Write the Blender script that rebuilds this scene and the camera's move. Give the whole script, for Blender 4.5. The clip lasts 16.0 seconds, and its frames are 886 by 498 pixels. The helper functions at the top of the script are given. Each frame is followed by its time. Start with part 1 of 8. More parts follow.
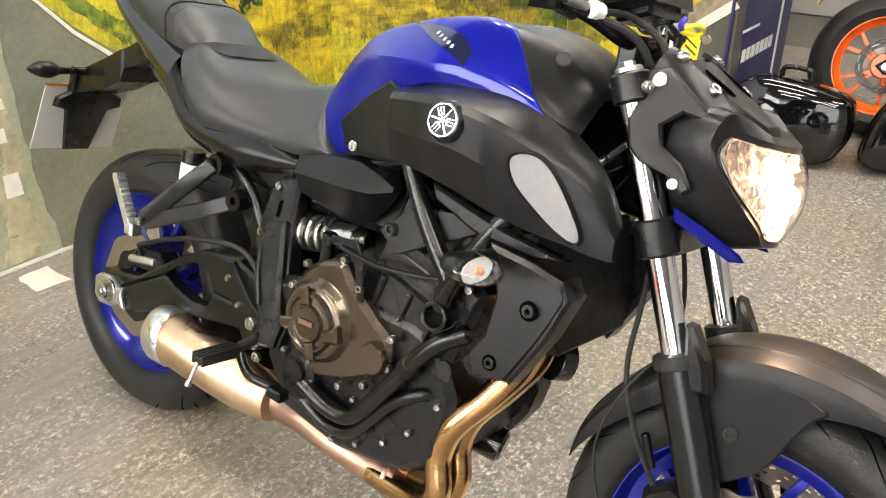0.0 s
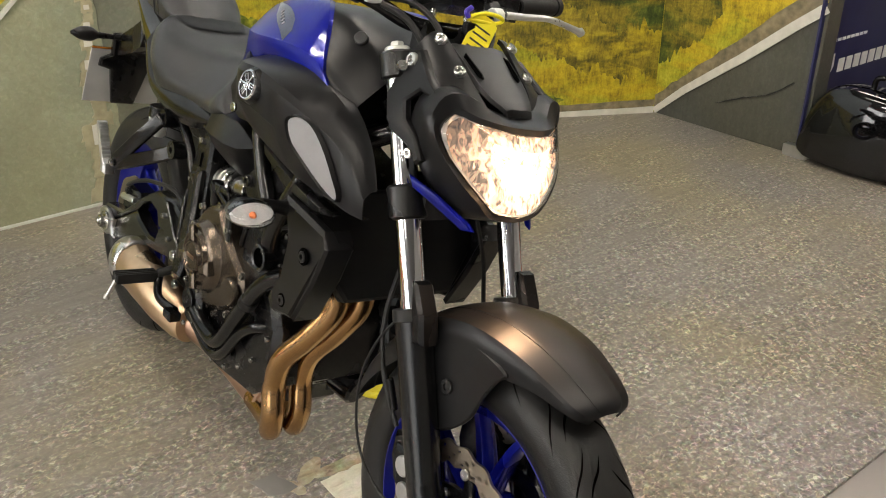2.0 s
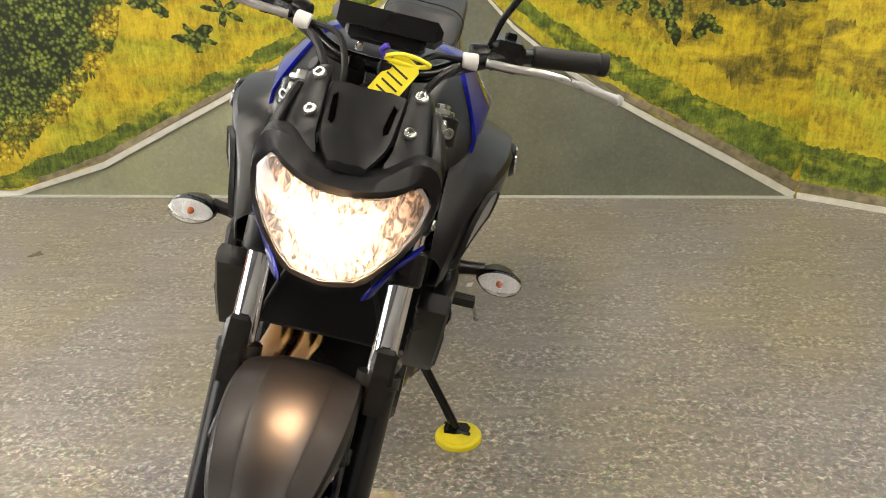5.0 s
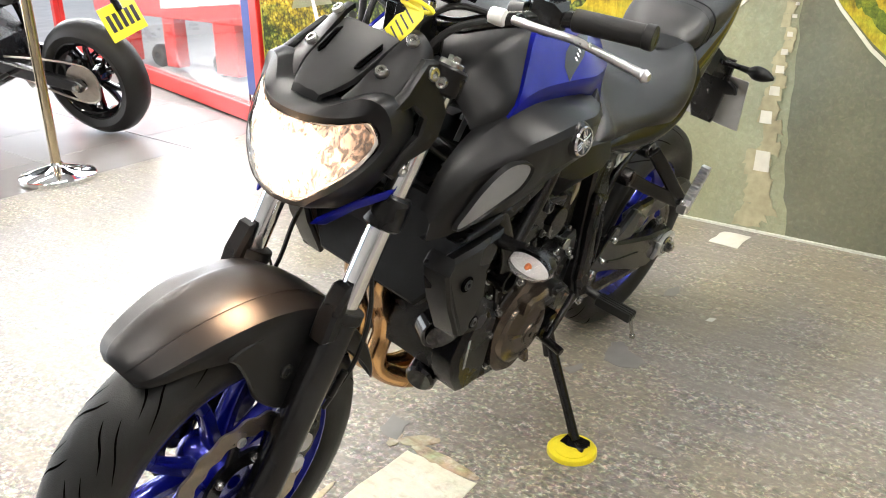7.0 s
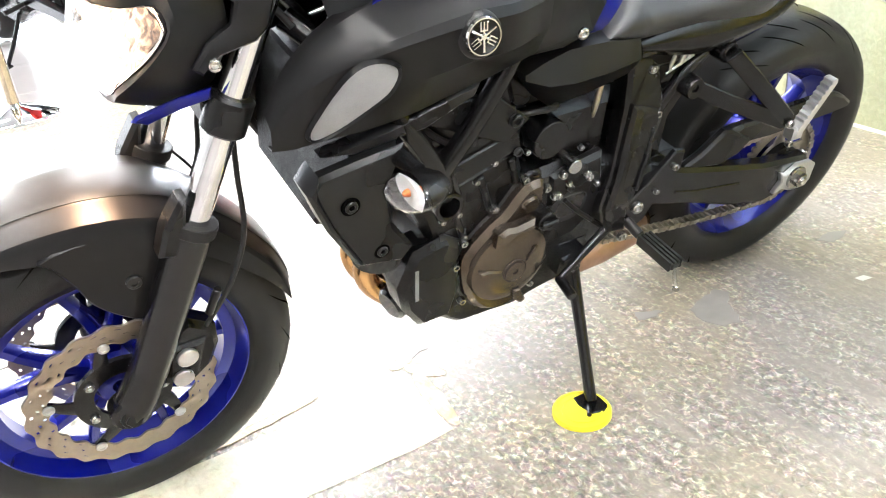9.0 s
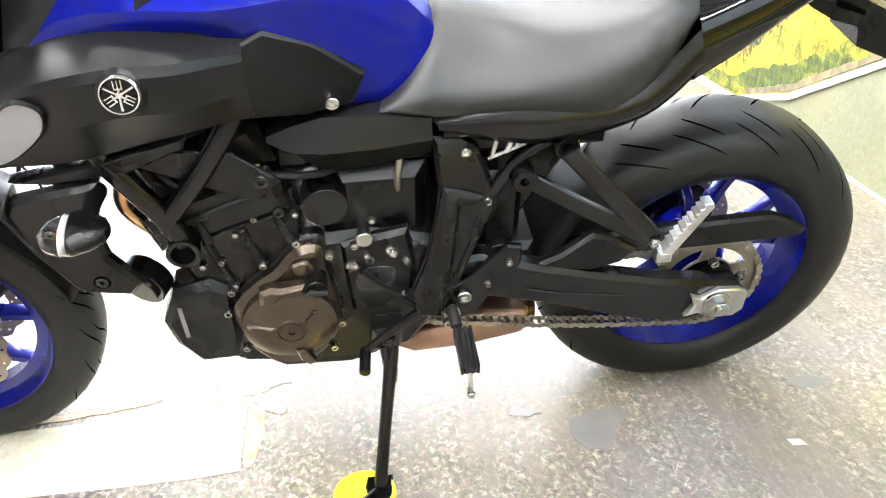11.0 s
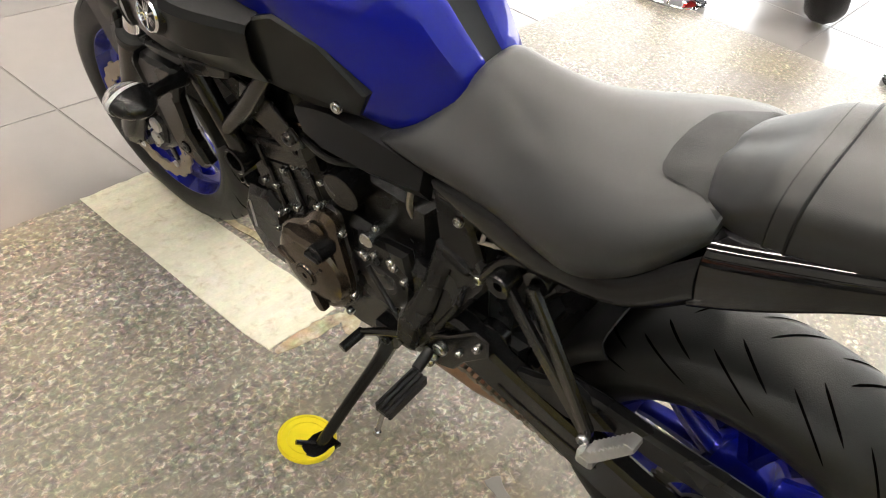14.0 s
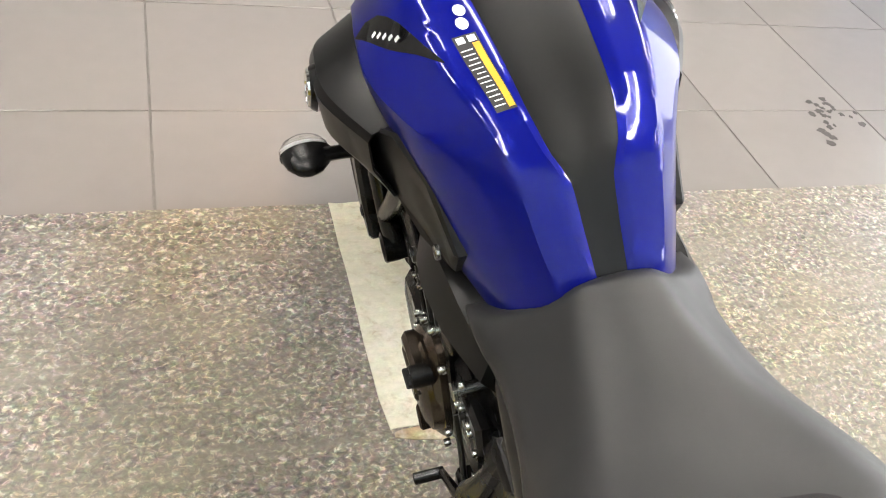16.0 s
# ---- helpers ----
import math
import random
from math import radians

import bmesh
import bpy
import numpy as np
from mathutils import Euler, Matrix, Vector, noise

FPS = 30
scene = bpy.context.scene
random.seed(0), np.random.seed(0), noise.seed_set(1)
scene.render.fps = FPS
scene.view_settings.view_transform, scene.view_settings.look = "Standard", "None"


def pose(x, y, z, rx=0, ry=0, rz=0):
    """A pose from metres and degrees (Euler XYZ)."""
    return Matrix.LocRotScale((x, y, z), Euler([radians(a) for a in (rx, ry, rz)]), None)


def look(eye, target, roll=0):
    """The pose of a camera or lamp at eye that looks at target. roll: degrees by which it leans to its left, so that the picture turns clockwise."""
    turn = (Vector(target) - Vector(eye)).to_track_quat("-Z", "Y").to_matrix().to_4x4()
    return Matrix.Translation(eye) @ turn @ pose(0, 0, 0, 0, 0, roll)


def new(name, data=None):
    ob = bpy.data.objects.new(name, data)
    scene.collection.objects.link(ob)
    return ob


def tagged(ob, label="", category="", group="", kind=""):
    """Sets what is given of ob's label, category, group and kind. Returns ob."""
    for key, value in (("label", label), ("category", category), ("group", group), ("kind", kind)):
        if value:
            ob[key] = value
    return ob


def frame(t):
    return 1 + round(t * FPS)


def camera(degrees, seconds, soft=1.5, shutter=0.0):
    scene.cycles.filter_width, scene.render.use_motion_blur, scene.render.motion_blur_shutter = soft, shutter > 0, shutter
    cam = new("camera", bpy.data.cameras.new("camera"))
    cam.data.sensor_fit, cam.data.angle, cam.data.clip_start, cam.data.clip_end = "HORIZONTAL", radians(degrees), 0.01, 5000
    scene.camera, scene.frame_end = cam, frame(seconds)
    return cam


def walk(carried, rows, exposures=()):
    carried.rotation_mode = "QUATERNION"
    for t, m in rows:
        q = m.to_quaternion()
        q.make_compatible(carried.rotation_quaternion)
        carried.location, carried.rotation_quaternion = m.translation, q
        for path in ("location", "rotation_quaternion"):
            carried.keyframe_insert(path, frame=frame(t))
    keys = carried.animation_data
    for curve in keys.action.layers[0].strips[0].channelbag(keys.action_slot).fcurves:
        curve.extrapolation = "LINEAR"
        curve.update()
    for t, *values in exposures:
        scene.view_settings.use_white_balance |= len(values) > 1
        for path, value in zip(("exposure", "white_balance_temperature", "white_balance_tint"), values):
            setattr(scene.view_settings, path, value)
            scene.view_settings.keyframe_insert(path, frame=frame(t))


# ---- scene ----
# seconds, stops, kelvin, tint
EXPOSURES = [(0, 0.25, 6400, 10), (0.5, -0.02, 6450, 10), (1, -0.16, 6500, 10), (2, -0.63, 6600, 10), (2.5, -0.72, 6650, 10), (3, -0.5, 6650, 10), (4, -0.32, 6700, 10), (6.5, -0.08, 6300, 10), (7, 0.27, 6150, 10), (7.5, 0.82, 6000, 10), (8, 1.3, 5900, 10), (10.3, 1.35, 5850, 10), (11, 1.32, 5850, 10), (11.5, 0.68, 6100, 10), (12, 0.26, 6350, 10), (12.5, 0.0, 6550, 10), (13, -0.02, 6500, 10), (13.5, 0.3, 6450, 10), (14, 0.12, 6450, 10), (14.5, 0.17, 6450, 10), (15, 0.85, 6250, 10), (15.5, 0.3, 6250, 10), (16, 0.0, 6250, 10)]

cam = camera(55.2, 16.0, soft=1.05)
PATH = [
    (0, (1.588, -0.974, 1.279), (0.523, 0.461, 0.382), 0.3),
    (0.5, (1.831, -0.959, 1.281), (0.629, 0.352, 0.367), -1.0),
    (1, (2.014, -0.929, 1.28), (0.692, 0.259, 0.363), -2.3),
    (1.5, (2.113, -0.808, 1.291), (0.757, 0.351, 0.386), -1.3),
    (2, (2.178, -0.632, 1.294), (0.766, 0.456, 0.387), -0.4),
    (2.5, (2.257, -0.468, 1.291), (0.773, 0.514, 0.379), -0.0),
    (3, (2.335, -0.285, 1.288), (0.784, 0.59, 0.378), 0.0),
    (3.5, (2.341, -0.115, 1.278), (0.685, 0.57, 0.391), -0.1),
    (4, (2.328, 0.059, 1.272), (0.563, 0.419, 0.402), -0.7),
    (4.2, (2.339, 0.12, 1.27), (0.55, 0.354, 0.406), -1.1),
    (6.3, (2.225, 0.815, 1.207), (0.517, 0.11, 0.441), -0.6),
    (6.5, (2.191, 0.876, 1.182), (0.549, 0.016, 0.431), -0.9),
    (7, (2.1, 1.057, 1.138), (0.629, -0.069, 0.384), -0.6),
    (7.5, (1.98, 1.153, 1.087), (0.652, -0.111, 0.289), -1.3),
    (8, (1.807, 1.217, 1.057), (0.659, -0.175, 0.193), -2.8),
    (8.2, (1.748, 1.235, 1.048), (0.676, -0.2, 0.159), -3.7),
    (10.3, (0.964, 1.398, 1.055), (0.459, -0.281, 0.093), -3.5),
    (10.5, (0.89, 1.405, 1.057), (0.461, -0.301, 0.106), -3.2),
    (11, (0.672, 1.457, 1.074), (0.428, -0.299, 0.15), -2.0),
    (11.5, (0.517, 1.44, 1.081), (0.407, -0.346, 0.188), -0.7),
    (12, (0.346, 1.376, 1.08), (0.349, -0.409, 0.179), 1.4),
    (12.5, (0.184, 1.332, 1.141), (0.434, -0.413, 0.197), 4.1),
    (13, (0.005, 1.279, 1.208), (0.569, -0.324, 0.154), 6.4),
    (13.5, (-0.046, 1.21, 1.253), (0.711, -0.243, 0.105), 7.5),
    (14, (-0.034, 1.078, 1.297), (0.814, -0.257, 0.072), 10.7),
    (14.5, (0.003, 0.944, 1.33), (0.969, -0.215, 0.017), 13.4),
    (15, (-0.016, 0.81, 1.33), (1.075, -0.106, -0.073), 15.0),
    (15.5, (-0.047, 0.699, 1.372), (1.187, -0.032, -0.021), 14.2),
    (16, (-0.011, 0.643, 1.393), (1.325, -0.016, 0.059), 14.2),
]
walk(cam, [(t, look(eye, target, roll)) for t, eye, target, roll in PATH], EXPOSURES)

# ---- world and light ----
world = bpy.data.worlds.new("daylight")
scene.world = world
world.use_nodes = True
wn = world.node_tree
sky = wn.nodes.new("ShaderNodeTexSky")
sky.sky_type, sky.sun_disc = "NISHITA", False
sky.sun_elevation, sky.sun_rotation = radians(38), radians(200)
wn.links.new(sky.outputs[0], wn.nodes["Background"].inputs[0])
wn.nodes["Background"].inputs[1].default_value = 0.12

sun_lamp = bpy.data.lights.new("sun", "SUN")
sun_lamp.energy, sun_lamp.angle, sun_lamp.color = 2.0, radians(0.5), (1, 0.95, 0.88)
sun = new("sun", sun_lamp)
sun.matrix_world = look((3, -9, 8), (1.5, -7.5, 0))


def opening_light(name, m, w, h, watts, color):
    d = bpy.data.lights.new(name, "AREA")
    d.shape, d.size, d.size_y, d.energy, d.color = "RECTANGLE", w, h, watts, color
    ob = new(name, d)
    ob.matrix_world = m
    return ob


# skylight that comes in through the shopfront and the side window
opening_light("shopfront_daylight", look((2.0, -6.4, 1.45), (2.0, 0, 0.9)), 6.0, 2.4, 220, (1.0, 0.98, 0.95))
opening_light("side_window_daylight", look((-1.22, -4.2, 1.68), (1.5, -3.0, 0.7)), 2.6, 1.7, 170, (1.0, 0.98, 0.95))

bulb_lamp = bpy.data.lights.new("headlight_glow", "POINT")
bulb_lamp.energy, bulb_lamp.shadow_soft_size, bulb_lamp.color = 28.0, 0.026, (1.0, 0.60, 0.33)
bulb = new("headlight_bulb_light", bulb_lamp)
bulb.matrix_world = pose(1.324, 0.176, 0.814)

# ---- materials ----


def mat(name, color, rough=0.5, metal=0.0, vary=0.15, scale=30.0, bump=0.0, bscale=200.0, coat=0.0, spec=0.5, rvary=0.08):
    """A surface with colour variation at two scales, uneven gloss and fine relief."""
    m = bpy.data.materials.new(name)
    m.use_nodes = True
    t = m.node_tree
    p = t.nodes["Principled BSDF"]
    co = t.nodes.new("ShaderNodeTexCoord")
    n1 = t.nodes.new("ShaderNodeTexNoise")
    n1.inputs["Scale"].default_value, n1.inputs["Detail"].default_value = scale, 5
    n2 = t.nodes.new("ShaderNodeTexNoise")
    n2.inputs["Scale"].default_value, n2.inputs["Detail"].default_value = scale * 0.13, 3
    for n in (n1, n2):
        t.links.new(co.outputs["Object"], n.inputs["Vector"])
    add = t.nodes.new("ShaderNodeMath")
    add.operation = "ADD"
    t.links.new(n1.outputs["Fac"], add.inputs[0])
    t.links.new(n2.outputs["Fac"], add.inputs[1])
    ramp = t.nodes.new("ShaderNodeMapRange")
    ramp.inputs[1].default_value, ramp.inputs[2].default_value = 0.6, 1.4
    ramp.inputs[3].default_value, ramp.inputs[4].default_value = 1 - vary, 1 + vary
    t.links.new(add.outputs[0], ramp.inputs[0])
    mul = t.nodes.new("ShaderNodeVectorMath")
    mul.operation = "SCALE"
    mul.inputs[0].default_value = color
    t.links.new(ramp.outputs[0], mul.inputs["Scale"])
    t.links.new(mul.outputs[0], p.inputs["Base Color"])
    rr = t.nodes.new("ShaderNodeMapRange")
    rr.inputs[1].default_value, rr.inputs[2].default_value = 0.35, 0.65
    rr.inputs[3].default_value, rr.inputs[4].default_value = max(0.02, rough - rvary), rough + rvary
    t.links.new(n2.outputs["Fac"], rr.inputs[0])
    t.links.new(rr.outputs[0], p.inputs["Roughness"])
    p.inputs["Metallic"].default_value = metal
    p.inputs["Specular IOR Level"].default_value = spec
    p.inputs["Coat Weight"].default_value = coat
    p.inputs["Coat Roughness"].default_value = 0.04
    if bump:
        nb = t.nodes.new("ShaderNodeTexNoise")
        nb.inputs["Scale"].default_value, nb.inputs["Detail"].default_value = bscale, 3
        t.links.new(co.outputs["Object"], nb.inputs["Vector"])
        b = t.nodes.new("ShaderNodeBump")
        b.inputs["Strength"].default_value, b.inputs["Distance"].default_value = bump, 0.002
        t.links.new(nb.outputs["Fac"], b.inputs["Height"])
        t.links.new(b.outputs[0], p.inputs["Normal"])
    return m


def ramp_node(t, stops, interp="LINEAR"):
    r = t.nodes.new("ShaderNodeValToRGB")
    r.color_ramp.interpolation = interp
    e = r.color_ramp.elements
    while len(e) < len(stops):
        e.new(0.5)
    for k, (pos, c) in zip(e, stops):
        k.position, k.color = pos, (*c, 1)
    return r


def glow(name, color, strength):
    m = bpy.data.materials.new(name)
    m.use_nodes = True
    p = m.node_tree.nodes["Principled BSDF"]
    p.inputs["Base Color"].default_value = (*color, 1)
    p.inputs["Emission Color"].default_value = (*color, 1)
    p.inputs["Emission Strength"].default_value = strength
    return m


def clear(name, color=(1, 1, 1), rough=0.02, ior=1.45):
    m = bpy.data.materials.new(name)
    m.use_nodes = True
    p = m.node_tree.nodes["Principled BSDF"]
    p.inputs["Base Color"].default_value = (*color, 1)
    p.inputs["Transmission Weight"].default_value = 1
    p.inputs["Roughness"].default_value, p.inputs["IOR"].default_value = rough, ior
    return m


BLACK = mat("black_plastic", (0.0045, 0.0045, 0.0048), 0.28, spec=0.30, vary=0.2, scale=60, bump=0.12, bscale=900, rvary=0.05)
MATTE = mat("matte_graphite_paint", (0.0065, 0.0065, 0.0069), 0.34, spec=0.24, metal=0.05, vary=0.05, scale=200, bump=0.05, bscale=1600, rvary=0.015)
GLOSSB = mat("gloss_black_paint", (0.004, 0.004, 0.0044), 0.06, spec=0.42, vary=0.1, coat=0.25, rvary=0.02)
FRAME = mat("black_frame_paint", (0.004, 0.004, 0.0043), 0.18, spec=0.38, vary=0.15, scale=80, bump=0.10, bscale=700, rvary=0.04)
ENGINE = mat("dark_engine_casting", (0.0048, 0.0048, 0.0052), 0.26, spec=0.36, metal=0.08, vary=0.2, scale=120, bump=0.25, bscale=600, rvary=0.03)
BLUE = mat("blue_metallic_paint", (0.002, 0.0045, 0.165), 0.32, metal=0.25, spec=0.03, vary=0.02, scale=60, coat=0.6, rvary=0.0)
FLASHM = mat("dark_blue_flash", (0.003, 0.005, 0.030), 0.12, vary=0.1, coat=0.6, rvary=0.02)
RIMBLUE = mat("blue_wheel_paint", (0.004, 0.008, 0.22), 0.28, metal=0.5, vary=0.06, coat=0.6)
VINYL = mat("seat_vinyl", (0.019, 0.019, 0.0198), 0.40, spec=0.42, vary=0.06, scale=40, bump=0.17, bscale=1100, rvary=0.03)
VINYL2 = mat("seat_vinyl_grained", (0.006, 0.0062, 0.0066), 0.5, spec=0.25, vary=0.08, scale=40, bump=0.25, bscale=800)
RUBBER = mat("tyre_rubber", (0.0125, 0.0122, 0.012), 0.46, spec=0.24, vary=0.25, scale=25, bump=0.25, bscale=500)
# near-black, stands in for the shade inside the tyre grooves
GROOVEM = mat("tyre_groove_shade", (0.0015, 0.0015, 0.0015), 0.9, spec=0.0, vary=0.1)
# near-black sheets that paint the shade of recesses, slots and bolt wells
VOIDSHADE = mat("recess_shade", (0.0015, 0.0015, 0.0015), 0.9, spec=0.0, vary=0.1)
DISCM = mat("brake_disc_steel", (0.34, 0.29, 0.23), 0.42, metal=1.0, vary=0.10, scale=120, rvary=0.03)
CHROME = mat("chrome", (0.80, 0.81, 0.83), 0.06, metal=1.0, vary=0.03, rvary=0.02)
ALU = mat("bare_aluminium", (0.62, 0.62, 0.62), 0.34, metal=1.0, vary=0.12, scale=90)
STEEL = mat("brushed_steel", (0.50, 0.49, 0.47), 0.28, metal=1.0, vary=0.12, scale=120)
BOLTM = mat("zinc_bolt", (0.50, 0.50, 0.48), 0.28, metal=1.0, vary=0.1)
GREYB = mat("grey_black_casting", (0.020, 0.020, 0.021), 0.30, spec=0.45, vary=0.15, scale=150, bump=0.15, bscale=800)
DARKBOLT = mat("black_bolt", (0.03, 0.03, 0.03), 0.3, metal=0.6)
BRONZE = mat("bronze_engine_cover", (0.100, 0.080, 0.062), 0.25, metal=0.85, vary=0.06, scale=150, bump=0.02, bscale=800, rvary=0.02)
HEADER = mat("heat_tinted_steel", (0.42, 0.25, 0.115), 0.24, metal=1.0, vary=0.22, scale=22)
HEADER2 = mat("heat_stained_steel", (0.40, 0.26, 0.19), 0.30, metal=1.0, vary=0.35, scale=18)
MUFFLER = mat("champagne_muffler_steel", (0.55, 0.40, 0.26), 0.33, metal=1.0, vary=0.10, scale=60)
CHAINM = mat("chain_steel", (0.34, 0.31, 0.26), 0.38, metal=0.9, vary=0.25, scale=200)
CLEAR = clear("clear_lens")
GLASS = clear("window_glass", (0.98, 1, 0.99))
SILVER = mat("silvered_reflector", (0.78, 0.78, 0.78), 0.42, metal=0.45, vary=0.25, scale=260, bump=0.6, bscale=420)
AMBERB = mat("amber_bulb_glass", (0.55, 0.16, 0.05), 0.12, vary=0.5, scale=300)
AMBER = clear("amber_lens", (1.0, 0.32, 0.04), 0.08)
BOWLGLOW = glow("headlight_glow", (1.0, 0.70, 0.46), 12.0)
lt = BOWLGLOW.node_tree
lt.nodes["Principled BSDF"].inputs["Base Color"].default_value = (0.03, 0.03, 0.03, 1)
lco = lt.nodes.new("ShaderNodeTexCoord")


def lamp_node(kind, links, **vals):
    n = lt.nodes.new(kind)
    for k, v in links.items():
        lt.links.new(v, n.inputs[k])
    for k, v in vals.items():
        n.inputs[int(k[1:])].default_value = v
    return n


# mirror facets painted as emission: tall, narrow, streaked, brightest close to the bulb
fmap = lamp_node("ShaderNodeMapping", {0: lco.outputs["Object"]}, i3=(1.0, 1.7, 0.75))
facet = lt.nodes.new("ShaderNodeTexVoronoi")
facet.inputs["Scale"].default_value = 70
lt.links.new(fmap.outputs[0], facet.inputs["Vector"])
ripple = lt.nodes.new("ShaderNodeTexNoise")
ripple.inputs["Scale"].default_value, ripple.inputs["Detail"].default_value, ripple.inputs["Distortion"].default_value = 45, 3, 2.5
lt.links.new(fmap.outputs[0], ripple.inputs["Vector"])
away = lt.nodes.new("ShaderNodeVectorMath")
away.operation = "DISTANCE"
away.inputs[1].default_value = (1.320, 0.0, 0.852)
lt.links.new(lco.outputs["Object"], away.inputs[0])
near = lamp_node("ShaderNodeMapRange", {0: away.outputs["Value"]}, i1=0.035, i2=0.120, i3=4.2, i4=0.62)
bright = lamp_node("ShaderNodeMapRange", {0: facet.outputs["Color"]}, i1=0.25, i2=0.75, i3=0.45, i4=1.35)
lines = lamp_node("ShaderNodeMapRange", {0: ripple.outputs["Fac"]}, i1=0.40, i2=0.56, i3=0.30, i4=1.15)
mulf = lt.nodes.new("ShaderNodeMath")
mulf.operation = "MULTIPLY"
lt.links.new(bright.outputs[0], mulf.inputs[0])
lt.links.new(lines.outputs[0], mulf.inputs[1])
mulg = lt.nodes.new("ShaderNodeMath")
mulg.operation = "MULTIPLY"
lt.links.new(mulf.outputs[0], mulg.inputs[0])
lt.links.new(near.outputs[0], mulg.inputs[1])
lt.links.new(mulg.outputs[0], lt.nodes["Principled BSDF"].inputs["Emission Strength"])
# glow colour painted warmer away from the bulb
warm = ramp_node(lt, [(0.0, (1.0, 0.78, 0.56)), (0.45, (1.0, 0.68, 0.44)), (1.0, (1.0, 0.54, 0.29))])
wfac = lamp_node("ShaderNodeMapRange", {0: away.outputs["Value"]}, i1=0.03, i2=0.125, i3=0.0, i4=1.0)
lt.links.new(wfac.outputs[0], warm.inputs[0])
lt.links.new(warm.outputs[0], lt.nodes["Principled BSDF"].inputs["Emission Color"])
GREYMESH = mat("silver_mesh", (0.34, 0.34, 0.35), 0.45, metal=0.6, vary=0.12, scale=700, bump=0.8, bscale=1500)
WHITEP = mat("white_plastic", (0.72, 0.72, 0.70), 0.35, vary=0.06)
PLATEB = mat("plate_back", (0.50, 0.50, 0.49), 0.42, vary=0.08)
YELLOW = mat("yellow_plastic", (0.75, 0.62, 0.02), 0.38, vary=0.10, scale=50)
TAGY = mat("yellow_card", (0.90, 0.78, 0.02), 0.5, vary=0.05)
PRINTK = mat("black_print", (0.02, 0.02, 0.02), 0.45)
PRINTW = mat("white_print", (0.80, 0.80, 0.80), 0.45)
PRINTO = mat("orange_print", (0.85, 0.38, 0.02), 0.45)
INKP = mat("purple_band", (0.05, 0.03, 0.35), 0.4)
COREM = mat("radiator_core", (0.005, 0.005, 0.005), 0.5, spec=0.15, vary=0.3, scale=300, bump=0.6, bscale=900)
BRASS = mat("pale_brass_pole", (0.56, 0.48, 0.34), 0.18, metal=1.0, vary=0.08)
REDP = mat("red_frame_paint", (0.62, 0.02, 0.015), 0.35, vary=0.10, scale=12)
NAVY = mat("navy_banner_cloth", (0.012, 0.014, 0.075), 0.5, vary=0.12, scale=20)
BLUEP = mat("blue_panel_paint", (0.03, 0.06, 0.30), 0.45)
ORANGE = mat("orange_wheel_paint", (0.80, 0.13, 0.01), 0.3, vary=0.08, coat=0.4)
PAINTW = mat("wall_paint", (0.42, 0.41, 0.39), 0.7, vary=0.08, scale=6, bump=0.1, bscale=90)
CEILM = mat("ceiling_board", (0.16, 0.155, 0.15), 0.8, vary=0.1, scale=5, bump=0.2, bscale=60)
TUBE = glow("fluorescent_tube", (1.0, 0.925, 0.82), 92.0)
GROUT = mat("tile_joint", (0.16, 0.15, 0.14), 0.8, vary=0.2)
CONCRETE = mat("outdoor_concrete", (0.45, 0.44, 0.42), 0.85, vary=0.2, scale=8, bump=0.4, bscale=60)


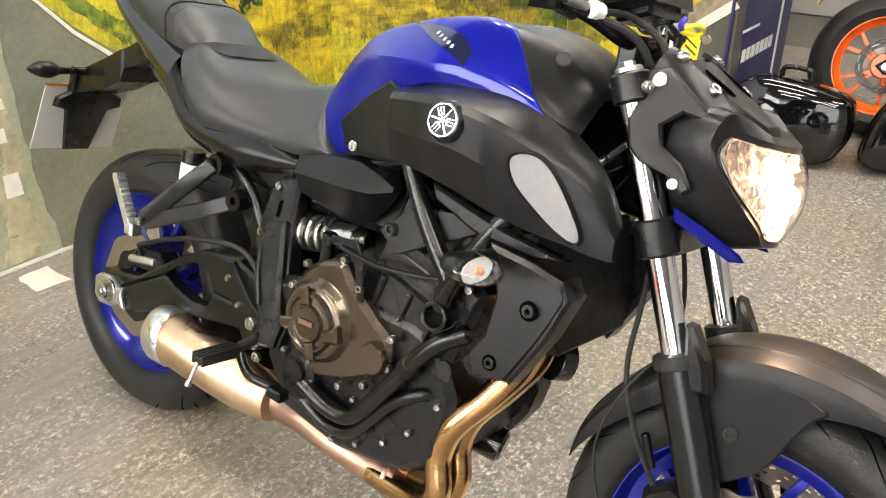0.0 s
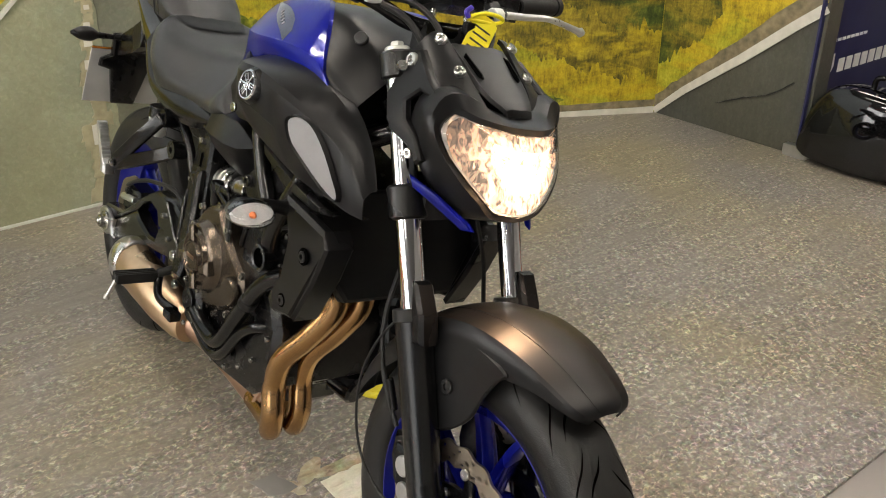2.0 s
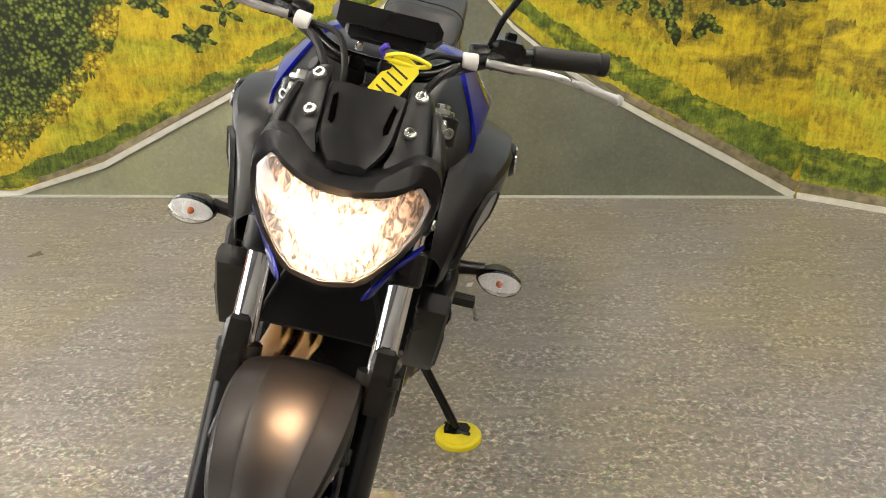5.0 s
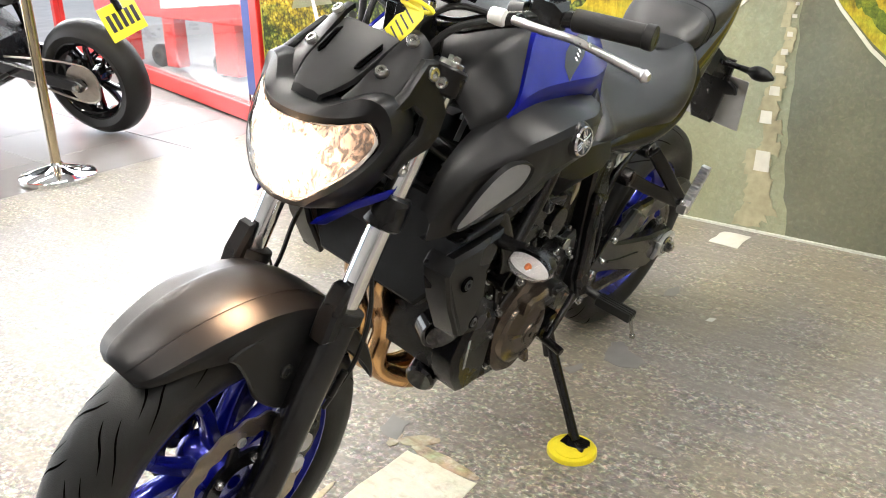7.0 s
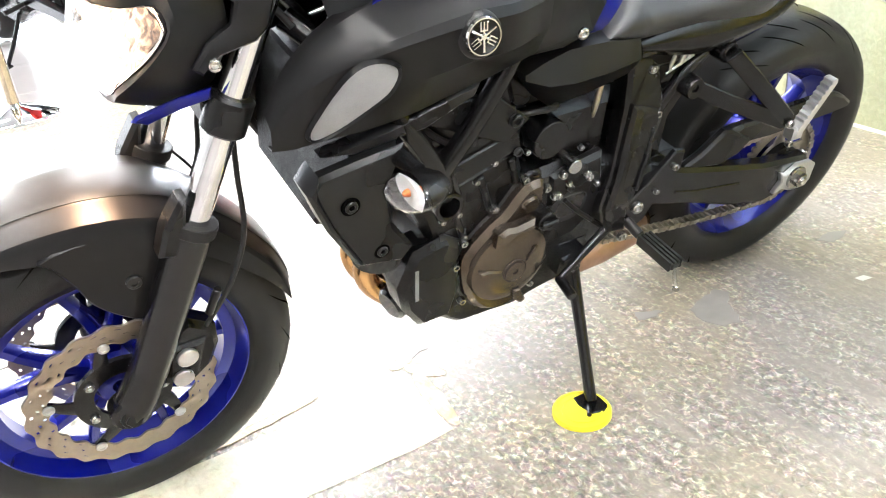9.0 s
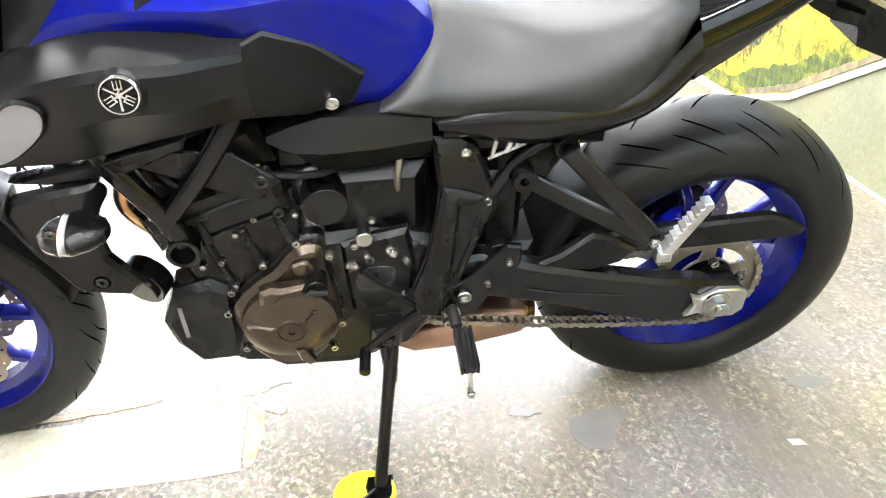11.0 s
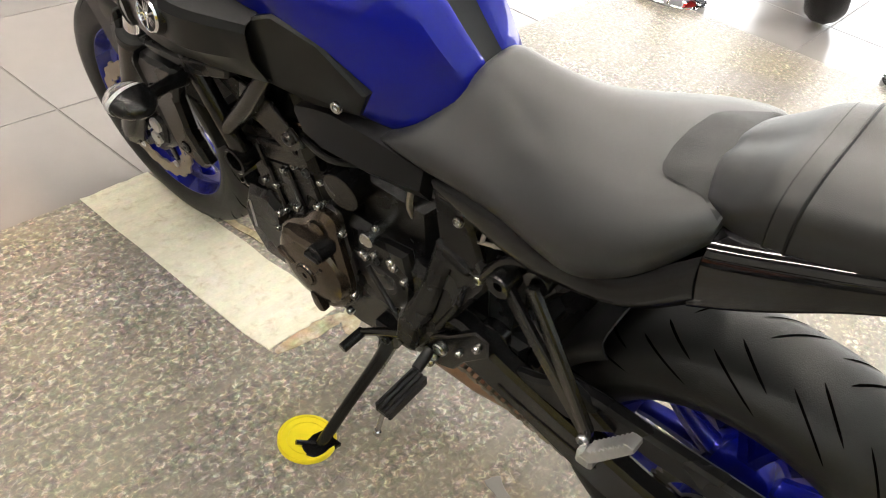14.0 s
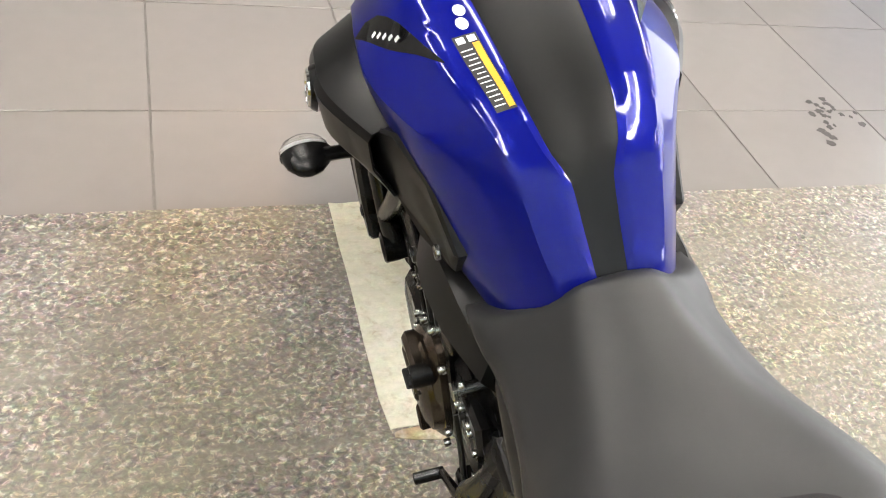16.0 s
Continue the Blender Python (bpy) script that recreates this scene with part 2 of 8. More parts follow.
def asphalt_print(name, chips, rough, size=105.0, crumble=1.0, fleck=0.0, even=0.05, tint=((1.06, 1.0, 0.86), (0.97, 0.95, 1.0))):
    """Worn vinyl printed with asphalt: crumbly chips of many colours, smeared along the road, scuffed and stained."""
    m = bpy.data.materials.new(name)
    m.use_nodes = True
    t = m.node_tree
    p = t.nodes["Principled BSDF"]
    co = t.nodes.new("ShaderNodeTexCoord")

    def mapped(angle, stretch):
        q = t.nodes.new("ShaderNodeMapping")
        q.inputs["Rotation"].default_value = (0, 0, radians(angle))
        q.inputs["Scale"].default_value = stretch
        t.links.new(co.outputs["Object"], q.inputs[0])
        return q.outputs[0]

    def noise_tex(vec, scale, detail, rg=0.55, warp=0.0):
        n = t.nodes.new("ShaderNodeTexNoise")
        n.inputs["Scale"].default_value, n.inputs["Detail"].default_value = scale, detail
        n.inputs["Roughness"].default_value, n.inputs["Distortion"].default_value = rg, warp
        t.links.new(vec, n.inputs["Vector"])
        return n.outputs["Fac"]

    def span(x, a, b2, lo, hi):
        n = t.nodes.new("ShaderNodeMapRange")
        for k, v in enumerate((a, b2, lo, hi)):
            n.inputs[k + 1].default_value = v
        t.links.new(x, n.inputs[0])
        return n.outputs[0]

    def mixed(fac, a, b2, mode="MIX"):
        n = t.nodes.new("ShaderNodeMixRGB")
        n.blend_type = mode
        for k, v in enumerate((fac, a, b2)):
            if isinstance(v, (int, float)):
                n.inputs[k].default_value = v
            elif isinstance(v, tuple):
                n.inputs[k].default_value = (*v, 1)
            else:
                t.links.new(v, n.inputs[k])
        return n.outputs[0]

    def scaled(col, f):
        s = t.nodes.new("ShaderNodeVectorMath")
        s.operation = "SCALE"
        t.links.new(col, s.inputs[0])
        t.links.new(f, s.inputs["Scale"])
        return s.outputs[0]

    along = mapped(22, (1.0, 0.82, 0.8))
    # ragged flakes: cream and dark chips stand out of a mid tone
    flake = noise_tex(along, size * 0.52, 3.0, 0.58, 0.8)
    r = ramp_node(t, [(0.33, chips[0]), (0.42, chips[1]), (0.49, chips[2]), (0.55, chips[3]), (0.60, chips[4]), (0.68, chips[5])])
    t.links.new(flake, r.inputs[0])
    grain = noise_tex(along, size * 2.6, 4, 0.7)
    col = scaled(r.outputs[0], span(grain, 0.3, 0.7, 0.80, 1.20))
    speck = t.nodes.new("ShaderNodeTexNoise")
    speck.inputs["Scale"].default_value, speck.inputs["Detail"].default_value = size * 0.5, 1
    t.links.new(along, speck.inputs["Vector"])
    col = mixed(0.35 * crumble, col, mixed(1.0, speck.outputs["Color"], (1.9, 1.9, 1.9), "MULTIPLY"), "MULTIPLY")
    # worn places where the print is smeared smooth
    smear = noise_tex(mapped(30, (3.0, 0.8, 1)), 4.5, 5, 0.6, 0.6)
    worn = span(smear, 0.40, 0.64, even, max(even, 0.80))
    if fleck:
        sx = t.nodes.new("ShaderNodeSeparateXYZ")
        t.links.new(co.outputs["Object"], sx.inputs[0])
        far = t.nodes.new("ShaderNodeMath")
        far.operation, far.use_clamp = "ADD", True
        t.links.new(worn, far.inputs[0])
        t.links.new(span(sx.outputs[0], 0.0, 1.15, 0.34, -0.10), far.inputs[1])
        worn = span(far.outputs[0], 0.0, 1.0, 0.0, 0.86)
        clump = noise_tex(mapped(26, (1.6, 0.9, 1)), 26, 3, 0.6, 0.5)
        col = scaled(col, span(clump, 0.34, 0.66, 0.80, 1.16))
    col = mixed(worn, col, chips[2])
    # long scuffs and soft stains
    scuff = noise_tex(mapped(24, (7.0, 0.7, 1)), 6, 6, 0.65)
    stain = noise_tex(mapped(0, (1, 1, 1)), 1.7, 5, 0.55)
    col = scaled(col, span(scuff, 0.3, 0.7, 1 - 0.16 * crumble, 1 + 0.20 * crumble))
    col = scaled(col, span(stain, 0.3, 0.7, 0.84, 1.16))
    hue = noise_tex(mapped(70, (1, 1.6, 1)), 1.3, 4, 0.5)
    col = mixed(1.0, col, mixed(span(hue, 0.40, 0.60, 0, 1), tint[0], tint[1]), "MULTIPLY")
    if fleck:
        f = t.nodes.new("ShaderNodeTexVoronoi")
        f.inputs["Scale"].default_value = 30
        t.links.new(mapped(22, (1.3, 0.55, 1)), f.inputs["Vector"])
        col = mixed(span(f.outputs["Distance"], 0.05, 0.17, fleck, 0), col, chips[5])
        dk = t.nodes.new("ShaderNodeTexVoronoi")
        dk.inputs["Scale"].default_value = 9
        t.links.new(mapped(28, (1.4, 0.6, 1)), dk.inputs["Vector"])
        col = mixed(span(dk.outputs["Distance"], 0.02, 0.06, 0.75, 0), col, (0.05, 0.045, 0.04))
    t.links.new(col, p.inputs["Base Color"])
    p.inputs["Specular IOR Level"].default_value = 0.38
    t.links.new(span(stain, 0.3, 0.7, rough - 0.07, rough + 0.10), p.inputs["Roughness"])
    b = t.nodes.new("ShaderNodeBump")
    b.inputs["Strength"].default_value, b.inputs["Distance"].default_value = 0.3 * crumble, 0.001
    t.links.new(grain, b.inputs["Height"])
    t.links.new(b.outputs[0], p.inputs["Normal"])
    return m


ASPHALT = asphalt_print("printed_asphalt_vinyl", ((0.090, 0.084, 0.078), (0.150, 0.140, 0.126), (0.200, 0.188, 0.165), (0.245, 0.230, 0.202), (0.38, 0.355, 0.295), (0.60, 0.57, 0.49)), 0.34, 170.0, fleck=0.25)
ROADPRINT = asphalt_print("printed_road", ((0.19, 0.20, 0.135), (0.26, 0.27, 0.185), (0.30, 0.315, 0.222), (0.33, 0.34, 0.245), (0.38, 0.39, 0.285), (0.46, 0.47, 0.35)), 0.42, 140.0, 0.45, 0.0, 0.72, ((1.03, 1.0, 0.9), (0.97, 1.0, 1.0)))
ROADLANE = asphalt_print("printed_road_lane", ((0.08, 0.085, 0.065), (0.115, 0.12, 0.09), (0.14, 0.145, 0.11), (0.155, 0.16, 0.12), (0.19, 0.19, 0.145), (0.26, 0.26, 0.20)), 0.42, 140.0, 0.7, 0.0, 0.72, ((1.03, 1.0, 0.9), (0.97, 1.0, 1.0)))
ROADDARK = asphalt_print("printed_dark_road", ((0.04, 0.04, 0.034), (0.062, 0.062, 0.052), (0.075, 0.076, 0.064), (0.085, 0.085, 0.072), (0.10, 0.10, 0.085), (0.13, 0.13, 0.11)), 0.42, 140.0, 0.6, 0.0, 0.72, ((1.03, 1.0, 0.9), (0.97, 1.0, 1.0)))
LINEPRINT = mat("printed_white_line", (0.66, 0.65, 0.58), 0.42, vary=0.18, scale=25)
PATCHM = asphalt_print("worn_white_vinyl", ((0.40, 0.33, 0.22), (0.56, 0.53, 0.43), (0.62, 0.60, 0.50), (0.64, 0.62, 0.53), (0.66, 0.63, 0.55), (0.68, 0.66, 0.58)), 0.40, 75.0, 0.5, 0.0, 0.45, ((1.02, 1.0, 0.93), (1.0, 1.0, 1.0)))
PEELED = asphalt_print("peeled_beige_vinyl", ((0.20, 0.16, 0.10), (0.30, 0.25, 0.16), (0.36, 0.31, 0.21), (0.38, 0.34, 0.24), (0.42, 0.38, 0.28), (0.50, 0.46, 0.36)), 0.42, 60.0, 1.0)
TORN = mat("bare_grey_screed", (0.185, 0.178, 0.168), 0.5, vary=0.2, scale=20)
DASHP = mat("printed_worn_tan", (0.36, 0.33, 0.21), 0.42, vary=0.35, scale=30)
TRIMW = mat("pale_edge_trim", (0.55, 0.56, 0.50), 0.4, vary=0.1)


def plant_print(name, seed, low_ramp, other_ramp, blade=70.0, clump=11.0, leafy=False, share=0.5):
    """Printed plants: strands or leaves in clumps, of two hues that change over the picture in soft flat bands."""
    m = bpy.data.materials.new(name)
    m.use_nodes = True
    t = m.node_tree
    p = t.nodes["Principled BSDF"]
    co = t.nodes.new("ShaderNodeTexCoord")
    mp = t.nodes.new("ShaderNodeMapping")
    mp.inputs["Location"].default_value = (seed, seed * 2.3, seed)
    t.links.new(co.outputs["Object"], mp.inputs[0])

    def noise_tex(scale, detail, rough, stretch=(1, 1, 1), warp=0.0):
        q = t.nodes.new("ShaderNodeMapping")
        q.inputs["Scale"].default_value = stretch
        n = t.nodes.new("ShaderNodeTexNoise")
        n.inputs["Scale"].default_value, n.inputs["Detail"].default_value = scale, detail
        n.inputs["Roughness"].default_value, n.inputs["Distortion"].default_value = rough, warp
        t.links.new(mp.outputs[0], q.inputs[0])
        t.links.new(q.outputs[0], n.inputs["Vector"])
        return n.outputs["Fac"]

    def math2(op, a, b2):
        n = t.nodes.new("ShaderNodeMath")
        n.operation = op
        for k, v in enumerate((a, b2)):
            if isinstance(v, (int, float)):
                n.inputs[k].default_value = v
            else:
                t.links.new(v, n.inputs[k])
        return n.outputs[0]

    if leafy:
        vo = t.nodes.new("ShaderNodeTexVoronoi")
        vo.inputs["Scale"].default_value = blade
        t.links.new(mp.outputs[0], vo.inputs["Vector"])
        sep = t.nodes.new("ShaderNodeSeparateColor")
        t.links.new(vo.outputs["Color"], sep.inputs[0])
        fine = math2("SUBTRACT", math2("ADD", math2("MULTIPLY", sep.outputs[0], 0.55), 0.42), math2("MULTIPLY", vo.outputs["Distance"], 0.60))
    else:
        fine = math2("ADD", math2("MULTIPLY", noise_tex(blade, 5, 0.62, (1, 1, 0.26), 0.4), 0.62), math2("MULTIPLY", noise_tex(blade * 1.7, 4, 0.6, (1, 1, 0.8)), 0.38))
    tufts = noise_tex(clump, 5, 0.62, (1, 1, 1.4), 0.5)
    bands = noise_tex(2.6, 4, 0.55, (0.8, 0.8, 3.4), 0.6)
    val = math2("ADD", math2("MULTIPLY", fine, 0.46), math2("ADD", math2("MULTIPLY", tufts, 0.36), math2("MULTIPLY", bands, 0.18)))
    r1, r2 = ramp_node(t, low_ramp), ramp_node(t, other_ramp)
    t.links.new(val, r1.inputs[0])
    t.links.new(val, r2.inputs[0])
    cover = t.nodes.new("ShaderNodeMapRange")
    cover.inputs[1].default_value, cover.inputs[2].default_value = share - 0.07, share + 0.07
    t.links.new(math2("ADD", math2("MULTIPLY", noise_tex(3.3, 4, 0.6, (0.8, 0.8, 2.6), 0.8), 0.75), math2("MULTIPLY", tufts, 0.25)), cover.inputs[0])
    mix = t.nodes.new("ShaderNodeMixRGB")
    t.links.new(cover.outputs[0], mix.inputs[0])
    t.links.new(r1.outputs[0], mix.inputs[1])
    t.links.new(r2.outputs[0], mix.inputs[2])
    t.links.new(mix.outputs[0], p.inputs["Base Color"])
    p.inputs["Roughness"].default_value = 0.42
    return m


YELLOWS = [(0.34, (0.10, 0.075, 0.008)), (0.43, (0.30, 0.22, 0.012)), (0.51, (0.52, 0.39, 0.02)), (0.60, (0.66, 0.52, 0.035)), (0.72, (0.76, 0.68, 0.20))]
LIMES = [(0.34, (0.045, 0.06, 0.007)), (0.43, (0.17, 0.18, 0.012)), (0.52, (0.38, 0.37, 0.025)), (0.62, (0.58, 0.54, 0.06)), (0.74, (0.70, 0.66, 0.24))]
OLIVES = [(0.34, (0.022, 0.020, 0.004)), (0.44, (0.10, 0.085, 0.010)), (0.53, (0.26, 0.20, 0.020)), (0.63, (0.44, 0.35, 0.05)), (0.76, (0.60, 0.52, 0.22))]
GREENS = [(0.36, (0.012, 0.024, 0.004)), (0.45, (0.055, 0.085, 0.010)), (0.54, (0.14, 0.19, 0.022)), (0.64, (0.30, 0.33, 0.05)), (0.76, (0.52, 0.50, 0.14))]
DARKS = [(0.36, (0.006, 0.011, 0.003)), (0.45, (0.024, 0.040, 0.006)), (0.54, (0.07, 0.10, 0.014)), (0.64, (0.20, 0.23, 0.04)), (0.78, (0.42, 0.42, 0.14))]
GRASS = plant_print("printed_meadow", 0.0, YELLOWS, LIMES, 70, 10, share=0.52)
BROWNM = plant_print("printed_dry_meadow", 5.0, OLIVES, YELLOWS, 80, 13, share=0.54)
GREENM = plant_print("printed_green_verge", 2.0, GREENS, LIMES, 85, 17, share=0.56)
HEDGE = plant_print("printed_hedge", 3.0, GREENS, YELLOWS, 62, 9, True, 0.50)
BUSH = plant_print("printed_dark_bush", 7.0, DARKS, GREENS, 70, 10, True, 0.56)
SHADEM = plant_print("printed_bank_in_tree_shade", 9.0, DARKS, OLIVES, 75, 9, share=0.50)
STONEM = mat("printed_stone_edging", (0.22, 0.185, 0.115), 0.5, vary=0.75, scale=28)
SKYP = mat("printed_sky", (0.55, 0.64, 0.72), 0.45, vary=0.08, scale=3)

# ---- mesh building ----


def merge(*geos):
    V, F = [], []
    for v, f in geos:
        k = len(V)
        V += [tuple(p) for p in v]
        F += [tuple(i + k for i in q) for q in f]
    return V, F


def mirror(g):
    return [(x, -y, z) for x, y, z in g[0]], [tuple(reversed(q)) for q in g[1]]


def moved(g, m):
    return [tuple(m @ Vector(p)) for p in g[0]], g[1]


def smooth_line(pts, k=6, closed=False):
    """Catmull-Rom through the points, k steps a span."""
    P = [np.array(p, float) for p in pts]
    n = len(P)
    if k <= 1 or n < 3:
        return P
    out = []
    for i in range(n if closed else n - 1):
        a, b, c, d = (P[(i - 1) % n], P[i], P[(i + 1) % n], P[(i + 2) % n]) if closed else (P[max(i - 1, 0)], P[i], P[i + 1], P[min(i + 2, n - 1)])
        for s in range(k):
            t = s / k
            out.append(0.5 * ((2 * b) + (c - a) * t + (2 * a - 5 * b + 4 * c - d) * t * t + (3 * b - a - 3 * c + d) * t ** 3))
    if not closed:
        out.append(P[-1])
    return out


def loft(rings, caps=True, closed=True):
    n = len(rings[0])
    V = [tuple(p) for r in rings for p in r]
    F = []
    for i in range(len(rings) - 1):
        for j in range(n if closed else n - 1):
            a, b = i * n + j, i * n + (j + 1) % n
            F.append((a, b, b + n, a + n))
    if caps and closed:
        F.append(tuple(reversed(range(n))))
        F.append(tuple(range((len(rings) - 1) * n, len(rings) * n)))
    return V, F


def tube(pts, r, n=12, k=6, closed=False):
    """A round bar along a smooth line; r is a number or one radius a point."""
    P = smooth_line(pts, k, closed)
    if hasattr(r, "__len__"):
        R = [float(q[0]) for q in smooth_line([(v,) for v in r], k, closed)]
    else:
        R = [r] * len(P)
    rings, up = [], None
    for i, p in enumerate(P):
        d = (P[(i + 1) % len(P)] if closed or i + 1 < len(P) else p) - (P[i - 1] if closed or i else p)
        d = Vector(d).normalized()
        if up is None:
            up = Vector((0, 0, 1)) if abs(d.z) < 0.9 else Vector((1, 0, 0))
        side = d.cross(up).normalized()
        up = side.cross(d).normalized()
        rings.append([Vector(p) + R[i] * (math.cos(q) * side + math.sin(q) * up) for q in (2 * math.pi * j / n for j in range(n))])
    if closed:
        rings.append(rings[0])
    return loft(rings, caps=not closed)


def rod(p0, p1, r0, r1=None, n=20, b=0.0015):
    """A straight round bar with chamfered ends."""
    r1 = r0 if r1 is None else r1
    p0, p1 = Vector(p0), Vector(p1)
    d = (p1 - p0).normalized()
    up = Vector((0, 0, 1)) if abs(d.z) < 0.9 else Vector((1, 0, 0))
    s = d.cross(up).normalized()
    u = s.cross(d)
    rings = []
    for p, r in ((p0, r0 - b), (p0 + d * b, r0), (p1 - d * b, r1), (p1, r1 - b)):
        rings.append([p + r * (math.cos(q) * s + math.sin(q) * u) for q in (2 * math.pi * j / n for j in range(n))])
    return loft(rings)


def revolve(profile, n=64, c=(0, 0, 0), closed=True, wobble=None):
    """Profile points (radius, across) turned about a line along y through c."""
    rings = []
    for j in range(n + 1):
        a = 2 * math.pi * j / n
        w = wobble(a) if wobble else 0
        rings.append([(c[0] + (r + w) * math.cos(a), c[1] + y, c[2] + (r + w) * math.sin(a)) for r, y in profile])
    V, F = loft(rings, caps=False, closed=closed)
    return V, [tuple(reversed(f)) for f in F]


def inset(poly, d):
    """The outline moved inward by d."""
    n = len(poly)
    area = sum(poly[i][0] * poly[(i + 1) % n][1] - poly[(i + 1) % n][0] * poly[i][1] for i in range(n))
    s = 1 if area > 0 else -1
    out = []
    for i in range(n):
        a, b, c = (np.array(poly[j % n], float) for j in (i - 1, i, i + 1))
        e, f = b - a, c - b
        e, f = e / (np.linalg.norm(e) + 1e-9), f / (np.linalg.norm(f) + 1e-9)
        m = np.array((-e[1] - f[1], e[0] + f[0])) * s
        L = np.linalg.norm(m)
        m = m / L if L > 1e-6 else np.array((-e[1], e[0])) * s
        q = max(0.45, m @ (np.array((-e[1], e[0])) * s))
        out.append(tuple(b + m * d / q))
    return out


def plate(poly, y0, y1, b=0.003, k=1, ax="y", bow=None):
    """An outline in (x, z) given thickness from y0 to y1 with bevelled edges; bow(x, z) shifts it sideways."""
    if k > 1:
        poly = [tuple(p) for p in smooth_line(poly, k, True)]
    inn = inset(poly, b)
    s = 1 if y1 > y0 else -1
    rings = []
    for pl, y in ((inn, y0), (poly, y0 + s * b), (poly, y1 - s * b), (inn, y1)):
        ring = []
        for u, w in pl:
            q = y + (bow(u, w) if bow else 0)
            ring.append({"y": (u, q, w), "x": (q, u, w), "z": (u, w, q)}[ax])
        rings.append(ring)
    return loft(rings)


def box(c, size, b=0.004):
    x, y, z = (v / 2 for v in size)
    g = plate([(-x, -z), (x, -z), (x, z), (-x, z)], -y, y, b)
    return [(p[0] + c[0], p[1] + c[1], p[2] + c[2]) for p in g[0]], g[1]


def grid(rows, ku=4, kv=4):
    """A smooth sheet through rows of points."""
    R = [smooth_line(r, kv) for r in rows]
    cols = [smooth_line([r[j] for r in R], ku) for j in range(len(R[0]))]
    return loft([[c[i] for c in cols] for i in range(len(cols[0]))], caps=False, closed=False)


def shell(g, t):
    """A sheet given thickness t on its inner side."""
    V, F = g
    N = [Vector((0, 0, 0)) for _ in V]
    for f in F:
        p = [Vector(V[i]) for i in f]
        nrm = (p[1] - p[0]).cross(p[-1] - p[0])
        for i in f:
            N[i] += nrm
    W = [tuple(Vector(v) - t * n.normalized()) for v, n in zip(V, N)]
    k = len(V)
    G = [tuple(reversed([i + k for i in f])) for f in F]
    edges = {}
    for f in F:
        for a, b in zip(f, f[1:] + f[:1]):
            edges[(a, b)] = edges.get((a, b), 0) + 1
    rim = [(b, a, a + k, b + k) for a, b in edges if (b, a) not in edges]
    return V + W, list(F) + G + rim


def mesh_of(name, g, material, sharp=38):
    me = bpy.data.meshes.new(name)
    me.from_pydata([tuple(map(float, p)) for p in g[0]], [], [tuple(f) for f in g[1]])
    bm = bmesh.new()
    bm.from_mesh(me)
    bmesh.ops.remove_doubles(bm, verts=bm.verts, dist=1e-5)
    bmesh.ops.recalc_face_normals(bm, faces=bm.faces)
    bm.to_mesh(me)
    bm.free()
    me.shade_smooth()
    me.set_sharp_from_angle(angle=radians(sharp))
    me.materials.append(material)
    return me


def part(name, g, material, parent=None, label="", sharp=38):
    ob = new(name, mesh_of(name, g, material, sharp))
    if parent:
        ob.parent = parent
    if label:
        ob["label"] = label
    return ob


def thing(name, m, label, category, group="", kind=""):
    ob = new(name)
    ob.empty_display_size = 0.1
    ob.matrix_world = m
    return tagged(ob, label, category, group, kind)


BOLT = {}


def bolt(parent, p, d=(0, 1, 0), r=0.008, material=None, h=0.006):
    """A socket-head bolt on a surface at p, facing d."""
    material = material or BOLTM
    key = (material.name, round(r, 4), round(h, 4))
    if key not in BOLT:
        head = revolve([(0, 0), (r, 0), (r, h * 0.7), (r * 0.85, h), (r * 0.5, h), (r * 0.5, h * 0.4), (0, h * 0.4)], 12, closed=False)
        BOLT[key] = mesh_of("bolt", head, material)
    ob = new("bolt", BOLT[key])
    ob.matrix_basis = Matrix.Translation(p) @ Vector((0, 1, 0)).rotation_difference(Vector(d)).to_matrix().to_4x4()
    ob.parent = parent
    return ob


def both(name, g, material, parent, label="", sharp=38):
    """The same part on both sides."""
    return part(name, g, material, parent, label, sharp), part(name, mirror(g), material, parent, label, sharp)


# ---- the hall ----
X_EDGE, SKEW = 1.57, 0.021


def flat(pts, z, h=0.004):
    """A thin sheet on the floor with outline pts (x, y)."""
    return plate(pts, z - h, z, 0.001, ax="z")


ground = tagged(part("ground", flat([(-60, -60), (60, -60), (60, 60), (-60, 60)], -0.06, 0.05), CONCRETE), "pale concrete ground outside the shop", "ground", kind="structure")
floor = tagged(part("floor", flat([(-1.5, -6.6), (7, -6.6), (7, 6), (-1.5, 6)], -0.012, 0.04), GROUT), "hall floor with dark tile joints", "floor", kind="structure")
vinyl = tagged(part("floor_vinyl", flat([(-0.93, -2.50), (X_EDGE - 0.052, -2.50), (X_EDGE + 0.10, 4.8), (-0.93, 4.8)], 0.0, 0.010), ASPHALT), "worn floor vinyl printed with asphalt", "floor covering", kind="structure")


def jag(pts, amp, seed, k=6):
    rnd = random.Random(seed)
    out = []
    for (a, b), (c, d) in zip(pts, pts[1:] + pts[:1]):
        m = max(1, min(k, int(math.hypot(c - a, d - b) / (2.6 * amp))))
        for i in range(m):
            t = i / m
            out.append((a + (c - a) * t + rnd.uniform(-amp, amp), b + (d - b) * t + rnd.uniform(-amp, amp)))
    return out


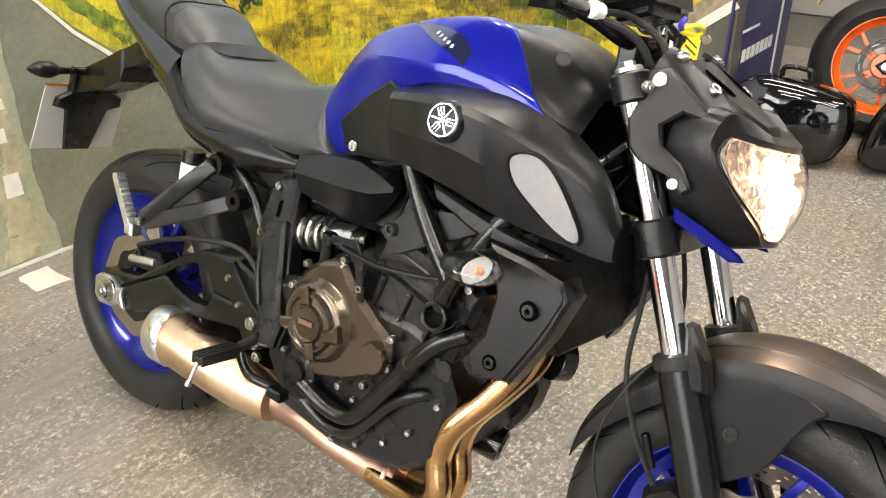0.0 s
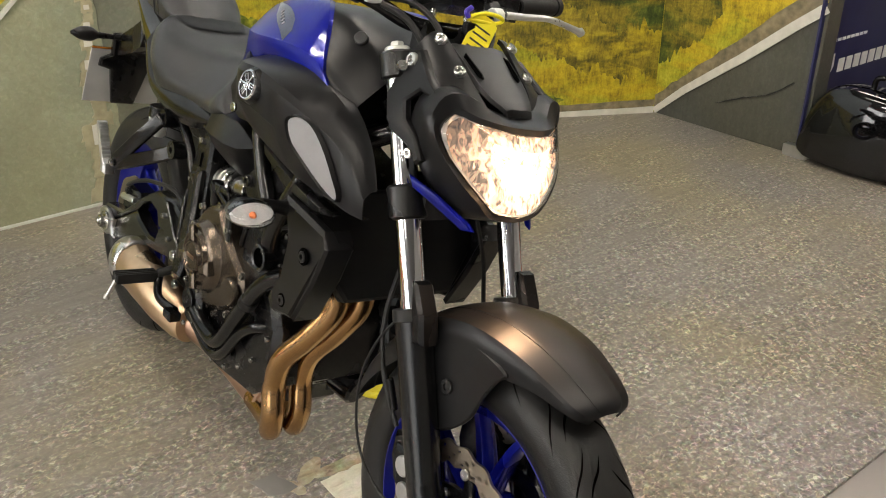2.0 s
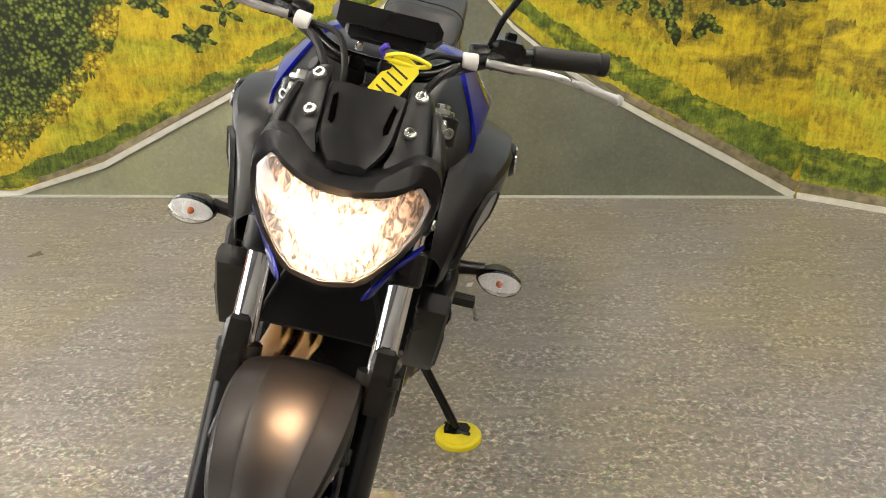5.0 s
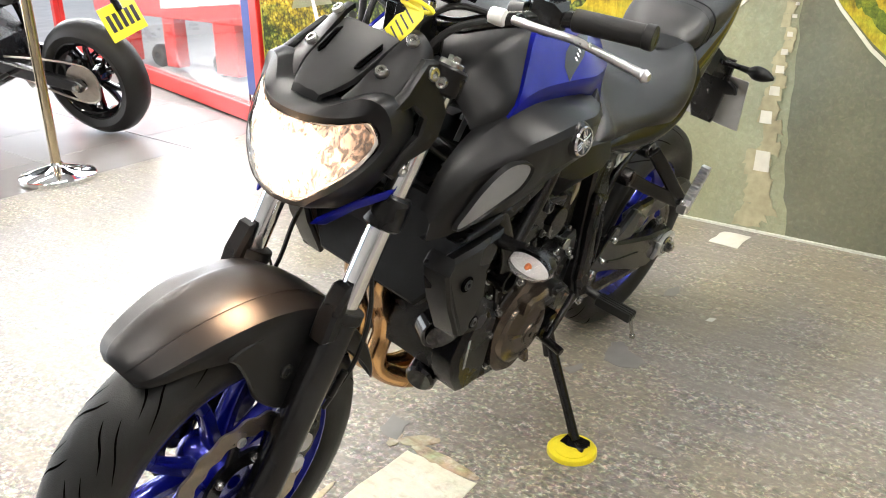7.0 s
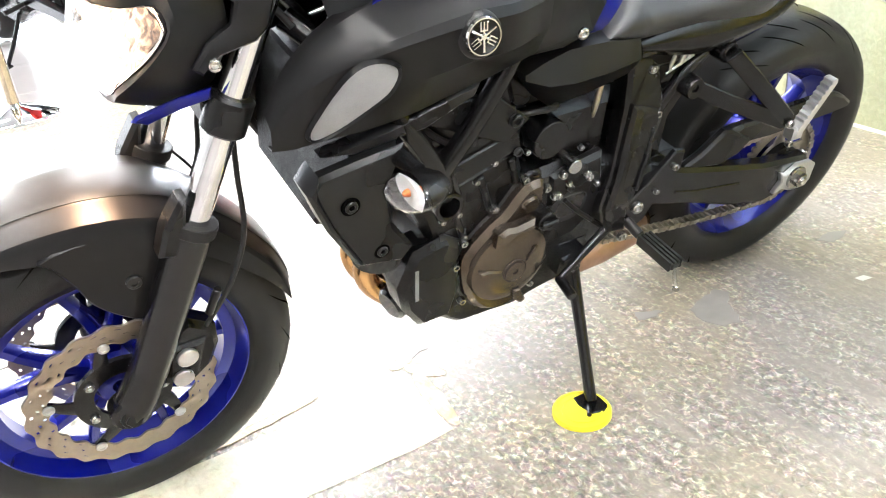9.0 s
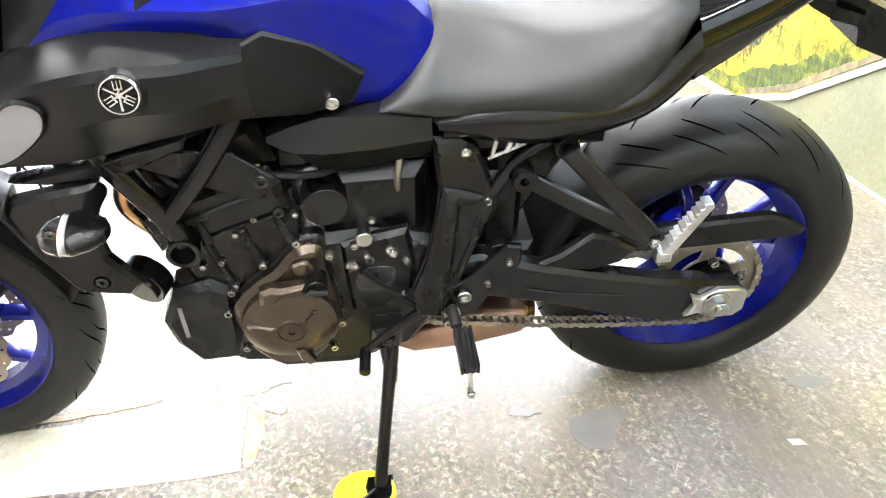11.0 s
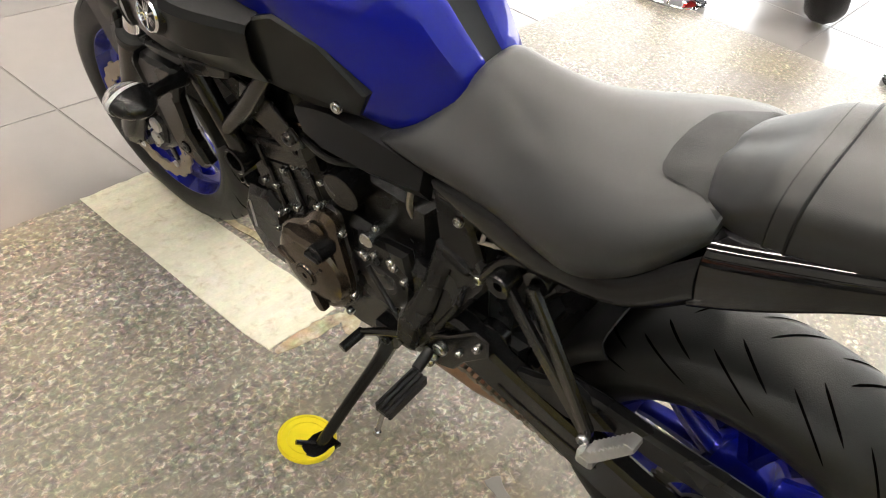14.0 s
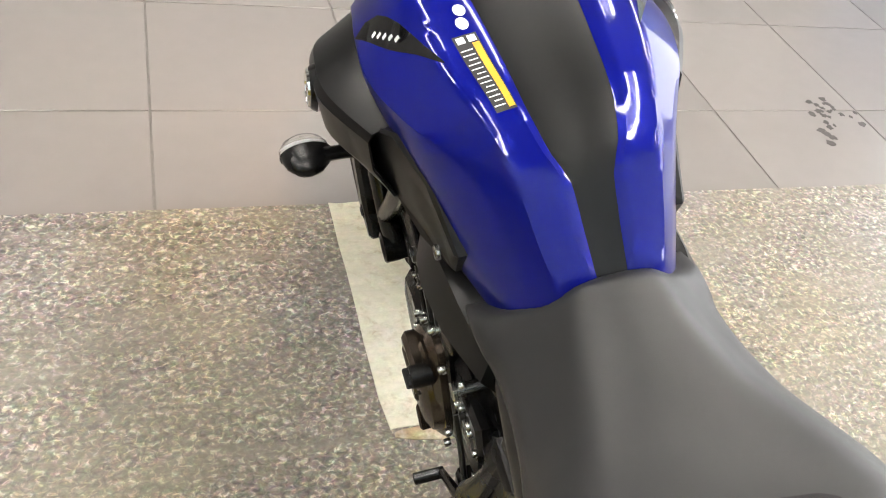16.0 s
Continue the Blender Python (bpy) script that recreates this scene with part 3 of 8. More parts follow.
def blades(pts, amp, seed, step=0.007):
    """An outline whose edges wave slowly and fray finely, like grass tips, and calm down at the corners."""
    rnd = random.Random(seed)
    ph = [rnd.uniform(0, 6.3) for _ in range(3)]
    out = []
    for (a, b), (c, d) in zip(pts, pts[1:] + pts[:1]):
        n = max(1, int(abs(c - a) / step))
        for i in range(n):
            t = i / n
            u = a + (c - a) * t
            ease = min(1.0, min(t, 1 - t) * abs(c - a) / 0.05)
            wave = 0.5 * math.sin(u * 31 + ph[0]) + 0.35 * math.sin(u * 83 + ph[1]) + 0.25 * math.sin(u * 190 + ph[2])
            out.append((u, b + (d - b) * t + ease * amp * (wave + rnd.uniform(-0.55, 0.55))))
    return out


# places where the print has peeled: middle, turn, half length, half width
PEELS = ((0.87, -0.03, 0.3, 0.028, 0.014), (0.87, 0.11, 1.5, 0.10, 0.020), (0.84, 0.02, 2.2, 0.05, 0.02), (1.20, -0.02, 0.1, 0.14, 0.012))
part("floor_patch", flat(jag([(0.888, 0.02), (1.572, 0.012), (1.572, 0.208), (0.888, 0.216)], 0.004, 3, 9), 0.003, 0.003), PATCHM, vinyl, "chipped off-white marking on the floor")
part("torn_spot", flat(jag([(0.78, -0.11), (0.86, -0.09), (0.87, -0.02), (0.80, -0.05)], 0.008, 5, 3), 0.0015, 0.002), TORN, vinyl, "torn spot showing grey screed")
for k, spot in enumerate(([(0.255, 0.186), (0.204, 0.170), (0.150, 0.155), (0.136, 0.186), (0.172, 0.214), (0.185, 0.248), (0.207, 0.288), (0.243, 0.276), (0.270, 0.236)], [(0.372, 0.146), (0.358, 0.116), (0.302, 0.152), (0.330, 0.160)], [(-0.212, 0.150), (-0.268, 0.140), (-0.306, 0.166), (-0.236, 0.184)])):
    part("torn_spot", flat(jag(spot, 0.005, 300 + k, 4), 0.0016, 0.002), TORN, vinyl, "torn spot showing grey screed")
part("paper_scrap", flat([(-0.125, 0.318), (-0.150, 0.322), (-0.156, 0.341), (-0.128, 0.337)], 0.0022, 0.002), PLATEB, vinyl, "small pale paper scrap")
for k, (x, y, a, r1, r2) in enumerate(PEELS):
    part("peeled_patch", flat(jag([(x + r1 * math.cos(q) * math.cos(a) - r2 * math.sin(q) * math.sin(a), y + r1 * math.cos(q) * math.sin(a) + r2 * math.sin(q) * math.cos(a)) for q in (2 * math.pi * i / 14 for i in range(14))], 0.0025, 40 + k, 2), 0.0014 + 0.0001 * k, 0.001), PEELED, vinyl)
part("road_dash", flat(jag([(-0.87, 0.10), (-0.74, 0.09), (-0.73, 0.20), (-0.87, 0.20)], 0.004, 2, 4), 0.0022, 0.002), LINEPRINT, vinyl, "white road dash printed on the vinyl")

wall_a = thing("wall_mural", pose(0, 0, 0), "wall covered by a printed country-road mural", "wall", kind="structure")
part("panel", box((-1.0, -0.41, 1.5), (0.12, 4.08, 3.0), 0.002), ROADPRINT, wall_a)


def on_a(pts, h):
    """A flat print on the mural wall, outline (y, z)."""
    return plate(pts, -0.94, -0.94 + h, 0.0004, ax="x")


part("road_lane", on_a(jag([(1.625, 0.004), (0.30, 0.004), (0.262, 0.3), (0.248, 0.6), (0.245, 0.93), (0.275, 0.93), (0.70, 0.5), (1.3, 0.16)], 0.006, 51, 6), 0.0042), ROADLANE, wall_a)
part("verge", on_a([(-2.44, 0.03), (-1.55, 0.03), (-1.20, 0.155), (-0.48, 0.53), (-0.06, 0.75), (0.20, 0.95), (0.20, 1.02), (-2.44, 1.02)], 0.006), GRASS, wall_a)
part("verge", on_a([(1.634, 0.022), (1.31, 0.20), (1.06, 0.33), (0.68, 0.55), (0.48, 0.71), (0.37, 0.82), (0.27, 0.95), (0.27, 1.02), (1.634, 1.02)], 0.006), GRASS, wall_a)
part("hedge", on_a(blades([(-2.43, 0.10), (-2.0, 0.13), (-1.62, 0.15), (-1.45, 0.26), (-1.25, 0.42), (-1.05, 0.66), (-0.95, 1.01), (-2.43, 1.01)], 0.035, 4), 0.0064), HEDGE, wall_a)
part("dark_bush", on_a(blades([(-1.92, 0.34), (-1.72, 0.27), (-1.45, 0.36), (-1.22, 0.55), (-1.10, 0.80), (-1.12, 1.01), (-1.95, 1.01), (-1.80, 0.72), (-1.86, 0.50)], 0.04, 24), 0.0068), BUSH, wall_a)
part("sky", on_a([(-2.44, 1.02), (1.634, 1.02), (1.634, 3.0), (-2.44, 3.0)], 0.005), SKYP, wall_a)


def stripe(pts, w):
    """A band of width w (one width a point) along (u, v) points."""
    out, back = [], []
    for i, p in enumerate(pts):
        d = np.array(pts[min(i + 1, len(pts) - 1)], float) - np.array(pts[max(i - 1, 0)], float)
        n = np.array((-d[1], d[0])) / np.linalg.norm(d) * w[i] / 2
        out.append(tuple(np.array(p) + n))
        back.append(tuple(np.array(p) - n))
    return out + back[::-1]


part("green_verge", on_a(blades(stripe([(1.63, 0.155), (1.45, 0.235), (1.25, 0.335), (1.0, 0.465), (0.75, 0.60), (0.5, 0.775), (0.34, 0.93)], [0.16, 0.15, 0.12, 0.10, 0.075, 0.045, 0.02]), 0.011, 26), 0.0066), GREENM, wall_a)
part("green_verge", on_a(blades(stripe([(-2.43, 0.052), (-1.90, 0.054), (-1.62, 0.066), (-1.42, 0.140), (-1.18, 0.215), (-0.80, 0.42), (-0.45, 0.60), (-0.05, 0.80), (0.16, 0.965)], [0.05, 0.05, 0.06, 0.085, 0.085, 0.08, 0.06, 0.04, 0.015]), 0.011, 27), 0.0067), GREENM, wall_a)
def bush_outline(y, z, w, h, seed):
    """A loose shrub: a few leaning shoots round one foot."""
    rnd = random.Random(seed)
    lobes = [(rnd.uniform(0, 6.28), rnd.uniform(0.2, 0.45), rnd.randint(2, 5)) for _ in range(3)]
    out = []
    for i in range(46):
        q = 2 * math.pi * i / 46
        r = 0.72 + sum(m * math.sin(n * q + f) for f, m, n in lobes) * 0.6 + rnd.uniform(-0.13, 0.13)
        r = max(0.22, r)
        out.append((y + w * r * math.cos(q) - 0.5 * h * r * math.sin(q), z + 1.25 * h * r * math.sin(q)))
    return out


for y, z, w, h, sd in ((-0.74, 0.66, 0.09, 0.05, 1), (-0.62, 0.76, 0.07, 0.045, 2), (-0.90, 0.80, 0.10, 0.06, 3), (0.78, 0.79, 0.06, 0.035, 4), (0.90, 0.77, 0.05, 0.04, 5), (1.06, 0.72, 0.07, 0.075, 6), (1.20, 0.69, 0.06, 0.05, 7), (1.42, 0.80, 0.16, 0.06, 8), (0.62, 0.88, 0.12, 0.03, 9)):
    part("bush", on_a(bush_outline(y, z, w, h, 200 + sd), 0.0070 + 0.0001 * sd), BUSH, wall_a)
part("dry_grass", on_a(blades([(1.634, 0.42), (1.45, 0.40), (1.20, 0.55), (0.95, 0.66), (0.70, 0.80), (0.75, 0.92), (1.634, 0.98)], 0.035, 28), 0.0065), BROWNM, wall_a)
part("edge_line", on_a(stripe([(-2.44, 0.012), (-1.60, 0.014), (-1.20, 0.14), (-0.48, 0.51), (-0.06, 0.72), (0.20, 0.945)], [0.02, 0.022, 0.024, 0.020, 0.015, 0.006]), 0.010), LINEPRINT, wall_a)
part("edge_line", on_a(stripe([(1.62, 0.01), (1.31, 0.18), (1.06, 0.31), (0.82, 0.44), (0.68, 0.53), (0.48, 0.69), (0.37, 0.81), (0.27, 0.945)], [0.03, 0.028, 0.024, 0.02, 0.017, 0.012, 0.010, 0.005]), 0.010), LINEPRINT, wall_a)
part("stone_edging", on_a(jag(stripe([(1.63, 0.048), (1.31, 0.222), (1.06, 0.352), (0.82, 0.475), (0.60, 0.62)], [0.045, 0.04, 0.03, 0.018, 0.008]), 0.006, 29, 9), 0.0085), STONEM, wall_a)
part("stone_edging", on_a(jag(stripe([(-1.50, 0.07), (-1.20, 0.17), (-0.80, 0.375), (-0.48, 0.535)], [0.02, 0.026, 0.02, 0.010]), 0.004, 30, 9), 0.0085), STONEM, wall_a)
for k in range(22):
    rk = random.Random(60 + k)
    z0 = 0.01 + 0.86 * (k / 22) ** 1.1
    zz, w0 = 0.05 * (1 - 0.6 * k / 22) + 0.02, 0.075 * (1 - 0.75 * k / 22)
    yk = 0.175 + 0.05 * z0 + rk.uniform(-0.03, 0.03) * (1 - 0.7 * k / 22)
    part("worn_patch", on_a(jag([(yk - w0 * rk.uniform(0.5, 1.0), z0), (yk + w0 * rk.uniform(0.4, 0.9), z0 + 0.004), (yk + w0 * rk.uniform(0.3, 0.8), z0 + zz), (yk - w0 * rk.uniform(0.3, 0.8), z0 + zz * 0.9)], 0.007 * (1 - 0.6 * k / 22), 80 + k, 5), 0.0052 + 0.00012 * k), DASHP, wall_a)
for zc, hh, yc, ww in ((0.27, 0.075, 0.185, 0.055), (0.43, 0.045, 0.178, 0.042), (0.525, 0.032, 0.195, 0.036), (0.60, 0.026, 0.203, 0.030), (0.66, 0.02, 0.21, 0.024), (0.72, 0.016, 0.22, 0.02), (0.78, 0.012, 0.226, 0.016), (0.82, 0.010, 0.23, 0.012)):
    part("road_dash", on_a([(yc - ww / 2, zc - hh / 2), (yc + ww / 2, zc - hh / 2), (yc + ww * 0.45, zc + hh / 2), (yc - ww * 0.45, zc + hh / 2)], 0.008), LINEPRINT, wall_a)
part("sign_post", on_a(stripe([(-1.925, 0.16), (-2.09, 0.90)], [0.022, 0.024]), 0.011), PRINTW, wall_a, "printed white sign post")
part("sign_back", on_a([(-2.20, 0.66), (-1.92, 0.70), (-2.06, 1.0)], 0.010), ROADPRINT, wall_a, "printed grey-green back of a road sign")
part("edge_trim", box((-0.93, -0.41, 0.004), (0.012, 4.06, 0.008), 0.001), TRIMW, wall_a)

B0, B1 = Vector((-0.925, 1.63, 0)), Vector((-0.36, 2.63, 0))
b_ang = math.degrees(math.atan2(B1.y - B0.y, B1.x - B0.x))
wall_b = thing("wall_mural_corner", pose(B0.x, B0.y, 0, 0, 0, b_ang), "angled corner wall with printed meadow", "wall", kind="structure")
BL = (B1 - B0).length
part("panel", box((BL / 2, 0.06, 1.5), (BL + 0.04, 0.10, 3.0), 0.002), GRASS, wall_b)


def on_b(pts, d):
    """A flat print on the corner wall, outline along it and up."""
    return plate(pts, 0.009, d, 0.0003)


part("dry_grass", on_b(blades([(0.50, 0.34), (0.72, 0.25), (0.92, 0.19), (BL, 0.16), (BL, 0.62), (0.0, 0.70), (0.0, 0.52), (0.28, 0.42)], 0.035, 31), 0.0070), BROWNM, wall_b)
part("tree_shade", on_b(blades([(0.30, 0.66), (0.52, 0.55), (0.66, 0.57), (0.86, 0.44), (BL, 0.40), (BL, 1.14), (0.18, 1.14)], 0.04, 32), 0.0060), SHADEM, wall_b)
part("green_verge", on_b(blades([(0.0, 0.060), (0.35, 0.052), (0.60, 0.054), (0.70, 0.085), (0.60, 0.120), (0.46, 0.155), (0.25, 0.215), (0.0, 0.225)], 0.011, 33), 0.0065), GREENM, wall_b)
part("sky", plate([(0, 1.13), (BL, 1.13), (BL, 3), (0, 3)], 0.009, 0.002, 0.0004), SKYP, wall_b)
part("edge_line", plate([(0, 0.0), (BL, 0.0), (BL, 0.030), (0, 0.024)], 0.009, 0.001, 0.0004), LINEPRINT, wall_b)
part("stone_edging", on_b(jag([(0, 0.026), (BL, 0.030), (BL, 0.062), (0.5, 0.060), (0, 0.072)], 0.005, 13, 9), 0.003), STONEM, wall_b)

wall_c = thing("wall_mural_side", pose(0, 2.63, 0), "side wall printed with cracked road and meadow", "wall", kind="structure")
part("panel", box((0.03, 0.06, 1.5), (0.80, 0.10, 3.0), 0.002), ROADDARK, wall_c)
part("verge", plate([(-0.37, 0.03), (-0.20, 0.17), (0.08, 0.38), (0.30, 0.55), (0.42, 0.64), (0.42, 1.2), (-0.37, 1.2)], 0.009, 0.0070, 0.0003), GRASS, wall_c)
part("tree_shade", plate(blades([(-0.365, 0.24), (-0.22, 0.34), (-0.05, 0.52), (-0.12, 0.75), (-0.365, 0.9)], 0.04, 34), 0.009, 0.0060, 0.0003), SHADEM, wall_c)
part("stone_edging", plate(jag([(-0.365, 0.03), (-0.20, 0.16), (0.08, 0.37), (0.415, 0.63), (0.415, 0.74), (0.10, 0.475), (-0.18, 0.245), (-0.365, 0.085)], 0.005, 35, 8), 0.009, 0.0050, 0.0003), STONEM, wall_c)
part("sky", plate([(-0.36, 1.2), (0.42, 1.2), (0.42, 3), (-0.36, 3)], 0.009, 0.004, 0.0004), SKYP, wall_c)
part("edge_line", plate(stripe([(-0.36, 0.012), (-0.20, 0.15), (0.08, 0.355), (0.30, 0.53), (0.42, 0.62)], [0.028, 0.034, 0.040, 0.042, 0.042]), 0.009, 0.001, 0.0004), LINEPRINT, wall_c)
part("crack", plate(jag(stripe([(-0.02, 0.13), (0.12, 0.19), (0.22, 0.22), (0.34, 0.30)], [0.003, 0.006, 0.005, 0.003]), 0.003, 21, 5), 0.009, 0.0035, 0.0002), PRINTK, wall_c)

# plain unseen shell added to close the hall; its dark ceiling dims reflections
wall_back = tagged(part("wall_back", box((-1.0, 4.3, 1.5), (0.10, 3.4, 3.0), 0.002), PAINTW), "unseen plain painted wall that closes the hall", "wall", kind="structure")
wall_far = tagged(part("wall_far", box((3.0, 6.0, 1.5), (8.0, 0.12, 3.0), 0.002), PAINTW), "unseen plain painted wall that closes the hall", "wall", kind="structure")
wall_end = tagged(part("wall_end", box((7.0, -0.3, 1.5), (0.12, 12.6, 3.0), 0.002), PAINTW), "unseen plain painted wall that closes the hall", "wall", kind="structure")
ceiling = tagged(part("ceiling", box((2.9, -0.3, 3.06), (8.4, 12.8, 0.10), 0.002), CEILM), "unseen dark grey ceiling that closes the hall", "ceiling", kind="structure")

shopfront = thing("window_front", pose(2.8, -6.5, 0), "glazed shopfront with slim aluminium posts", "window", kind="structure")
for i in range(5):
    part("post", box((-4.1 + i * 2.05, 0, 1.5), (0.07, 0.10, 3.0), 0.004), ALU, shopfront)
part("rail", box((0, 0, 2.86), (8.2, 0.09, 0.28), 0.004), ALU, shopfront)
part("sill", box((0, 0, 0.06), (8.2, 0.09, 0.12), 0.004), ALU, shopfront)
for i in range(4):
    p = part("pane", box((-3.075 + i * 2.05, 0, 1.42), (1.97, 0.012, 2.58), 0.001), GLASS, shopfront)
    p.visible_shadow = False

side_window = thing("window_side", pose(-0.98, -2.47, 0, 0, 0, -90 - 14), "red-framed side window with blue strip", "window", kind="structure")
part("post", box((0.04, 0, 1.4), (0.09, 0.09, 2.8), 0.005), REDP, side_window)
part("strip", box((0.19, -0.01, 1.4), (0.13, 0.03, 2.5), 0.003), BLUEP, side_window, "blue panel strip")
part("rail", box((1.95, 0, 0.05), (3.74, 0.07, 0.10), 0.004), REDP, side_window)
part("rail", box((1.95, 0, 2.78), (3.74, 0.07, 0.14), 0.004), REDP, side_window)
part("post", box((3.80, 0, 1.4), (0.09, 0.09, 2.8), 0.005), REDP, side_window)
part("pane", box((2.0, 0, 1.4), (3.5, 0.012, 2.6), 0.001), GLASS, side_window).visible_shadow = False

# red lifting frame that stands outside the window
cart = thing("loading_frame", pose(-1.95, -4.25, -0.06, 0, 0, 90), "red steel loading frame on small wheels outside", "trolley")
for x, w, z0, z1 in ((-0.95, 0.16, 0.05, 0.42), (-0.35, 0.14, 0.05, 0.42), (0.30, 0.24, 0.05, 0.42), (-0.10, 0.10, 0.56, 1.30), (0.42, 0.22, 0.56, 1.30)):
    part("upright", box((x, 0, (z0 + z1) / 2), (w, 0.12, z1 - z0), 0.01), REDP, cart)
part("beam", box((-0.2, 0, 0.49), (2.2, 0.14, 0.14), 0.01), REDP, cart)
part("beam", box((-0.2, 0, 1.36), (2.2, 0.14, 0.14), 0.01), REDP, cart)
for x in (-0.70, 0.07):
    part("wheel", revolve([(0.03, -0.04), (0.075, -0.04), (0.09, -0.02), (0.09, 0.02), (0.075, 0.04), (0.03, 0.04)], 24, (x, 0.1, 0.09)), RUBBER, cart)

# ---- the motorcycle: x forward from the rear axle, y to its left, z up; it leans on its stand ----
WB, RAX, FAX = 1.42, 0.312, 0.296
bike = thing("motorcycle", pose(0, -0.008, 0, -14.2, 0, -0.95) @ Matrix.Scale(0.99, 4), "blue and graphite naked motorcycle leaning on its side stand", "motorcycle")


def tyre_skin(c, R, width, rim_r, a, s, lift=0.0):
    """A point of the tyre at angle a, s across it from -1 to 1."""
    side = R - rim_r
    r = R + lift - side * 0.62 * (1 - math.cos(s * 1.57)) ** 1.35
    return (c[0] + r * math.cos(a), (width / 2 + lift) * math.sin(s * 1.57), c[2] + r * math.sin(a))


def tyre(c, R, width, rim_r):
    """A road tyre with a round crown."""
    n, h = 200, 30
    rings = []
    for j in range(n):
        a = 2 * math.pi * j / n
        ring = [tyre_skin(c, R, width, rim_r, a, i / h * 2 - 1) for i in range(h + 1)]
        for rr, yy in ((rim_r + 0.014, width * 0.47), (rim_r - 0.004, width * 0.40), (rim_r - 0.004, -width * 0.40), (rim_r + 0.014, -width * 0.47)):
            ring.append((c[0] + rr * math.cos(a), yy, c[2] + rr * math.sin(a)))
        rings.append(ring)
    rings.append(rings[0])
    return loft(rings, caps=False)


def tread(parent, c, R, width, rim_r, pitch, lean_s, wave=0.0):
    """Slanted dark strips painted as groove shade, long and short by turns, on both halves of the tyre."""
    for sg in (-1, 1):
        for kind, (lo, hi) in enumerate(((0.07, 0.50), (0.30, 0.80))):
            left, right = [], []
            for i in range(13):
                q = lo + (hi - lo) * i / 12
                a = -lean_s * (q * (1.0 + 0.5 * q) + wave * math.sin(2 * math.pi * i / 12)) / pitch * 2 * math.pi
                w = 0.0030 * min(1.0, 0.25 + min(i, 12 - i) / 2.5) / R
                left.append(tyre_skin((0, 0, 0), R, width, rim_r, a - w, sg * q, 0.0005))
                right.append(tyre_skin((0, 0, 0), R, width, rim_r, a + w, sg * q, 0.0005))
            me = mesh_of("groove_shade", loft([left, right], caps=False, closed=False), GROOVEM)
            for k in range(pitch):
                if k % 2 == kind:
                    ob = new("groove_shade", me)
                    ob.matrix_basis = pose(c[0], 0, c[2], 0, 360 / pitch * (k + (0.5 if sg > 0 else 0)), 0)
                    ob.parent = parent


def rim_geo(c, r, w):
    pr = [(r + 0.010, w / 2), (r + 0.012, w / 2 - 0.006), (r - 0.002, w / 2 - 0.012), (r - 0.012, w / 2 - 0.03), (r - 0.030, w * 0.16), (r - 0.030, -w * 0.16),
          (r - 0.012, -w / 2 + 0.03), (r - 0.002, -w / 2 + 0.012), (r + 0.012, -w / 2 + 0.006), (r + 0.010, -w / 2), (r - 0.006, -w / 2), (r - 0.018, -w / 2 + 0.03),
          (r - 0.038, -w * 0.16), (r - 0.038, w * 0.16), (r - 0.018, w / 2 - 0.03), (r - 0.006, w / 2)]
    return revolve(pr, 96, c)


def spoke(c, a, b, r0, r1, w0, w1, t0, t1, y0=0.0, y1=0.0):
    """A tapered arm from angle a at radius r0 to angle b at radius r1."""
    rings = []
    for s in (0, 0.25, 0.5, 0.75, 1):
        an, r = a + (b - a) * s, r0 + (r1 - r0) * s
        w, t = w0 + (w1 - w0) * s, t0 + (t1 - t0) * s
        y = y0 + (y1 - y0) * s
        cx, cz = c[0] + r * math.cos(an), c[2] + r * math.sin(an)
        tx, tz = -math.sin((a + b) / 2), math.cos((a + b) / 2)
        e = 0.3
        rings.append([(cx + tx * u * w, c[1] + y + v * t, cz + tz * u * w) for u, v in ((-1 + e, -1), (1 - e, -1), (1, -1 + e), (1, 1 - e), (1 - e, 1), (-1 + e, 1), (-1, 1 - e), (-1, -1 + e))])
    return loft(rings)


def disc(c, y, r0, r1, waves=0, th=0.0045, holes=True, n=360):
    """A brake disc with a waved rim and drilled holes."""
    radii = [r0 + (r1 - r0) * s for s in (0, 0.12, 0.26, 0.40, 0.54, 0.68, 0.82, 1.0)]
    V, F = [], []
    for sgn in (-1, 1):
        for j in range(n):
            a = 2 * math.pi * j / n
            for i, r in enumerate(radii):
                rr = r
                if waves:
                    w = 0.0030 * math.cos(waves * a)
                    rr = r + w * (1 if i in (0, 7) else 0.5)
                V.append((c[0] + rr * math.cos(a), y + sgn * th / 2, c[2] + rr * math.sin(a)))
        base = 0 if sgn < 0 else n * 8
        for j in range(n):
            for i in range(7):
                if holes and i in (1, 3, 5) and (j + (i // 2) * 5) % 15 in (0, 1, 2, 3):
                    continue
                a0, b0 = base + j * 8 + i, base + ((j + 1) % n) * 8 + i
                F.append((a0, a0 + 1, b0 + 1, b0) if sgn < 0 else (b0, b0 + 1, a0 + 1, a0))
    k = n * 8
    for j in range(n):
        for i in (0, 7):
            a0, b0 = j * 8 + i, ((j + 1) % n) * 8 + i
            F.append((a0, b0, b0 + k, a0 + k))
    return V, F


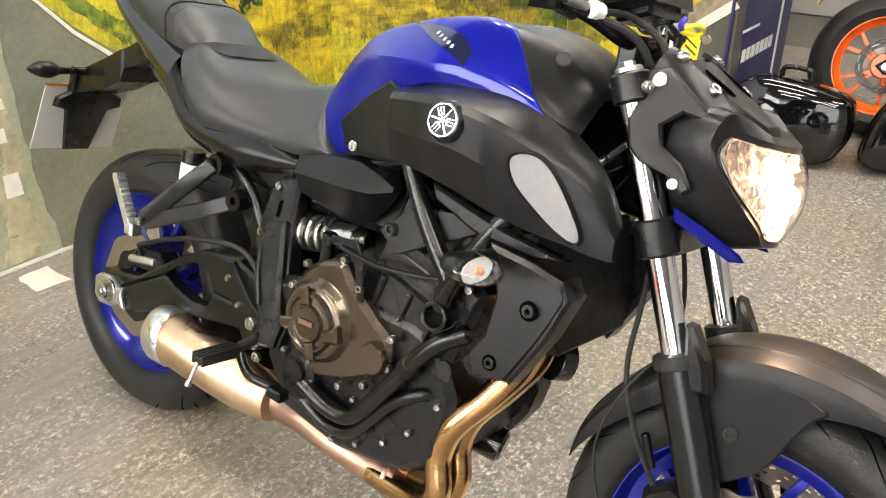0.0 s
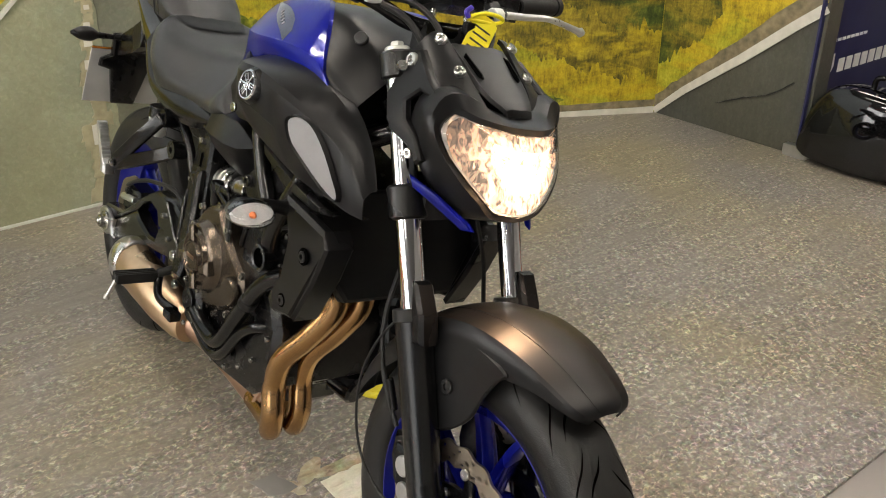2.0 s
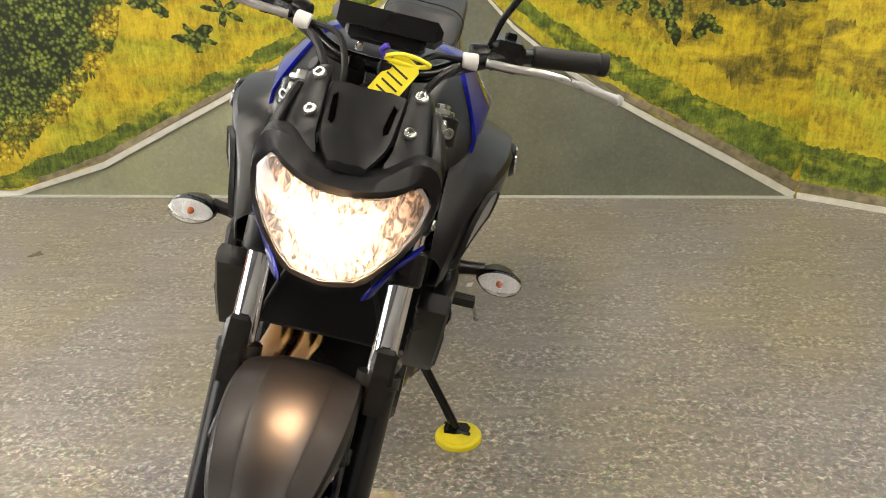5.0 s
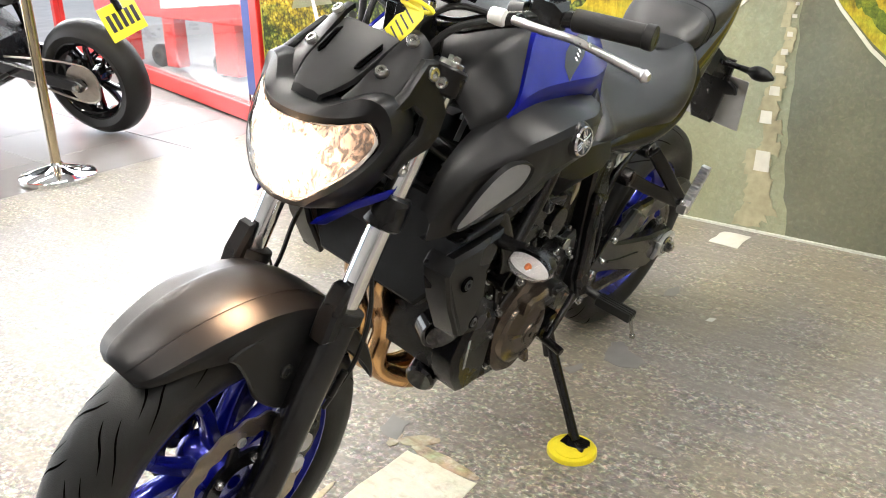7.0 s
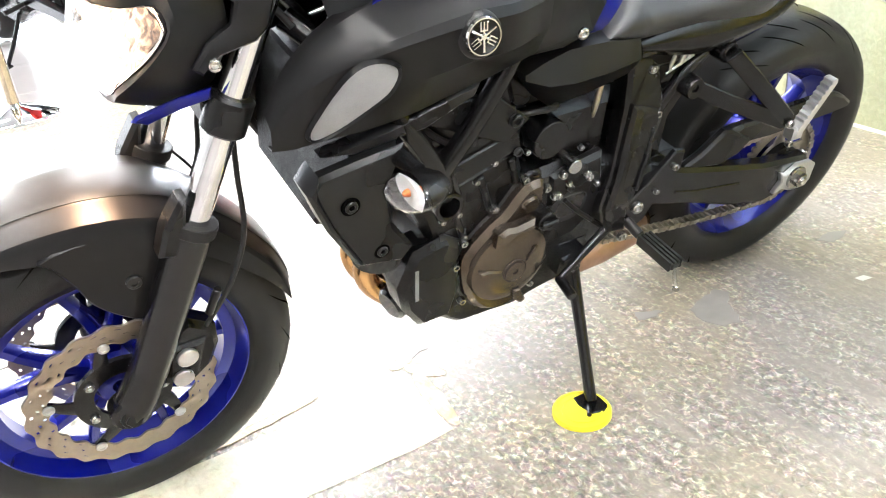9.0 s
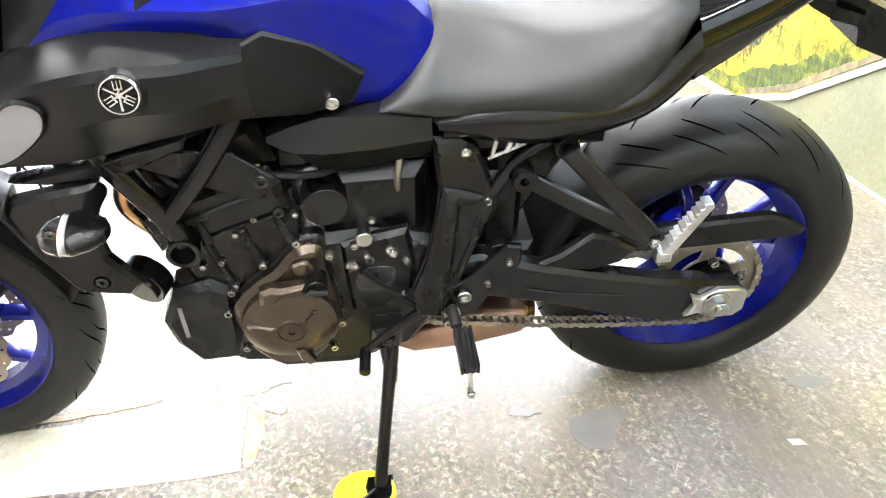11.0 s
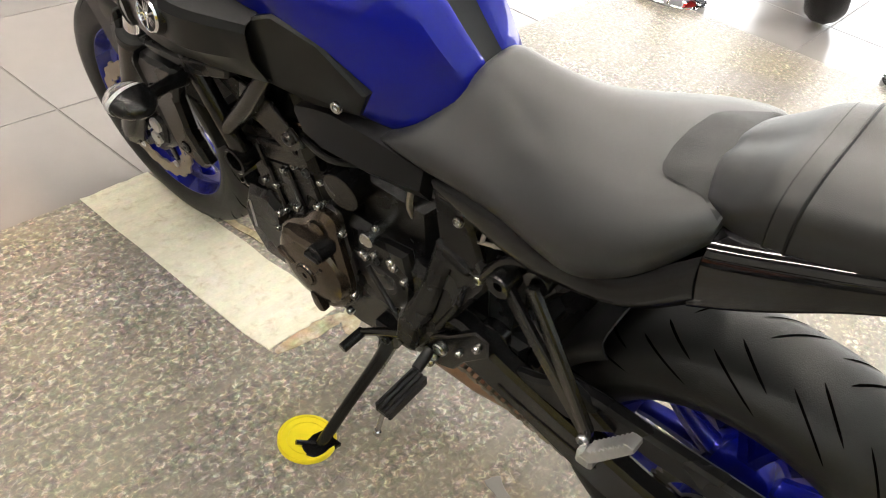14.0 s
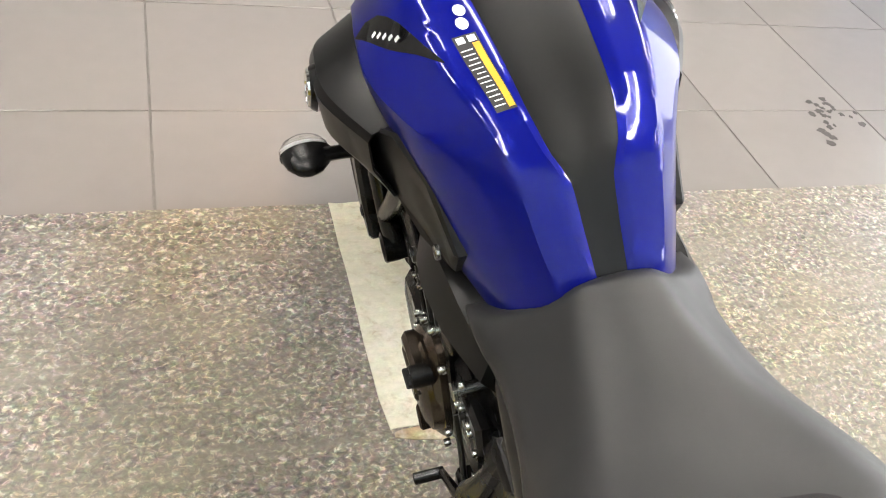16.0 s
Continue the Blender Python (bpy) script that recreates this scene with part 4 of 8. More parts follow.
# -- wheels
rc, fc = (0, 0, RAX), (WB, 0, FAX)
rear_wheel = part("rear_wheel", merge(rim_geo(rc, 0.218, 0.135), revolve([(0.022, 0.07), (0.045, 0.07), (0.062, 0.045), (0.066, 0.0), (0.062, -0.045), (0.045, -0.07), (0.022, -0.07)], 40, rc)), RIMBLUE, bike, "blue cast rear wheel")
tread(part("tyre", tyre(rc, 0.315, 0.182, 0.218), RUBBER, rear_wheel, "black grooved road tyre", 70), rc, 0.315, 0.182, 0.218, 36, -2.0)
front_wheel = part("front_wheel", merge(rim_geo(fc, 0.218, 0.098), revolve([(0.014, 0.055), (0.034, 0.055), (0.044, 0.035), (0.044, -0.035), (0.034, -0.055), (0.014, -0.055)], 40, fc)), RIMBLUE, bike, "blue cast front wheel")
tread(part("tyre", tyre(fc, 0.299, 0.122, 0.218), RUBBER, front_wheel, "black grooved road tyre", 70), fc, 0.299, 0.122, 0.218, 40, 2.4, 0.035)
for wheel, c, y, r0 in ((rear_wheel, rc, 0.0, 0.056), (front_wheel, fc, 0.0, 0.038)):
    for i in range(5):
        a = 2 * math.pi * i / 5 + 0.35
        for s in (-1, 1):
            part("spoke", spoke(c, a + s * 0.10, a + s * 0.30, r0, 0.192, 0.0115, 0.0080, 0.020, 0.013), RIMBLUE, wheel)
# brake discs
for s in (-1, 1):
    d = part("brake_disc", disc(fc, s * 0.072, 0.111, 0.146, 20), DISCM, bike, "drilled wave-edged steel brake disc")
    part("carrier", merge(revolve([(0.046, -0.004), (0.076, -0.004), (0.076, 0.004), (0.046, 0.004)], 40, (WB, s * 0.069, FAX)),
                          *[spoke((WB, s * 0.069, FAX), q, q + 0.22, 0.070, 0.112, 0.013, 0.009, 0.0035, 0.003) for q in (2 * math.pi * i / 5 for i in range(5))]), FRAME, d)
    for i in range(5):
        q = 2 * math.pi * i / 5 + 0.22
        bolt(d, (WB + 0.112 * math.cos(q), s * 0.076, FAX + 0.112 * math.sin(q)), (0, s, 0), 0.009, ALU, 0.004)
        bolt(d, (WB + 0.061 * math.cos(q + 0.5), s * 0.073, FAX + 0.061 * math.sin(q + 0.5)), (0, s, 0), 0.0075, BOLTM, 0.006)
d = part("rear_brake_disc", disc(rc, -0.092, 0.086, 0.122, 8), DISCM, bike, "drilled rear brake disc")
part("carrier", revolve([(0.045, -0.003), (0.09, -0.003), (0.09, 0.003), (0.045, 0.003)], 40, (0, -0.090, RAX)), FRAME, d)
# sprocket and chain on the left
teeth = 43
V, F = [], []
for sg in (0.098, 0.104):
    for i in range(teeth * 4):
        a = 2 * math.pi * i / (teeth * 4)
        for r in ((0.106, 0.110, 0.106, 0.100)[i % 4], 0.082):
            V.append((r * math.cos(a), sg, RAX + r * math.sin(a)))
nn = teeth * 4
for i in range(nn):
    k = (i + 1) % nn
    F += [(i * 2, i * 2 + 1, k * 2 + 1, k * 2), (2 * nn + k * 2, 2 * nn + k * 2 + 1, 2 * nn + i * 2 + 1, 2 * nn + i * 2), (i * 2, k * 2, 2 * nn + k * 2, 2 * nn + i * 2), (k * 2 + 1, i * 2 + 1, 2 * nn + i * 2 + 1, 2 * nn + k * 2 + 1)]
arms = [spoke((0, 0.101, RAX), 2 * math.pi * i / 5 + 0.3 - 0.12, 2 * math.pi * i / 5 + 0.3, 0.050, 0.086, 0.016, 0.011, 0.003, 0.003) for i in range(5)]
sprocket = part("sprocket", merge((V, F), *arms, revolve([(0.040, 0.098), (0.056, 0.098), (0.056, 0.104), (0.040, 0.104)], 40, (0, 0, RAX))), CHAINM, bike, "toothed steel rear sprocket", 25)
part("carrier", merge(revolve([(0.03, 0.0), (0.054, 0.0), (0.050, 0.014), (0.03, 0.018)], 40, (0, 0.104, RAX))), BLACK, sprocket)
for i in range(5):
    q = 2 * math.pi * i / 5 + 0.3
    bolt(sprocket, (0.063 * math.cos(q), 0.116, RAX + 0.063 * math.sin(q)), (0, 1, 0), 0.009, BOLTM, 0.012)
FS = (0.520, 0.118, 0.325)


def chain_links():
    """Plates and rollers of the drive chain round both sprockets."""
    pts = []
    R, r = 0.104, 0.042
    L = math.hypot(FS[0], FS[2] - RAX)
    base = math.atan2(FS[2] - RAX, FS[0])
    off = math.acos((R - r) / L)
    top0, top1 = base + off, base - off
    step = 0.01588
    a = top0
    path = []
    p_top_r = (R * math.cos(top0), RAX + R * math.sin(top0))
    p_top_f = (FS[0] + r * math.cos(top0), FS[2] + r * math.sin(top0))
    p_bot_r = (R * math.cos(top1), RAX + R * math.sin(top1))
    p_bot_f = (FS[0] + r * math.cos(top1), FS[2] + r * math.sin(top1))
    for i in range(41):
        s = i / 40
        path.append((p_top_r[0] + (p_top_f[0] - p_top_r[0]) * s, p_top_r[1] + (p_top_f[1] - p_top_r[1]) * s))
    for i in range(1, 16):
        q = top0 + (top1 - top0) * i / 16
        path.append((FS[0] + r * math.cos(q), FS[2] + r * math.sin(q)))
    for i in range(41):
        s = i / 40
        sag = -0.010 * math.sin(math.pi * s)
        path.append((p_bot_f[0] + (p_bot_r[0] - p_bot_f[0]) * s, p_bot_f[1] + (p_bot_r[1] - p_bot_f[1]) * s + sag))
    for i in range(1, 40):
        q = top1 - (2 * math.pi - (top0 - top1)) * i / 40
        path.append((R * math.cos(q), RAX + R * math.sin(q)))
    path.append(path[0])
    out, acc, k = [], 0.0, 0
    geos = []
    last = None
    for (x0, z0), (x1, z1) in zip(path, path[1:]):
        seg = math.hypot(x1 - x0, z1 - z0)
        while acc <= seg:
            s = acc / max(seg, 1e-9)
            out.append((x0 + (x1 - x0) * s, z0 + (z1 - z0) * s))
            acc += step
        acc -= seg
    for i, (p, q) in enumerate(zip(out, out[1:] + out[:1])):
        d = Vector((q[0] - p[0], q[1] - p[1]))
        if d.length > 0.03 or d.length < 1e-4:
            continue
        d.normalize()
        nx, nz = -d.y * 0.0068, d.x * 0.0068
        w = 0.0105 if i % 2 else 0.0085
        ex, ez = d.x * 0.005, d.y * 0.005
        poly = [(p[0] - ex, p[1] - ez), (p[0] + nx, p[1] + nz), ((p[0] + q[0]) / 2 + nx * 0.62, (p[1] + q[1]) / 2 + nz * 0.62), (q[0] + nx, q[1] + nz), (q[0] + ex, q[1] + ez),
                (q[0] - nx, q[1] - nz), ((p[0] + q[0]) / 2 - nx * 0.62, (p[1] + q[1]) / 2 - nz * 0.62), (p[0] - nx, p[1] - nz)]
        for s in (-1, 1):
            geos.append(plate(poly, 0.101 + s * w - 0.001, 0.101 + s * w + 0.001, 0.0003))
        geos.append(rod((p[0], 0.101 - 0.0125, p[1]), (p[0], 0.101 + 0.0125, p[1]), 0.0042, n=8, b=0.0005))
    return merge(*geos)


part("chain", chain_links(), CHAINM, bike, "drive chain with oily steel links")

# -- swingarm
arm_l = plate([(0.53, 0.462), (0.44, 0.470), (0.34, 0.432), (0.24, 0.403), (0.10, 0.367), (-0.04, 0.347), (-0.062, 0.318), (-0.05, 0.280), (0.07, 0.256), (0.17, 0.282), (0.31, 0.336), (0.44, 0.375), (0.53, 0.380)], 0.112, 0.152, 0.008)
arm_r = merge(plate([(0.53, 0.46), (0.40, 0.50), (0.30, 0.495), (0.22, 0.455), (0.08, 0.368), (-0.05, 0.348), (-0.065, 0.312), (0.0, 0.314), (0.175, 0.402), (0.21, 0.432), (0.275, 0.454), (0.315, 0.446), (0.332, 0.412), (0.53, 0.416)], -0.152, -0.112, 0.006),
              plate([(0.53, 0.415), (0.332, 0.411), (0.315, 0.375), (0.27, 0.370), (0.205, 0.386), (0.175, 0.401), (0.0, 0.313), (-0.065, 0.311), (-0.03, 0.275), (0.08, 0.282), (0.20, 0.330), (0.32, 0.346), (0.44, 0.365), (0.53, 0.372)], -0.152, -0.112, 0.006))
swing = part("swingarm", merge(arm_l, arm_r, rod((0.40, -0.12, 0.43), (0.40, 0.12, 0.43), 0.035)), FRAME, bike, "black swingarm")
part("rib", plate([(0.36, 0.388), (0.30, 0.370), (0.17, 0.346), (0.17, 0.341), (0.30, 0.362), (0.36, 0.381)], 0.150, 0.155, 0.0015), FRAME, swing)
for s in (-1, 1):
    ad = part("chain_adjuster", plate([(0.050, 0.334), (0.030, 0.326), (0.0, 0.345), (-0.04, 0.342), (-0.058, 0.330), (-0.058, 0.288), (-0.040, 0.272), (0.0, 0.274), (0.030, 0.288), (0.055, 0.282), (0.040, 0.31)], s * 0.150, s * 0.164, 0.003), ALU, bike, "silver chain adjuster block")
    part("axle_nut", merge(rod((0, s * 0.162, 0.313), (0, s * 0.170, 0.313), 0.027), rod((0, s * 0.168, 0.313), (0, s * 0.184, 0.313), 0.017, n=6), rod((0, s * 0.180, 0.313), (0, s * 0.189, 0.313), 0.009)), BOLTM, ad)
part("chain_guard", plate([(0.26, 0.470), (0.20, 0.478), (0.139, 0.477), (0.019, 0.482), (-0.078, 0.484), (-0.120, 0.467), (-0.152, 0.444), (-0.146, 0.432), (-0.09, 0.428), (0.093, 0.424), (0.24, 0.434)], 0.108, 0.134, 0.006), BLACK, bike, "black chain guard")
part("mud_flap", plate([(0.34, 0.430), (0.30, 0.448), (0.248, 0.488), (0.225, 0.482), (0.162, 0.444), (0.19, 0.416), (0.239, 0.404), (0.30, 0.414)], 0.122, 0.144, 0.006), BLACK, bike, "black chain-side gusset")
hug = []
for k in range(9):
    q = math.radians(2 + 44 * k / 8)
    hug.append([((0.338 - e) * math.cos(q), y, RAX + (0.338 - e) * math.sin(q)) for y, e in ((-0.098, 0.030), (-0.092, 0.006), (-0.05, 0.0), (0.05, 0.0), (0.092, 0.006), (0.098, 0.030))])
part("hugger", shell(grid(hug, 2, 2), 0.003), RUBBER, bike, "black inner mudguard in front of the rear tyre", 50)
# black box added so the gap between the arms looks dark
part("dark_filler", box((0.425, 0, 0.405), (0.17, 0.23, 0.10), 0.012), BLACK, bike)
part("rear_linkage", box((0.40, 0.0, 0.52), (0.07, 0.20, 0.16), 0.012), BLACK, bike)
# rear brake caliper and hoses
rcal = part("rear_caliper", plate([(0.02, 0.40), (0.05, 0.435), (0.12, 0.43), (0.145, 0.405), (0.11, 0.375), (0.03, 0.372)], -0.128, -0.075, 0.006), FRAME, bike, "dark rear brake caliper")
part("slide_pin", rod((0.03, -0.133, 0.394), (0.12, -0.133, 0.408), 0.009), ALU, rcal)
bolt(rcal, (0.055, -0.128, 0.415), (0, -1, 0), 0.010, DARKBOLT, 0.008)
part("rear_brake_hose", tube([(0.05, -0.13, 0.43), (0.16, -0.145, 0.475), (0.28, -0.15, 0.51), (0.40, -0.14, 0.52), (0.46, -0.13, 0.46)], 0.0055, 8), RUBBER, bike)
resv = part("fluid_reservoir", rod((0.200, -0.125, 0.608), (0.208, -0.125, 0.655), 0.021, 0.023), WHITEP, bike, "translucent white brake fluid reservoir")
part("cap", rod((0.208, -0.125, 0.653), (0.211, -0.125, 0.680), 0.025, 0.024), BLACK, resv)

# -- frame
for s in (-1, 1):
    fr = part("frame_tube", tube([(1.10, s * 0.06, 0.86), (1.03, s * 0.14, 0.80), (0.985, s * 0.168, 0.735), (0.92, s * 0.172, 0.625), (0.905, s * 0.168, 0.575)], 0.017, 14), FRAME, bike)
    part("frame_tube", tube([(0.76, s * 0.135, 0.84), (0.79, s * 0.158, 0.795), (0.85, s * 0.168, 0.705), (0.915, s * 0.172, 0.625)], 0.016, 14), FRAME, bike)
    part("mount_boss", revolve([(0.022, -0.03), (0.025, 0.0), (0.0255, 0.02), (0.0225, 0.022), (0.0185, 0.02), (0.0185, -0.005), (0.0, -0.005)], 24, (0.905, 0.168, 0.563), closed=False) if s > 0 else mirror(revolve([(0.022, -0.03), (0.025, 0.0), (0.0255, 0.02), (0.0225, 0.022), (0.0185, 0.02), (0.0185, -0.005), (0.0, -0.005)], 24, (0.905, 0.168, 0.563), closed=False)), FRAME, fr)
    part("main_rail", tube([(0.80, s * 0.12, 0.80), (0.66, s * 0.112, 0.745), (0.54, s * 0.094, 0.70), (0.46, s * 0.090, 0.62)], 0.018, 12), FRAME, bike)
    part("subframe_rail", tube([(0.50, s * 0.115, 0.70), (0.34, s * 0.12, 0.715), (0.16, s * 0.108, 0.752), (0.10, s * 0.095, 0.795), (-0.02, s * 0.07, 0.872), (-0.18, s * 0.04, 0.958)], 0.012, 10), FRAME, bike)
    part("subframe_stay", tube([(0.43, s * 0.115, 0.56), (0.38, s * 0.118, 0.64), (0.30, s * 0.118, 0.69), (0.15, s * 0.11, 0.745)], 0.011, 10), FRAME, bike)
    low = lambda x, z: s * 0.26 * max(0.0, 0.565 - z)
    pv = part("pivot_plate", plate([(0.518, 0.694), (0.472, 0.686), (0.444, 0.662), (0.427, 0.615), (0.410, 0.572), (0.413, 0.549), (0.448, 0.486), (0.474, 0.420), (0.494, 0.388), (0.506, 0.366), (0.552, 0.372), (0.557, 0.418), (0.534, 0.470), (0.519, 0.520), (0.507, 0.594)], s * 0.080, s * 0.123, 0.007, bow=low), ENGINE, bike, "black pivot plate of the frame")
    # thin dark sheet painted as shade in the plate's recess
    part("recess", plate([(0.481, 0.642), (0.470, 0.638), (0.464, 0.606), (0.474, 0.606)], s * 0.121, s * 0.1242, 0.001), VOIDSHADE, pv)
    part("ridge", plate([(0.502, 0.606), (0.518, 0.520), (0.533, 0.470), (0.556, 0.420), (0.552, 0.376), (0.512, 0.370), (0.506, 0.420), (0.490, 0.462), (0.481, 0.515), (0.474, 0.566), (0.440, 0.572), (0.438, 0.584), (0.478, 0.600)], s * 0.116, s * 0.139, 0.007, bow=low), ENGINE, pv)
    part("rib", plate([(0.441, 0.546), (0.447, 0.548), (0.459, 0.500), (0.486, 0.440), (0.478, 0.436), (0.449, 0.496)], s * 0.116, s * 0.134, 0.003, bow=low), ENGINE, pv)
    part("pocket", plate([(0.472, 0.560), (0.449, 0.556), (0.461, 0.502), (0.489, 0.440), (0.502, 0.440), (0.488, 0.468), (0.479, 0.515)], s * 0.120, s * 0.1252, 0.001, bow=low), GREYB, pv)
    part("pivot_cap", revolve([(0.0, 0.026), (0.016, 0.026), (0.018, 0.023), (0.024, 0.023), (0.026, 0.018), (0.028, 0.0)], 28, (0.527, 0.150, 0.412), closed=False) if s > 0 else mirror(revolve([(0.0, 0.026), (0.016, 0.026), (0.018, 0.023), (0.024, 0.023), (0.026, 0.018), (0.028, 0.0)], 28, (0.527, 0.150, 0.412), closed=False)), BLACK, pv)
    for p, r in (((0.466, 0.121, 0.666), 0.009), ((0.429, 0.121, 0.566), 0.009)):
        bolt(pv, (p[0], s * p[1], p[2]), (0, s, 0), r, BOLTM, 0.007)
    # footrest hanger
    hg = part("footrest_hanger", plate([(0.485, 0.42), (0.455, 0.44), (0.40, 0.50), (0.375, 0.495), (0.375, 0.455), (0.42, 0.40), (0.445, 0.355), (0.475, 0.340), (0.505, 0.355), (0.515, 0.385)], s * 0.150, s * 0.164, 0.003), FRAME, bike)
    for p, r in (((0.470, 0.395), 0.013), ((0.487, 0.362), 0.012), ((0.495, 0.335), 0.011), ((0.395, 0.465), 0.007), ((0.430, 0.42), 0.006)):
        bolt(hg, (p[0], s * 0.163, p[1]), (0, s, 0), r, BOLTM, 0.008)
    pg = part("footpeg", merge(rod((0.492, s * 0.165, 0.372), (0.488, s * 0.205, 0.362), 0.010), box((0.479, s * 0.250, 0.354), (0.022, 0.094, 0.014), 0.003)), RUBBER, bike, "black ribbed rubber footpeg")
    for i in range(4):
        part("rib", box((0.466 + 0.0088 * i, s * 0.250, 0.355), (0.005, 0.092, 0.021), 0.002), RUBBER, pg)
    part("hero_pin", merge(rod((0.480, s * 0.293, 0.350), (0.480, s * 0.310, 0.312), 0.0042), rod((0.480, s * 0.309, 0.316), (0.480, s * 0.312, 0.306), 0.0065)), BOLTM, pg, "thin steel feeler pin")
    # passenger footrest
    lean = lambda x, z: s * (0.205 - (x - 0.175) * 0.36)
    br = part("passenger_bracket", merge(plate([(0.370, 0.631), (0.290, 0.592), (0.170, 0.541), (0.160, 0.520), (0.182, 0.510), (0.300, 0.562), (0.382, 0.602)], s * -0.006, s * 0.007, 0.003, bow=lean), plate([(0.302, 0.684), (0.232, 0.616), (0.164, 0.545), (0.163, 0.524), (0.184, 0.522), (0.254, 0.594), (0.324, 0.664)], s * -0.004, s * 0.009, 0.003, bow=lean), plate([(0.215, 0.572), (0.168, 0.545), (0.160, 0.520), (0.182, 0.512), (0.235, 0.541)], s * -0.002, s * 0.0045, 0.002, bow=lean)), FRAME, bike, "black V-shaped passenger footrest bracket")
    for q in ((0.375, 0.616), (0.313, 0.674)):
        part("boss", revolve([(0.008, 0.012), (0.019, 0.014), (0.021, 0.010), (0.021, -0.02), (0.008, -0.02)], 24, (q[0], s * 0.136, q[1])), FRAME, br)
    bolt(br, (0.172, s * 0.216, 0.526), (0, s, 0), 0.009, BOLTM, 0.008)
    pdir = Vector((-0.056, 0, 0.093)).normalized()
    pnor = Vector((pdir.z, 0, -pdir.x))
    saw = [(0.0, -0.008), (0.112, -0.004), (0.118, 0.002), (0.114, 0.010)]
    for i in range(9):
        saw += [(0.109 - 0.0105 * i, 0.0140), (0.1040 - 0.0105 * i, 0.0090)]
    saw.append((0.0, 0.010))
    bar = [(0.158 + pdir.x * u + pnor.x * w, 0.510 + pdir.z * u + pnor.z * w) for u, w in saw]
    part("passenger_peg", merge(plate(bar, s * 0.214, s * 0.236, 0.001), box((0.158, s * 0.222, 0.508), (0.026, 0.030, 0.026), 0.005)), ALU, bike, "folded silver serrated passenger peg")

# -- engine
crank = part("engine", merge(plate([(0.50, 0.50), (0.50, 0.34), (0.56, 0.25), (0.70, 0.225), (0.86, 0.245), (0.935, 0.30), (0.945, 0.42), (0.90, 0.50), (0.84, 0.52), (0.62, 0.53)], -0.15, 0.135, 0.014),
                         plate([(0.61, 0.26), (0.86, 0.26), (0.845, 0.20), (0.80, 0.165), (0.67, 0.158), (0.62, 0.175)], -0.03, 0.085, 0.012)), ENGINE, bike, "dark cast twin-cylinder engine")
cyl_m = pose(0.79, 0, 0.47, 0, 0, 0) @ pose(0, 0, 0, 0, 18, 0)
cyl = part("cylinder_block", moved(box((0.02, 0, 0.05), (0.20, 0.28, 0.13), 0.012), cyl_m), ENGINE, crank, "dark grey cylinder block")
part("cylinder_head", moved(box((0.02, 0, 0.15), (0.22, 0.30, 0.085), 0.012), cyl_m), ENGINE, crank)
part("head_cover", moved(box((0.0, 0, 0.225), (0.20, 0.27, 0.085), 0.016), cyl_m), ENGINE, crank)
for s in (-1, 1):
    for x, z in ((-0.06, 0.05), (0.0, 0.05), (0.06, 0.05)):
        part("rib", moved(box((x, s * 0.142, z), (0.012, 0.010, 0.10), 0.003), cyl_m), ENGINE, cyl)
    part("rib", moved(box((0.02, s * 0.151, 0.155), (0.17, 0.010, 0.014), 0.003), cyl_m), ENGINE, cyl)
    part("rib", moved(box((0.05, s * 0.151, 0.13), (0.014, 0.010, 0.06), 0.003), cyl_m), ENGINE, cyl)
    for x, z in ((-0.08, 0.185), (0.10, 0.185), (0.10, 0.12), (-0.07, 0.115)):
        bolt(cyl, cyl_m @ Vector((x, s * 0.151, z)), (0, s, 0), 0.008, DARKBOLT if x < 0 else BOLTM, 0.006)
    part("mount_tab", moved(plate([(-0.10, 0.17), (-0.055, 0.245), (0.045, 0.29), (0.075, 0.275), (0.0, 0.20), (-0.05, 0.15)], s * 0.150, s * 0.158, 0.002), cyl_m), ENGINE, cyl)
    bolt(cyl, cyl_m @ Vector((-0.075, s * 0.158, 0.185)), (0, s, 0), 0.012, DARKBOLT, 0.008)
part("plug_cap", rod((0.690, 0.10, 0.600), (0.688, 0.148, 0.598), 0.036), ENGINE, crank)
# generator cover on the left
gpoly = [(0.734, 0.534), (0.702, 0.532), (0.698, 0.488), (0.690, 0.436), (0.682, 0.375), (0.692, 0.325), (0.718, 0.288), (0.757, 0.266), (0.804, 0.276), (0.838, 0.316), (0.851, 0.358), (0.856, 0.398), (0.848, 0.426), (0.812, 0.464), (0.779, 0.488), (0.757, 0.516)]
gen = part("generator_cover", plate(gpoly, 0.12, 0.168, 0.010, k=3), BRONZE, bike, "bronze-painted generator cover")
part("flange", plate([(p + (p - 0.765) * 0.07, q + (q - 0.41) * 0.06) for p, q in gpoly], 0.118, 0.146, 0.004, k=3), ENGINE, gen)
part("dome", revolve([(0.0, 0.016), (0.045, 0.016), (0.062, 0.013), (0.078, 0.004), (0.083, -0.012)], 56, (0.766, 0.172, 0.380), closed=False), BRONZE, gen)
part("inspection_plug", revolve([(0.0, 0.002), (0.006, 0.002), (0.006, 0.0045), (0.0195, 0.0045), (0.020, 0.0012), (0.022, 0.0012), (0.0232, 0.003), (0.0242, 0.0)], 40, (0.764, 0.188, 0.376), closed=False), BRONZE, gen, "round inspection plug")
part("ridge", plate([(0.806, 0.470), (0.788, 0.478), (0.770, 0.474), (0.732, 0.480), (0.728, 0.458), (0.770, 0.456), (0.782, 0.444), (0.808, 0.440)], 0.165, 0.194, 0.007), BRONZE, gen)
